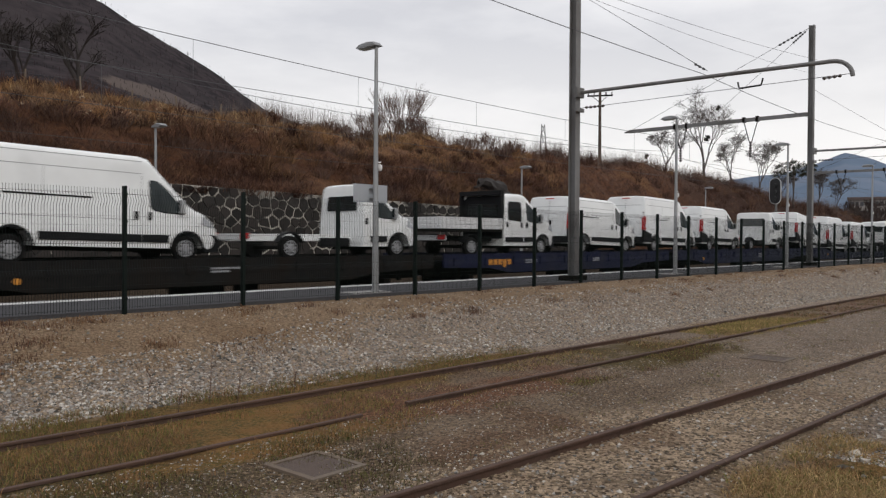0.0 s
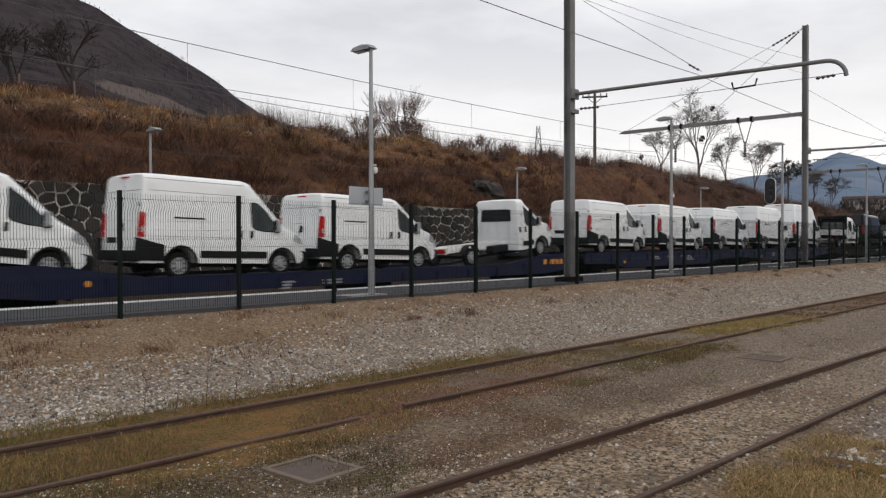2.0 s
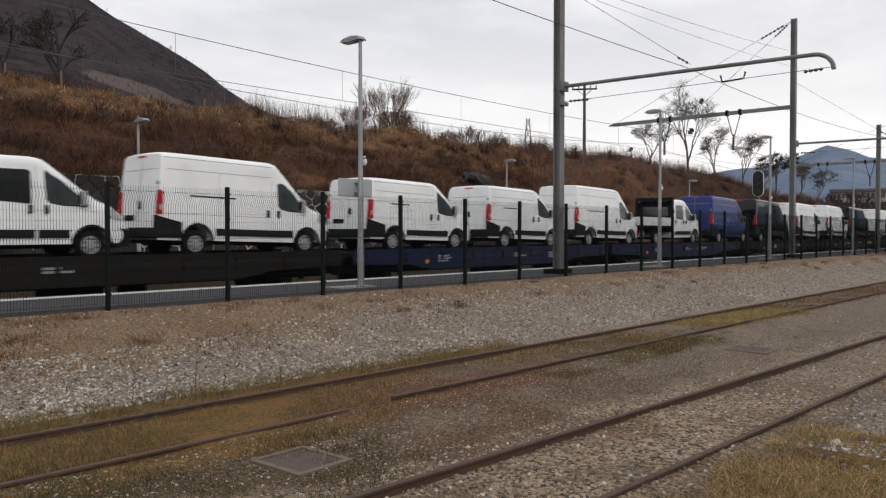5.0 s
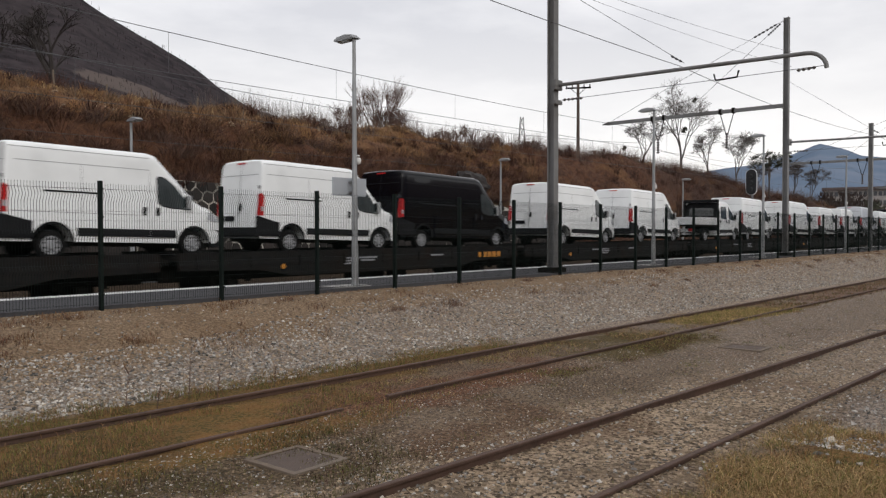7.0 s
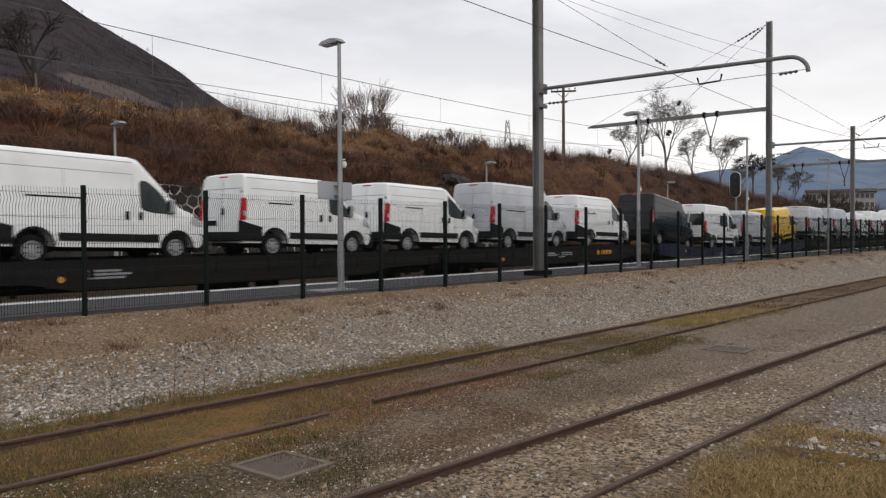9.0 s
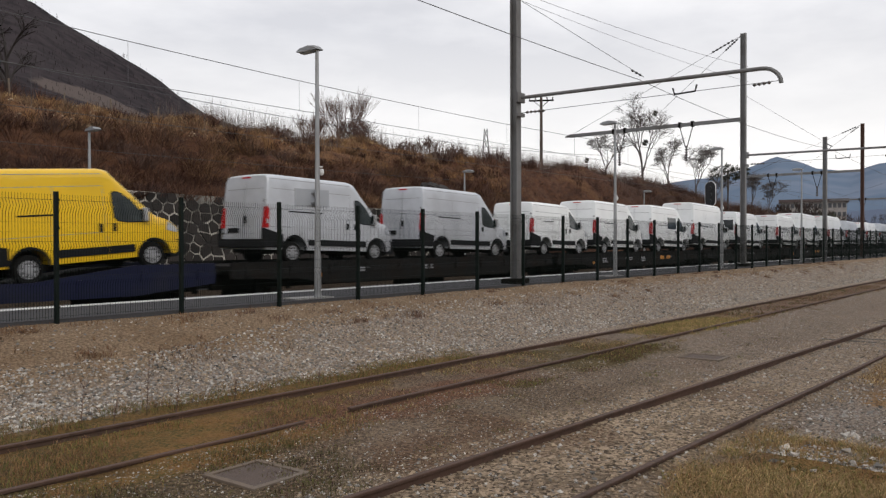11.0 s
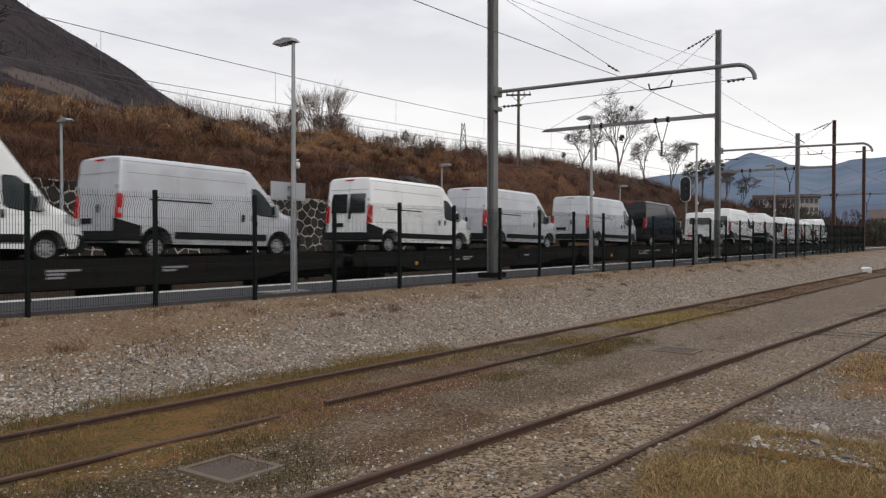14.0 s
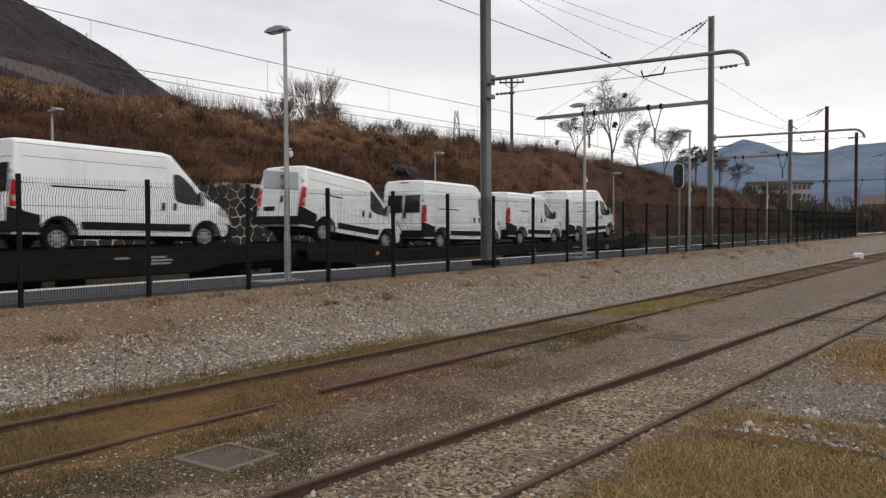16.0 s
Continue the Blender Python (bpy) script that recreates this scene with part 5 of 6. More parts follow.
# ---- loose cover: stones, grass, brush ----
def cloud(name, verts, faces, mats, label, category, index=None):
    me = bpy.data.meshes.new(name)
    me.from_pydata(verts, [], faces)
    for m in mats:
        me.materials.append(m)
    if index is not None:
        me.polygons.foreach_set("material_index", index)
    me.update()
    return tagged(new(name, me), label, category, kind="stuff")


def scatter_stones(name, n, region, size, mats, label, seed):
    rnd = random.Random(seed)
    V, F, I = [], [], []
    while len(V) < n * 6:
        x, y = region(rnd)
        s = size[0] + (size[1] - size[0]) * rnd.random() ** 3
        z = ground_z(x, y) + s * 0.15
        turn = Euler((rnd.uniform(0, 6.28), rnd.uniform(0, 6.28), rnd.uniform(0, 6.28))).to_matrix()
        b = len(V)
        for c in ((1, 0, 0), (0, 1, 0), (-1, 0, 0), (0, -1, 0), (0, 0, 1), (0, 0, -1)):
            p = turn @ (Vector(c) * s * rnd.uniform(0.55, 1.15) + Vector((rnd.uniform(-0.3, 0.3) * s, rnd.uniform(-0.3, 0.3) * s, 0)))
            V.append((x + p.x, y + p.y, z + p.z * 0.75))
        k = rnd.randrange(len(mats))
        for f in ((0, 1, 4), (1, 2, 4), (2, 3, 4), (3, 0, 4), (1, 0, 5), (2, 1, 5), (3, 2, 5), (0, 3, 5)):
            F.append(tuple(b + q for q in f))
            I.append(k)
    cloud(name, V, F, mats, label, "gravel", I)


def near_x(rnd, lo, hi):
    return lo + (hi - lo) * rnd.random() ** 1.9


def band(y0, y1, x0=1.0, x1=70.0):
    return lambda rnd: (near_x(rnd, x0, x1), rnd.uniform(y0, y1))


def yard_band(rnd):
    x = near_x(rnd, 2.0, 40.0)
    return x, 3.4 - 0.036 * x + 2.4 * rnd.random()


def slope_band(rnd):
    x = near_x(rnd, 0.0, 90.0)
    return x, 10.0 + (1.9 + 1.0 * smooth_step(5.5, 14, x)) * rnd.random() ** 1.35


scatter_stones("ballast", 85000, slope_band, (0.010, 0.043), [M["stone"], M["stone"], M["stone"], M["sand_stone"]], "grey broken ballast on the bank below the fence", 11)
scatter_stones("gravel", 14000, band(11.0, 14.1, 1.0), (0.006, 0.04), [M["sand_stone"], M["sand_stone"], M["stone"]], "sandy stones along the foot of the fence", 12)
scatter_stones("gravel", 25000, yard_band, (0.007, 0.036), [M["stone"], M["sand_stone"], M["sand_stone"]], "small stones between the yard rails", 13)
scatter_stones("gravel", 5000, lambda r: (near_x(r, 9.0, 15.0), r.uniform(0.8, 3.1)), (0.006, 0.03), [M["stone"]], "pale grey gravel beside the yard rail", 15)
scatter_stones("gravel", 24000, band(5.0, 7.7, 1.5, 40), (0.006, 0.02), [M["stone"], M["sand_stone"]], "fine grit on the trodden ground", 14)


def scatter_blades(name, n, region, height, width, mats, label, seed, lean=0.5, category="grass", patch=None, zoff=0.0):
    rnd = random.Random(seed)
    V, F, I = [], [], []
    tries = 0
    while len(F) < n and tries < n * 6:
        tries += 1
        x, y = region(rnd)
        if patch and noise.fractal(Vector((x * patch[0], y * patch[0], 9.1)), 0.6, 2.3, 4) * 0.8 + rnd.uniform(-0.12, 0.12) < patch[1]:
            continue
        z = ground_z(x, y) + zoff
        k = rnd.randrange(len(mats))
        for _ in range(4):
            h = height[0] + (height[1] - height[0]) * rnd.random() ** 2
            a = rnd.uniform(0, 6.28)
            t = rnd.uniform(0, 6.28)
            l = h * lean * rnd.random()
            px, py = x + rnd.uniform(-0.08, 0.08) * (1 + height[1]), y + rnd.uniform(-0.08, 0.08) * (1 + height[1])
            w = width * rnd.uniform(0.6, 1.3)
            b = len(V)
            dx, dy = math.cos(a) * w, math.sin(a) * w
            lx, ly = math.cos(t) * l, math.sin(t) * l
            V += [(px - dx, py - dy, z - 0.02), (px + dx, py + dy, z - 0.02), (px + lx * 0.4 + dx * 0.6, py + ly * 0.4 + dy * 0.6, z + h * 0.6), (px + lx * 0.4 - dx * 0.6, py + ly * 0.4 - dy * 0.6, z + h * 0.6), (px + lx, py + ly, z + h * rnd.uniform(0.75, 1))]
            F += [(b, b + 1, b + 2, b + 3), (b + 3, b + 2, b + 4)]
            I += [k, k]
    return cloud(name, V, F, mats, label, category, I)


def below_rail(x0, x1, depth):
    """Spots on the near side of the yard rail, clear of its foot."""
    def spot(r):
        x = x0 + (x1 - x0) * r.random() ** 1.2
        return x, 3.44 - 0.031 * x - depth * r.random() ** 0.85
    return spot


def between_rails(x0, x1):
    """Spots beside and between the siding rails, clear of their feet."""
    def spot(r):
        return near_x(r, x0, x1), r.uniform(7.95, 9.18) if r.random() < 0.8 else r.uniform(6.95, 7.62)
    return spot


scatter_blades("grass", 60000, lambda r: (near_x(r, 0.5, 13.0), r.uniform(9.38, 10.2)), (0.012, 0.12), 0.0034, [M["orange_grass"], M["green"], M["moss"], M["tan"]], "green and withered grass along the siding rail", 21, 1.1, patch=(0.7, -0.12))
scatter_blades("grass", 80000, between_rails(0.5, 7.6), (0.012, 0.10), 0.0036, [M["orange_grass"], M["moss"], M["tan"], M["orange_grass"], M["green"]], "withered grass between the siding rails", 22, 1.6, patch=(0.55, -0.1))
scatter_blades("grass", 26000, lambda r: (r.uniform(7.0, 18.5), r.uniform(7.3, 9.25)), (0.01, 0.07), 0.004, [M["green"], M["dry"], M["brush"], M["brush"]], "brown litter and tufts between the siding rails", 32, 1.6, patch=(0.6, 0.08))
scatter_blades("grass", 26000, lambda r: (r.uniform(18.5, 25.5), r.uniform(7.6, 9.5)), (0.012, 0.10), 0.005, [M["green"], M["dry"]], "yellow-green grass between the siding rails", 33, 1.2, patch=(0.5, -0.1))
scatter_blades("grass", 16000, lambda r: (r.uniform(10.5, 17.0), r.uniform(6.9, 7.75)), (0.01, 0.07), 0.004, [M["moss"], M["green"], M["brush"], M["brush_dark"]], "low green grass below the siding rail", 34, 1.3, patch=(0.6, 0.0))
scatter_blades("grass", 30000, lambda r: (1.0 + 5.0 * r.random(), 5.2 + 2.2 * r.random()), (0.01, 0.06), 0.0035, [M["moss"], M["moss"], M["brush_dark"]], "dark green grass tufts on the dirt", 30, 0.9, patch=(0.8, -0.02))
scatter_blades("grass", 210000, below_rail(3.0, 10.0, 3.2), (0.01, 0.13), 0.0030, [M["dry"], M["orange_grass"], M["dry"], M["green"]], "matted dry grass beside the yard rail", 23, 3.2, patch=(0.75, -0.14))
scatter_blades("grass", 50000, below_rail(4.0, 10.5, 2.9), (0.008, 0.07), 0.0032, [M["green"], M["moss"], M["brush"], M["orange_grass"]], "green and brown grass patches beside the yard rail", 35, 2.0, patch=(0.7, 0.05))
scatter_blades("grass", 30000, lambda r: (12.6 + 5.5 * r.random(), 3.0 - 1.8 * r.random()), (0.01, 0.10), 0.004, [M["dry"], M["dry"], M["brush"]], "flattened straw beside the yard rail", 36, 3.0, patch=(0.5, -0.05))
scatter_blades("grass", 16000, band(11.3, 14.15, 2, 60), (0.02, 0.09), 0.007, [M["tan"], M["brush"], M["brush"]], "low brown tufts on the sandy bank", 24, 1.0, patch=(0.8, 0.22))
scatter_blades("grass", 1500, band(3.4, 7.0, 2, 40), (0.015, 0.05), 0.005, [M["green"], M["dry"]], "sparse moss and grass on the dirt", 25, 1.0, patch=(0.6, 0.15))
scatter_blades("brush", 100000, lambda r: (-8 + 150 * r.random() ** 1.4, 29.25 + 11.5 * r.random()), (0.06, 0.32), 0.016, [M["brush"], M["brush"], M["brush_dark"], M["twig"]], "tangled withered brush covering the hillside", 26, 1.3, "brush", patch=(0.3, -0.35))
scatter_blades("brush", 60000, lambda r: (27 + 110 * r.random() ** 1.1, 38.8 + 7.0 * r.random()), (0.4, 2.2), 0.008, [M["twig"], M["pale_twig"], M["pale_twig"]], "bare brown shrubs along the hill's crest", 27, 0.35, "shrub", patch=(0.30, -0.02))
scatter_blades("grass", 46000, lambda r: (-8 + 52 * r.random(), 39.9 + r.gauss(0, 0.55)), (0.08, 0.42), 0.012, [M["dry"], M["tan"], M["tan"], M["orange_grass"]], "pale dry grass along the terrace edge", 29, 0.9, "grass", patch=(0.25, -0.16))
scatter_blades("grass", 50000, lambda r: (-8 + 62 * r.random(), 34.8 + 5.0 * r.random()), (0.06, 0.30), 0.013, [M["orange_grass"], M["tan"], M["brush"]], "rust-coloured dry grass on the upper bank", 41, 1.2, "grass", patch=(0.33, 0.03))


def bramble_bank(name, n, spot, radius, height, mats, label, seed, blades=95):
    """Many rounded bushes of bowed stems that spring from one foot each."""
    rnd = random.Random(seed)
    V, F, I = [], [], []
    for _ in range(n):
        x, y = spot(rnd)
        z = ground_z(x, y)
        r0, h0, k = rnd.uniform(*radius), rnd.uniform(*height), rnd.randrange(len(mats))
        for _ in range(blades):
            a, q = rnd.uniform(0, 6.28), rnd.random() ** 0.6
            fx, fy = x + 0.5 * q * r0 * math.cos(a), y + 0.5 * q * r0 * math.sin(a)
            tx, ty = x + 1.1 * q * r0 * math.cos(a + rnd.uniform(-0.4, 0.4)) + rnd.gauss(0, 0.22), y + 1.1 * q * r0 * math.sin(a) + rnd.gauss(0, 0.22)
            h = h0 * (1.0 - 0.55 * q * q) * rnd.uniform(0.55, 1.1)
            w = rnd.uniform(0.005, 0.013)
            g = rnd.uniform(0, 3.14)
            dx, dy = w * math.cos(g), w * math.sin(g)
            mx, my = (fx + tx) / 2 + rnd.uniform(-0.08, 0.08), (fy + ty) / 2 + rnd.uniform(-0.08, 0.08)
            b = len(V)
            V += [(fx - dx, fy - dy, z - 0.1), (fx + dx, fy + dy, z - 0.1), (mx + dx, my + dy, z + 0.65 * h), (mx - dx, my - dy, z + 0.65 * h), (tx, ty, z + h)]
            F += [(b, b + 1, b + 2, b + 3), (b + 3, b + 2, b + 4)]
            I += [k, k]
    return cloud(name, V, F, mats, label, "brush", I)


bramble_bank("brush", 850, lambda r: (-8 + 60 * r.random(), 29.6 + 6.4 * r.random()), (0.7, 1.6), (0.35, 0.95), [M["brush_dark"], M["brush"], M["brush"], M["twig"]], "dark bramble thickets on the lower bank", 28)
bramble_bank("brush", 150, lambda r: (-8 + 56 * r.random(), 29.35 + 0.4 * r.random()), (0.4, 0.9), (0.15, 0.5), [M["brush_dark"], M["brush"]], "brown growth hanging over the wall's top", 47)
bramble_bank("brush", 300, lambda r: (-8 + 60 * r.random(), 35.5 + 4.4 * r.random()), (0.3, 0.9), (0.3, 0.8), [M["brush"], M["tan"], M["brush_dark"], M["orange_grass"]], "low withered bushes on the upper bank", 42)
bramble_bank("brush", 520, lambda r: (46 + 95 * r.random(), 29.6 + 10.5 * r.random()), (0.6, 1.6), (0.5, 1.4), [M["brush_dark"], M["brush"], M["brush_dark"], M["twig"]], "dark brown thickets on the far bank", 43, 60)
bramble_bank("brush", 75, lambda r: (27 + 75 * r.random(), 39.6 + 1.8 * r.random()), (0.5, 1.1), (0.5, 1.3), [M["brush"], M["brush_dark"], M["twig"]], "rounded bare bushes along the hill's crest", 44, 80)
bramble_bank("brush", 26, lambda r: (13 + 16 * r.random(), 42.5 + 4.0 * r.random()), (0.7, 1.6), (0.7, 1.7), [M["brush_dark"]], "dark bushes behind the terrace edge", 45, 110)
scatter_stones("rubble", 900, lambda r: (17 + 12 * r.random() + r.gauss(0, 2), 35.5 + 3.6 * r.random()), (0.03, 0.16), [M["sand_stone"]], "pale rubble on the upper bank", 46)


def rock_outcrop():
    bm = B()
    bmesh.ops.create_icosphere(bm, subdivisions=3, radius=1.0)
    for v in bm.verts:
        p = v.co.copy()
        k = 1 + 0.45 * noise.fractal(p * 1.6 + Vector((4, 2, 7)), 0.8, 2.1, 4)
        v.co = Vector((p.x * 1.9 * k, p.y * 1.0 * k, p.z * 0.85 * k))
    ob = part("rock_outcrop", bm, M["wall_stone"])
    ob.matrix_basis = pose(39.6, 33.0, 5.2, 8, 6, 15)
    tagged(ob, "dark bare rock jutting out of the bank", "rock")


rock_outcrop()


def crest_fence():
    post = mesh_of("post", tube(B(), [(0, 0, -0.3), (0.02, 0, 0.5), (0.01, 0.01, 1.05)], [0.05, 0.045, 0.04], 7), M["crest_wood"])
    ob = thing("pasture_fence", "old wooden pasture posts with a wire on the terrace", "fence")
    pts = []
    for i in range(7):
        x, y = 11.2 + 2.7 * i, 40.6 + 0.12 * i
        z = ground_z(x, y)
        shared("post", post, ob, pose(x, y, z, 0, (-7, 4, 9, -3, 6, -8, 2)[i], 40 * i))
        pts.append((x, y, z + 0.85))
    part("fence_wire", tube(B(), pts, 0.006, 4), M["wire"], ob)


M["crest_wood"] = material("pale_weathered_wood", (0.17, 0.13, 0.095), (0.11, 0.085, 0.065), 0.95, 0, 6)
crest_fence()


def clumps(n, x0, x1, y0, y1, size, seed):
    """Spots gathered round n scattered centres."""
    rnd = random.Random(seed)
    spots = [(near_x(rnd, x0, x1), rnd.uniform(y0, y1), size * rnd.uniform(0.4, 1.2)) for _ in range(n)]

    def spot(r):
        x, y, s = r.choice(spots)
        return x + r.gauss(0, s * 1.6), min(y + r.gauss(0, s * 0.7), 14.05)
    return spot


scatter_blades("grass", 16000, clumps(46, 4, 60, 11.9, 13.7, 0.16, 5), (0.015, 0.12), 0.006, [M["brush"], M["brush"], M["tan"], M["twig"]], "dark brown withered tufts on the sandy bank", 37, 1.2)
scatter_blades("grass", 7000, clumps(40, 2, 30, 5.4, 7.4, 0.12, 6), (0.01, 0.05), 0.004, [M["moss"], M["green"], M["brush"]], "small moss and grass tufts on the trodden dirt", 38, 1.4)
scatter_blades("grass", 22000, lambda r: (25 + 40 * r.random() ** 1.3, r.uniform(7.6, 9.4)), (0.015, 0.10), 0.008, [M["moss"], M["brush"], M["tan"]], "brown growth between the far siding rails", 39, 1.3, patch=(0.4, -0.1))
scatter_stones("gravel", 60, lambda r: (r.uniform(8.5, 13.0), r.uniform(1.0, 2.9)), (0.03, 0.10), [M["stone"]], "larger pale stones beside the yard rail", 16)


def weed(x, y, h):
    rnd = random.Random(int(x * 100))
    ob = thing("weed", "dry brown weed stalk on the gravel bank", "weed", "weeds", m=pose(x, y, ground_z(x, y) - 0.02))
    part("stem", tube(B(), [(0, 0, 0), (0.02, 0, h * 0.5), (0.05, 0, h)], [0.006, 0.004, 0.002], 5), M["twig"], ob)
    for i in range(14):
        k = rnd.uniform(0.25, 1)
        a = rnd.uniform(0, 6.28)
        r = 0.12 * h * rnd.uniform(0.4, 1)
        part("side_shoot", tube(B(), [(0.04 * k, 0, h * k * 0.9), (0.04 * k + r * math.cos(a), r * math.sin(a), h * k * 0.9 + 0.08)], [0.003, 0.0015], 4), M["twig"], ob)


for x, y, h in ((5.75, 9.85, 0.75), (4.9, 9.95, 0.55), (6.1, 9.7, 0.4), (7.1, 9.75, 0.35), (5.2, 9.7, 0.3), (8.6, 9.6, 0.3)):
    weed(x, y, h)


# ---- cable covers in the yard ----
def cover_slab(x, y, turn, sx, sy):
    ob = thing("cover_slab", "weathered concrete access cover set in the dirt", "manhole cover", "access covers", m=pose(x, y, ground_z(x, y) + 0.0, 0, 0, turn))
    bm = B()
    t = 0.07
    for a in ((-sx, sx, -sy, -sy + t), (-sx, sx, sy - t, sy), (-sx, -sx + t, -sy + t, sy - t), (sx - t, sx, -sy + t, sy - t)):
        quad_box(bm, *a, -0.1, 0.022, 0.006)
    part("kerb", bm, M["concrete"], ob)
    part("lid", quad_box(B(), -sx + t + 0.01, sx - t - 0.01, -sy + t + 0.01, sy - t - 0.01, -0.1, 0.012, 0.006), M["cover"], ob)


cover_slab(4.99, 6.48, 2, 0.36, 0.40)
cover_slab(15.70, 5.99, 2, 0.36, 0.42)


def concrete_lump():
    bm = B()
    quad_box(bm, -0.9, 0.9, -0.28, 0.28, -0.1, 0.22, 0.08)
    for v in bm.verts:
        v.co += Vector((random.uniform(-0.06, 0.06), random.uniform(-0.05, 0.05), random.uniform(-0.05, 0.05)))
    ob = part("concrete_block", bm, M["white_line"])
    ob.matrix_basis = pose(57.5, 9.5, 0, 0, 0, 12)
    tagged(ob, "broken pale concrete block lying by the siding", "concrete block")


concrete_lump()


# ---- signal ----
def signal():
    x, y = 56.0, 21.0
    ob = thing("railway_signal", "black oval railway signal with a white rim on a post", "signal", m=pose(x, y, 0.3))
    part("post", tube(B(), [(0.2, 0, 0), (0.2, 0, 6.3)], 0.08, 10), M["mast"], ob)

    def pill(w, h, x0, x1):
        pts = [(w * math.cos(a), h - w + w * math.sin(a)) for a in [math.pi * k / 10 for k in range(11)]] + [(w * math.cos(a), -h + w + w * math.sin(a)) for a in [math.pi + math.pi * k / 10 for k in range(11)]]
        return extrude_poly(B(), pts, lambda u, v, d: (x0 + d, u, 5.35 + v), x1 - x0)
    part("backboard", pill(0.40, 0.92, 0.0, 0.06), M["white_trim"], ob, "white rim")
    part("target", pill(0.36, 0.89, -0.03, 0.01), M["signal_black"], ob)
    for k in range(3):
        bm = B()
        lathe(bm, [(0.13, -0.2), (0.14, -0.2), (0.14, 0.0), (0.10, 0.0)], 14, "x", (-0.03, 0, 4.85 + 0.45 * k))
        part("hood", bm, M["signal_black"], ob, smooth=True)


signal()


# ---- trees ----
def bare_tree(x, y, z, h, spread, seed, trunk=None, mat="bark", label="bare leafless tree on the hill's crest", depth=5, stems=1, name="bare_tree", tip=0.012):
    rnd = random.Random(seed)
    ob = thing(name, label, "tree", "bare trees", m=pose(x, y, z))
    trunk = trunk or h * 0.016
    tb, cb = B(), B()

    def grow(bm, p, d, length, r, lvl):
        pts, rad = [p], [r]
        for i in range(3):
            d = (d + Vector((rnd.uniform(-1, 1), rnd.uniform(-1, 1), rnd.uniform(-0.4, 0.7))) * 0.14).normalized()
            p = p + d * length / 3
            pts.append(p)
            rad.append(max(r * (1 - 0.13 * (i + 1)), tip))
        tube(bm, pts, rad, 6 if lvl < 2 else 3, False)
        if lvl >= depth:
            return
        for k in range(3 if lvl < 3 or stems > 1 else 4):
            a = rnd.uniform(0, 6.28)
            side = Vector((math.cos(a), math.sin(a), rnd.uniform(-0.45, 0.4) if lvl > 1 and stems == 1 else rnd.uniform(-0.1, 0.5)))
            nd = (d * (1.15 - 0.15 * lvl * 0.3) + side * spread * rnd.uniform(0.5, 1.1) * (1.0 if stems > 1 else 0.45 if k == 1 and lvl < 3 else 1.0 + 0.28 * lvl)).normalized()
            start = pts[-1] if k else pts[2]
            grow(cb, start, nd, length * (rnd.uniform(0.62, 0.85) if lvl < 2 else rnd.uniform(0.68, 0.95) if stems > 1 else rnd.uniform(0.58, 0.82)), max(r * 0.58, tip), lvl + 1)

    for s in range(stems):
        a = 6.28 * s / stems
        d0 = Vector((math.cos(a) * 0.35, math.sin(a) * 0.35, 1)) if stems > 1 else Vector((rnd.uniform(-0.08, 0.08), 0, 1))
        grow(tb if stems == 1 else cb, Vector((0.15 * math.cos(a), 0.15 * math.sin(a), -0.3)), d0.normalized(), h * 0.265, trunk, 0)
    if stems == 1:
        part("trunk", tb, M[mat], ob)
    else:
        tb.free()
    part("crown", cb, M[mat], ob)
    return ob


def on_crest(az_x, az_y, r):
    k = r / math.hypot(az_x, az_y)
    return az_x * k, az_y * k


for i, (dx, dy, r, h, sp) in enumerate(((0.884, 0.467, 100, 9.2, 0.62), (0.905, 0.425, 98, 13.2, 0.5), (0.918, 0.397, 104, 8.6, 0.6), (0.930, 0.368, 108, 8.8, 0.55), (0.938, 0.347, 125, 8.0, 0.6), (0.951, 0.31, 125, 7.5, 0.6), (0.957, 0.29, 130, 7.0, 0.6))):
    x, y = on_crest(dx, dy, r)
    bare_tree(x, y, ground_z(x, y) - 0.3, h, sp, 40 + i, h * 0.015, depth=6, tip=0.010)
bare_tree(18.2, 45.0, ground_z(18.2, 45.0) - 0.6, 7.4, 0.62, 61, 0.26, "bark_dark", depth=5, label="spreading dark bare tree on the hillside", tip=0.016)
bare_tree(15.6, 46.0, ground_z(15.6, 46.0) - 0.6, 6.4, 0.6, 63, 0.2, "bark_dark", depth=5, label="spreading dark bare tree on the hillside", tip=0.014)
x, y = on_crest(0.69, 0.72, 60)
bare_tree(x, y, ground_z(x, y) - 0.3, 5.6, 0.24, 62, 0.03, "twig", "dense bare multi-stemmed bush on the hill's crest", 4, 15, "bare_bush", 0.0055)
bare_tree(x + 0.4, y - 0.5, ground_z(x, y) - 0.4, 3.4, 0.55, 64, 0.024, "twig", "dense bare thicket below the bush on the crest", 4, 14, "bare_bush", 0.008)
bare_tree(x - 2.6, y + 0.6, ground_z(x - 2.6, y + 0.6) - 0.4, 3.6, 0.4, 65, 0.024, "twig", "dense bare thicket below the bush on the crest", 4, 10, "bare_bush", 0.007)
for i, (dx, dy, r, h) in enumerate(((0.60, 0.80, 62, 2.8), (0.635, 0.77, 62, 2.4), (0.745, 0.667, 64, 2.3), (0.762, 0.647, 66, 2.9), (0.785, 0.62, 70, 2.2), (0.815, 0.58, 76, 2.6), (0.835, 0.55, 78, 2.1), (0.86, 0.51, 86, 2.6))):
    x, y = on_crest(dx, dy, r)
    bare_tree(x, y, ground_z(x, y) - 0.2, h, 0.5, 70 + i, 0.02, "twig", "low bare bush on the hill's crest", 4, 6, "bare_bush", 0.009)


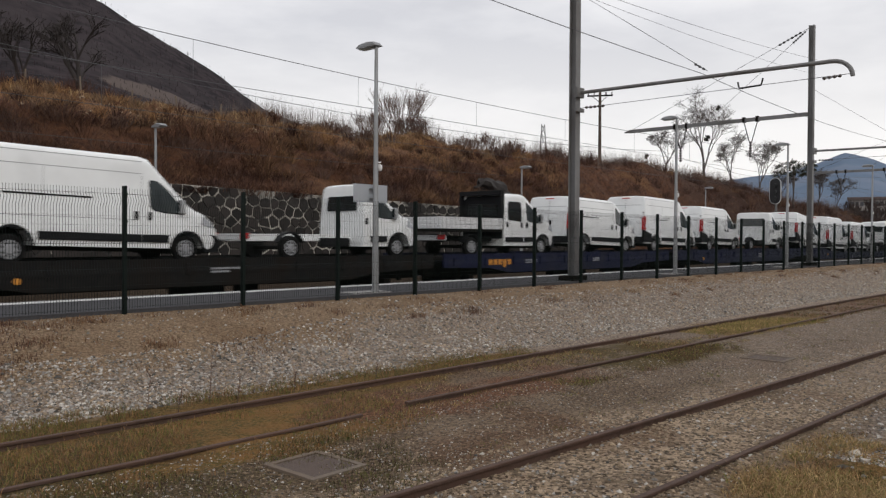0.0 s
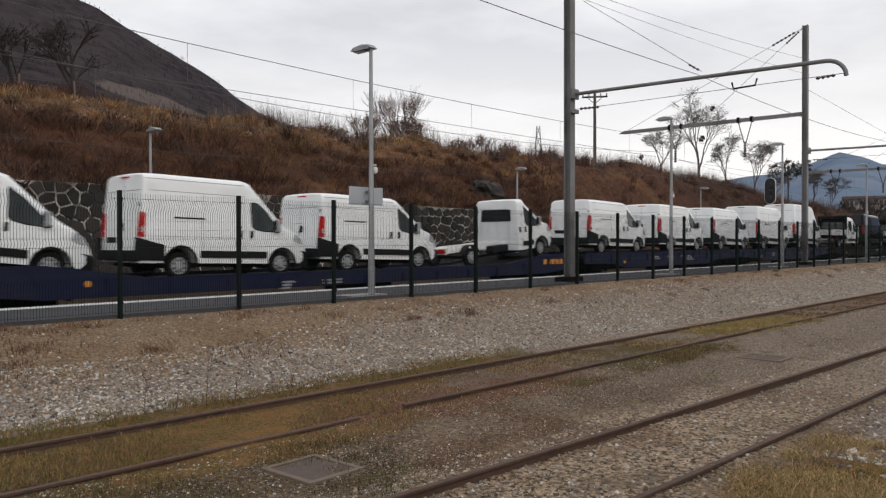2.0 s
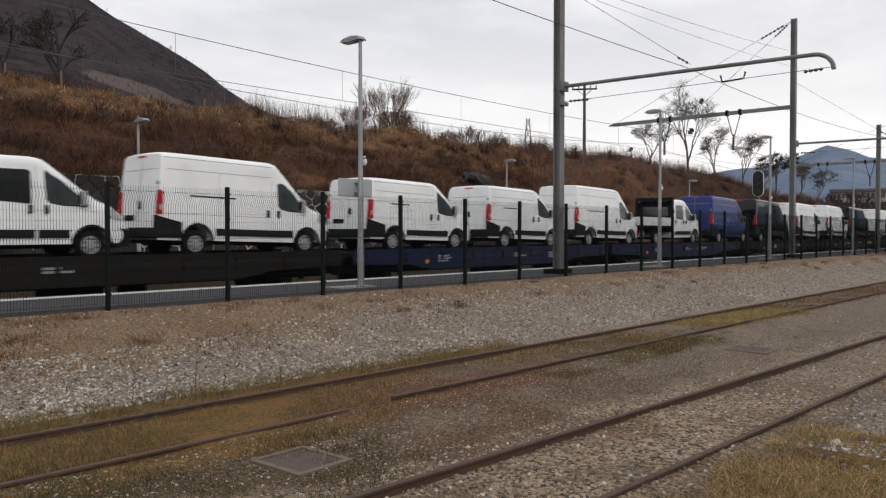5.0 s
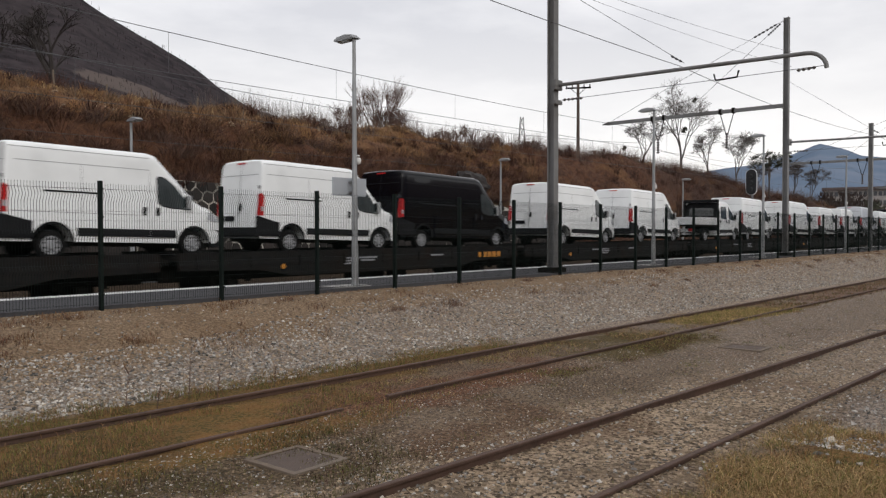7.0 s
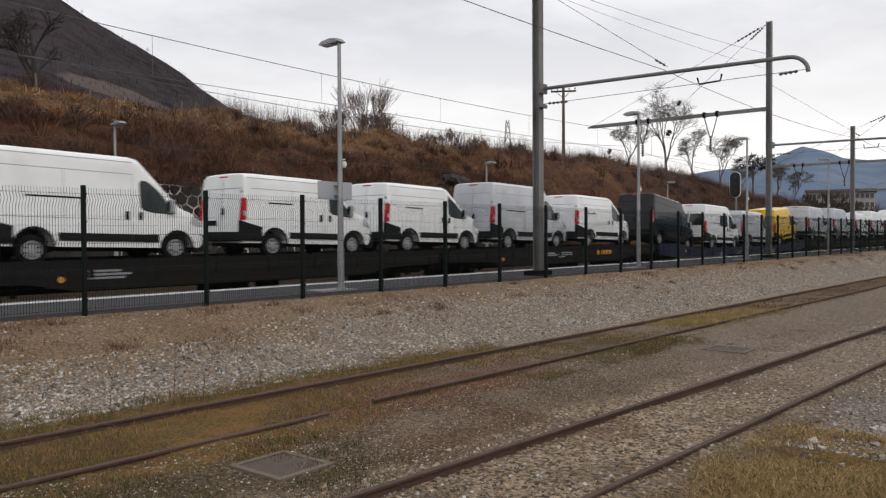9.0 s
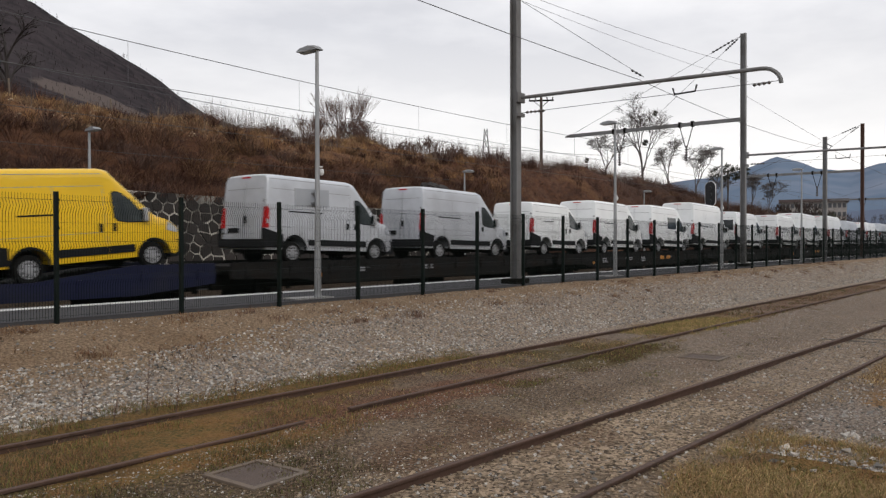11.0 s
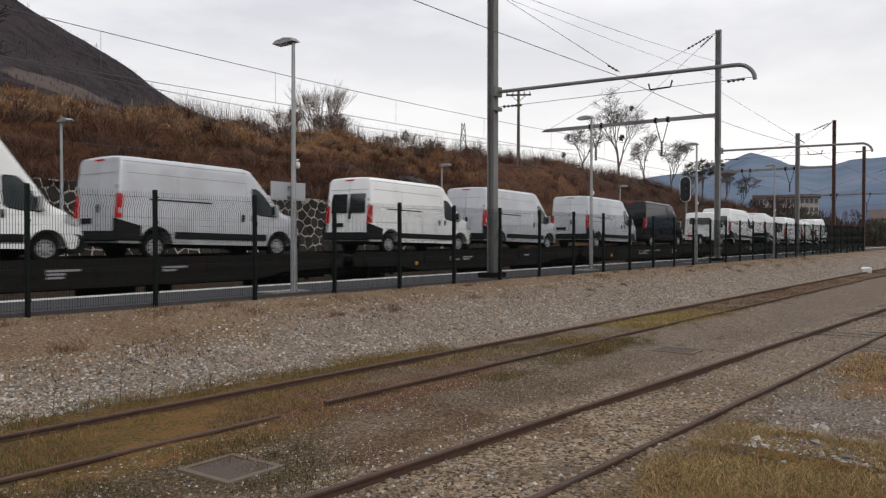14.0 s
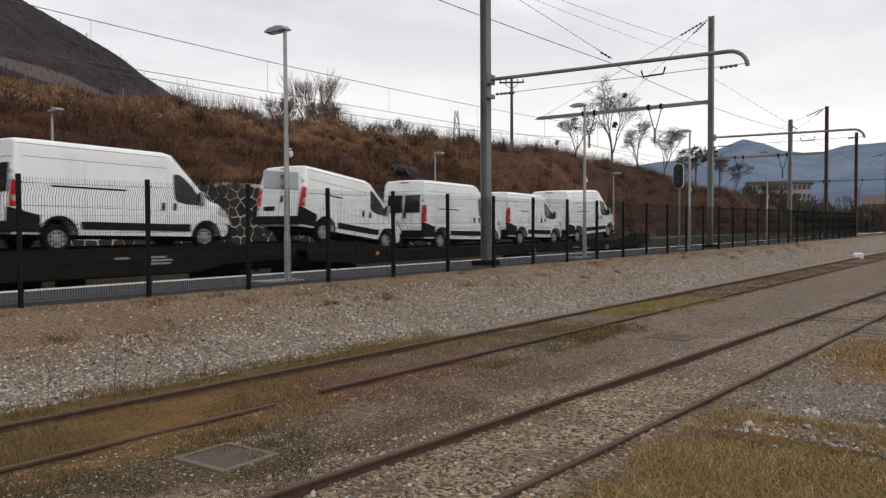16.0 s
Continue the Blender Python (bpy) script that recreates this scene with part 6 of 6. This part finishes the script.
def mistletoe(x, y, z, size, seed):
    rnd = random.Random(seed)
    V, F = [], []
    for k in range(260):
        d = Vector((rnd.gauss(0, 1), rnd.gauss(0, 1), rnd.gauss(0, 1))).normalized() * size * rnd.uniform(0.3, 1)
        b = len(V)
        V += [(0, 0, 0), (d.x + 0.06, d.y, d.z), (d.x, d.y + 0.06, d.z + 0.05)]
        F.append((b, b + 1, b + 2))
    me = bpy.data.meshes.new("mistletoe")
    me.from_pydata(V, [], F)
    me.materials.append(M["pine"])
    ob = new("mistletoe", me)
    ob.matrix_basis = pose(x, y, z)
    tagged(ob, "dark mistletoe ball in a bare tree", "mistletoe", "mistletoe balls")


mistletoe(88.88, 41.26, 14.12, 0.45, 1)
mistletoe(89.37, 40.19, 17.57, 0.35, 2)
mistletoe(85.77, 47.4, 12.14, 0.35, 3)


def pine(x, y, h, seed):
    rnd = random.Random(seed)
    z = ground_z(x, y)
    ob = thing("pine_tree", "flat-topped dark pine among the bare trees", "tree", m=pose(x, y, z))
    part("trunk", tube(B(), [(0, 0, -0.3), (0.1, 0, h * 0.5), (0.3, 0.1, h * 0.9)], [0.2, 0.16, 0.08], 8), M["bark"], ob)
    V, F = [], []
    for c in range(60):
        a, rr = rnd.uniform(0, 6.28), h * 0.42 * rnd.random() ** 0.5
        cx, cy, cz = rr * math.cos(a) + 0.3, rr * math.sin(a), h * rnd.uniform(0.72, 1.0) - rr * 0.15
        for k in range(26):
            d = Vector((rnd.gauss(0, 1), rnd.gauss(0, 1), rnd.gauss(0, 0.6))).normalized() * rnd.uniform(0.25, 0.6)
            b = len(V)
            V += [(cx, cy, cz), (cx + d.x + 0.05, cy + d.y, cz + d.z), (cx + d.x, cy + d.y + 0.05, cz + d.z + 0.07)]
            F.append((b, b + 1, b + 2))
    me = bpy.data.meshes.new("crown")
    me.from_pydata(V, [], F)
    me.materials.append(M["pine"])
    shared("crown", me, ob)


x, y = on_crest(0.943, 0.333, 112)
pine(x, y, 6.0, 5)


# ---- pole and pylon on the hill ----
def wooden_pole():
    x, y = on_crest(0.8465, 0.532, 84)
    z = ground_z(x, y)
    h = 17.6 - z
    ob = thing("utility_pole", "dark utility pole with a crossarm on the hill", "utility pole", m=pose(x, y, z, 0, 0, 121))
    part("pole", tube(B(), [(0, 0, -0.5), (0, 0, h)], [0.19, 0.14], 10), M["wood_pole"], ob)
    part("crossarm", quad_box(B(), -1.3, 1.3, -0.07, 0.07, h - 0.55, h - 0.40), M["iron"], ob)
    for u in (-1.2, -0.6, 0.6, 1.2):
        b = B()
        insulator(b, (u, 0, h - 0.4), (u, 0, h - 0.1), 3, 0.08)
        part("insulator", b, M["porcelain"], ob)
    for s in (-1, 1):
        part("brace", tube(B(), [(0, 0, h - 1.2), (s * 0.8, 0, h - 0.5)], 0.03, 5), M["iron"], ob)


wooden_pole()


def lattice_pylon():
    x, y = on_crest(0.808, 0.59, 170)
    ob = thing("lattice_pylon", "far grey lattice power pylon", "pylon", m=pose(x, y, ground_z(x, y), 0, 0, 30))
    bm = B()
    h = 26.5 - ground_z(x, y)

    def w(z):
        return 1.5 - 1.2 * z / h
    for a, b in ((-1, -1), (1, -1), (1, 1), (-1, 1)):
        tube(bm, [(a * w(0), b * w(0), 0), (a * w(h), b * w(h), h)], 0.07, 4)
    n = 8
    for i in range(n):
        z0, z1 = h * i / n, h * (i + 1) / n
        for a, b, c, d in ((-1, -1, 1, -1), (1, -1, 1, 1), (1, 1, -1, 1), (-1, 1, -1, -1)):
            tube(bm, [(a * w(z0), b * w(z0), z0), (c * w(z1), d * w(z1), z1)], 0.05, 3)
            tube(bm, [(c * w(z0), d * w(z0), z0), (a * w(z1), b * w(z1), z1)], 0.05, 3)
    part("tower", bm, M["mast"], ob)
    for z in (h * 0.70, h * 0.86):
        part("crossarm", tube(B(), [(-2.6, 0, z + 0.3), (0, 0, z), (2.6, 0, z + 0.3)], 0.09, 4), M["mast"], ob)


lattice_pylon()


# ---- far hills and mountains ----
def interp(pts, x):
    for (a, b), (c, d) in zip(pts, pts[1:]):
        if a <= x <= c:
            return b + (d - b) * (x - a) / (c - a)
    return pts[0][1] if x < pts[0][0] else pts[-1][1]


def ridge(name, profile, r0, r1, mat, label, az0, az1, step, rough, seed):
    """A slope that rises from r0 to its crest at r1; profile: compass degrees from +y towards +x, rise over distance."""
    V, F = [], []
    n, k = int((az1 - az0) / step) + 1, 26
    for i in range(n):
        az = az0 + step * i
        e = interp(profile, az)
        sx, cy = math.sin(radians(az)), math.cos(radians(az))
        for j in range(k + 3):
            u = min(j / k, 1.0)
            r = r0 + (r1 - r0) * (j / k)
            z = e * r1 * (0.25 * u + 0.75 * u ** 1.5)
            z += rough * r1 * u * noise.fractal(Vector((sx * r, cy * r, seed)) / (r1 * 0.11), 1.0, 2.1, 4) * (0.4 + 0.6 * u)
            if j > k:
                z *= 0.93 - 0.15 * (j - k)
            if j == 0:
                z = -3
            V.append((sx * r, cy * r, z + 2.0))
    w = k + 3
    for i in range(n - 1):
        for j in range(w - 1):
            F.append((i * w + j, (i + 1) * w + j, (i + 1) * w + j + 1, i * w + j + 1))
    me = bpy.data.meshes.new(name)
    me.from_pydata(V, [], F)
    me.materials.append(mat)
    for p in me.polygons:
        p.use_smooth = True
    tagged(new(name, me), label, "mountain", kind="structure")
    return V


M["woods"] = material("winter_woods", (0.043, 0.034, 0.037), (0.010, 0.008, 0.010), 1.0, 0, 0.12, 1.0, 0.5, amount=0.30, stain=(0.038, 0.031, 0.033), stain_scale=0.016, spec=0.1)
# aerial haze is put into the base colour of the far mountains and foothills
M["haze_far"] = material("haze_tinted_mountain", (0.115, 0.155, 0.22), (0.135, 0.175, 0.235), 1.0, 0, 0.006, stain=(0.17, 0.20, 0.26), stain_scale=0.003, spec=0.0)
M["haze_mid"] = material("haze_tinted_foothill", (0.125, 0.15, 0.205), (0.105, 0.13, 0.185), 1.0, 0, 0.01, spec=0.0)


def add_field(m, centre, turn, size, soil):
    """A pale fallow field in the woods: an oval with a ragged border."""
    nt = m.node_tree
    bsdf = nt.nodes["Principled BSDF"]
    old = bsdf.inputs["Base Color"].links[0].from_socket
    co = nt.nodes.new("ShaderNodeTexCoord")
    mp = nt.nodes.new("ShaderNodeMapping")
    mp.vector_type = "TEXTURE"
    mp.inputs["Location"].default_value = (*centre, 0)
    mp.inputs["Rotation"].default_value = (0, 0, radians(turn))
    mp.inputs["Scale"].default_value = (*size, 10000)
    nt.links.new(co.outputs["Object"], mp.inputs[0])
    ln = nt.nodes.new("ShaderNodeVectorMath")
    ln.operation = "LENGTH"
    nt.links.new(mp.outputs[0], ln.inputs[0])
    ns = nt.nodes.new("ShaderNodeTexNoise")
    ns.inputs["Scale"].default_value, ns.inputs["Detail"].default_value = 0.06, 5
    nt.links.new(co.outputs["Object"], ns.inputs["Vector"])
    add = nt.nodes.new("ShaderNodeMath")
    nt.links.new(ln.outputs["Value"], add.inputs[0])
    nt.links.new(ns.outputs["Fac"], add.inputs[1])
    rg = nt.nodes.new("ShaderNodeMapRange")
    rg.inputs[1].default_value, rg.inputs[2].default_value = 1.55, 1.35
    nt.links.new(add.outputs[0], rg.inputs[0])
    mx = nt.nodes.new("ShaderNodeMixRGB")
    mx.inputs[2].default_value = (*soil, 1)
    nt.links.new(rg.outputs[0], mx.inputs[0])
    nt.links.new(old, mx.inputs[1])
    nt.links.new(mx.outputs[0], bsdf.inputs["Base Color"])


add_field(M["woods"], (166, 325.5), 24.8, (34, 9.5), (0.092, 0.073, 0.066))
HILL = ridge("backdrop", [(-40, 0.30), (10, 0.32), (18, 0.30), (23.5, 0.272), (28.1, 0.222), (31.9, 0.180), (34, 0.158), (37, 0.141), (40, 0.118), (44, 0.07), (50, 0.0)], 130, 520, M["woods"], "steep hill of dark winter woods", -40, 52, 0.5, 0.006, 3.0)
ridge("backdrop", [(40, 0.03), (60, 0.055), (65, 0.066), (70, 0.078), (72, 0.088), (73.6, 0.098), (75, 0.092), (76, 0.083), (78, 0.077), (79.5, 0.084), (82, 0.088), (86, 0.075), (95, 0.085), (120, 0.06), (140, 0.03)], 1500, 3600, M["haze_far"], "mountains beyond the valley, blue haze painted into their colour", 40, 140, 0.4, 0.004, 8.0)
ridge("backdrop", [(50, 0.0), (60, 0.030), (68, 0.036), (76, 0.030), (84, 0.04), (92, 0.05), (110, 0.03)], 700, 1500, M["haze_mid"], "low foothills across the valley, haze painted into their colour", 50, 110, 0.5, 0.003, 12.0)
# unseen ridge, added to close the horizon at the camera's back
ridge("backdrop", [(140, 0.04), (180, 0.06), (220, 0.05), (320, 0.04)], 500, 1500, M["haze_mid"], "low foothills across the valley, haze painted into their colour", 140, 320, 2, 0.003, 15.0)


def hill_woods():
    """Thin bare trees over the steep hill, too many to count."""
    rnd = random.Random(31)
    V, F = [], []
    for k in range(42000):
        p = HILL[rnd.randrange(len(HILL))]
        if p[2] < 12 or math.hypot(p[0], p[1]) > 525 or math.atan2(p[0], p[1]) < 0.2:
            continue
        h = rnd.uniform(0.2, 1.0) * (2.2 if rnd.random() < 0.02 else 1)
        x, y = p[0] + rnd.uniform(-4, 4), p[1] + rnd.uniform(-3, 3)
        a, w = rnd.uniform(0, 3.14), rnd.uniform(0.04, 0.14)
        dx, dy = w * math.cos(a), w * math.sin(a)
        b = len(V)
        V += [(x - dx, y - dy, p[2] - 1.5), (x + dx, y + dy, p[2] - 1.5), (x + dx * 0.8, y + dy * 0.8, p[2] + h * 0.7), (x - dx * 0.6, y - dy * 0.6, p[2] + h)]
        F.append((b, b + 1, b + 2, b + 3))
    cloud("hill_woods", V, F, [M["woods_twig"], M["woods_dark"]], "bare winter woods on the steep hill", "trees", [k % 2 for k in range(len(F))])


M["woods_twig"] = material("far_bare_twigs", (0.050, 0.038, 0.040), (0.030, 0.023, 0.025), 1.0, 0, 0.2, rand=0.4, spec=0.05)
M["woods_dark"] = material("far_dark_twigs", (0.030, 0.024, 0.026), (0.040, 0.032, 0.034), 1.0, 0, 0.2, rand=0.4, spec=0.05)
hill_woods()


# ---- far town ----
def block(name, x, y, turn, w, d, h, floors, cols, wall, label, roof_over=0.6, gable=False):
    z0 = -1.0
    ob = thing(name, label, "building", "far buildings", m=pose(x, y, z0, 0, 0, turn))
    part("wall", quad_box(B(), -w / 2, w / 2, -d / 2, d / 2, 0, h), M[wall], ob)
    if gable:
        bm = B()
        extrude_poly(bm, [(-d / 2 - roof_over, h - 0.2), (d / 2 + roof_over, h - 0.2), (0, h + d * 0.28)], lambda u, v, e: (-w / 2 - 0.4 + e * (w + 0.8), u, v), 1)
        part("roof", bm, M["roof"], ob)
    else:
        part("roof", quad_box(B(), -w / 2 - roof_over, w / 2 + roof_over, -d / 2 - roof_over, d / 2 + roof_over, h, h + 0.7), M["roof"], ob)
    ww, fh = w / cols, h / floors
    win = mesh_of("window", quad_box(B(), -ww * 0.36, ww * 0.36, -0.06, 0.05, 0, fh * 0.5), M["far_glass"])
    for f in range(floors):
        for c in range(cols):
            shared("window", win, ob, pose(-w / 2 + ww * (c + 0.5), -d / 2 - 0.02, fh * (f + 0.3)))
            if f < 3 and c < 6 and d > 9:
                shared("window", win, ob, pose(-w / 2 - 0.02, -d / 2 + d / 6 * (c + 0.5), fh * (f + 0.3), 0, 0, -90))
    return ob


block("apartment_building", 220, 55.5, -76, 15.0, 12, 13.2, 6, 14, "facade", "long pale apartment block with rows of dark windows")
block("house", 196, 55, -70, 9, 8, 6.2, 2, 3, "facade_ochre", "ochre house with a brown gable roof", gable=True)
block("house", 232, 33, -80, 9, 8, 8.0, 2, 3, "facade_ochre", "ochre house with a brown gable roof", gable=True)
block("tower_block", 300, 35, -80, 9, 12, 27.0, 8, 3, "facade", "tall pale block at the edge of town")


def unseen_reflection_block():
    """An unseen, made-up building at the camera's back, added to darken reflections."""
    ob = thing("house", "unseen plain block behind the camera, added to darken reflections", "building", kind="structure")
    part("wall", quad_box(B(), -45, 70, -22, -12, -0.3, 8.5), M["facade_ochre"], ob)
    part("roof", extrude_poly(B(), [(-23, 8.4), (-11, 8.4), (-17, 11.5)], lambda u, v, e: (-46 + 117 * e, u, v), 1), M["roof"], ob)


unseen_reflection_block()


def far_woods():
    """Bare and evergreen trees around the town: slender boughs, too many to count."""
    rnd = random.Random(9)
    V, F, I = [], [], []
    for c in range(440):
        az = radians(rnd.uniform(73, 100))
        r = rnd.uniform(150, 205) if c % 2 else rnd.uniform(240, 420)
        cx, cy = r * math.sin(az), r * math.cos(az)
        foot = ground_z(cx, cy)
        dark = rnd.random() < 0.07
        h, w = rnd.uniform(2.4, 5.4) * (r / 165) ** 0.9, rnd.uniform(1.4, 3.0)
        for k in range(150):
            u = rnd.random() ** 0.8
            a, rr = rnd.uniform(0, 6.28), w * math.sqrt(rnd.random()) * (1 - 0.55 * u)
            px, py, pz = cx + rr * math.cos(a), cy + rr * math.sin(a), foot + h * u - 0.6
            t, q = rnd.uniform(0.5, 1.3), rnd.uniform(0.03, 0.09) * (2 if dark else 1)
            lx, ly = px + 0.5 * rnd.uniform(-t, t), py + 0.5 * rnd.uniform(-t, t)
            b = len(V)
            V += [(px - q, py + q, pz), (px + q, py - q, pz), (lx, ly, pz + t * rnd.uniform(0.4, 1.2))]
            F.append((b, b + 1, b + 2))
            I.append(1 if dark else 0)
    cloud("far_woods", V, F, [M["far_twig"], M["pine"]], "distant bare and evergreen trees around the town", "trees", I)


M["far_twig"] = material("distant_twigs", (0.062, 0.047, 0.042), (0.038, 0.030, 0.028), 1.0, 0, 0.2, rand=0.4, spec=0.05)
far_woods()


# ---- what moves ----
def travelled(t):
    return 24.489 * t - 0.0045 * t * t


def motions():
    """The train rolls past to the left; every vehicle and wagon goes with it."""
    for ob, s0, y, z, tilt in MOVERS:
        walk(ob, [(t, pose(s0 - travelled(t), y, z, 0, tilt, 0)) for t in (0, 4, 8, 12, 16)])


motions()
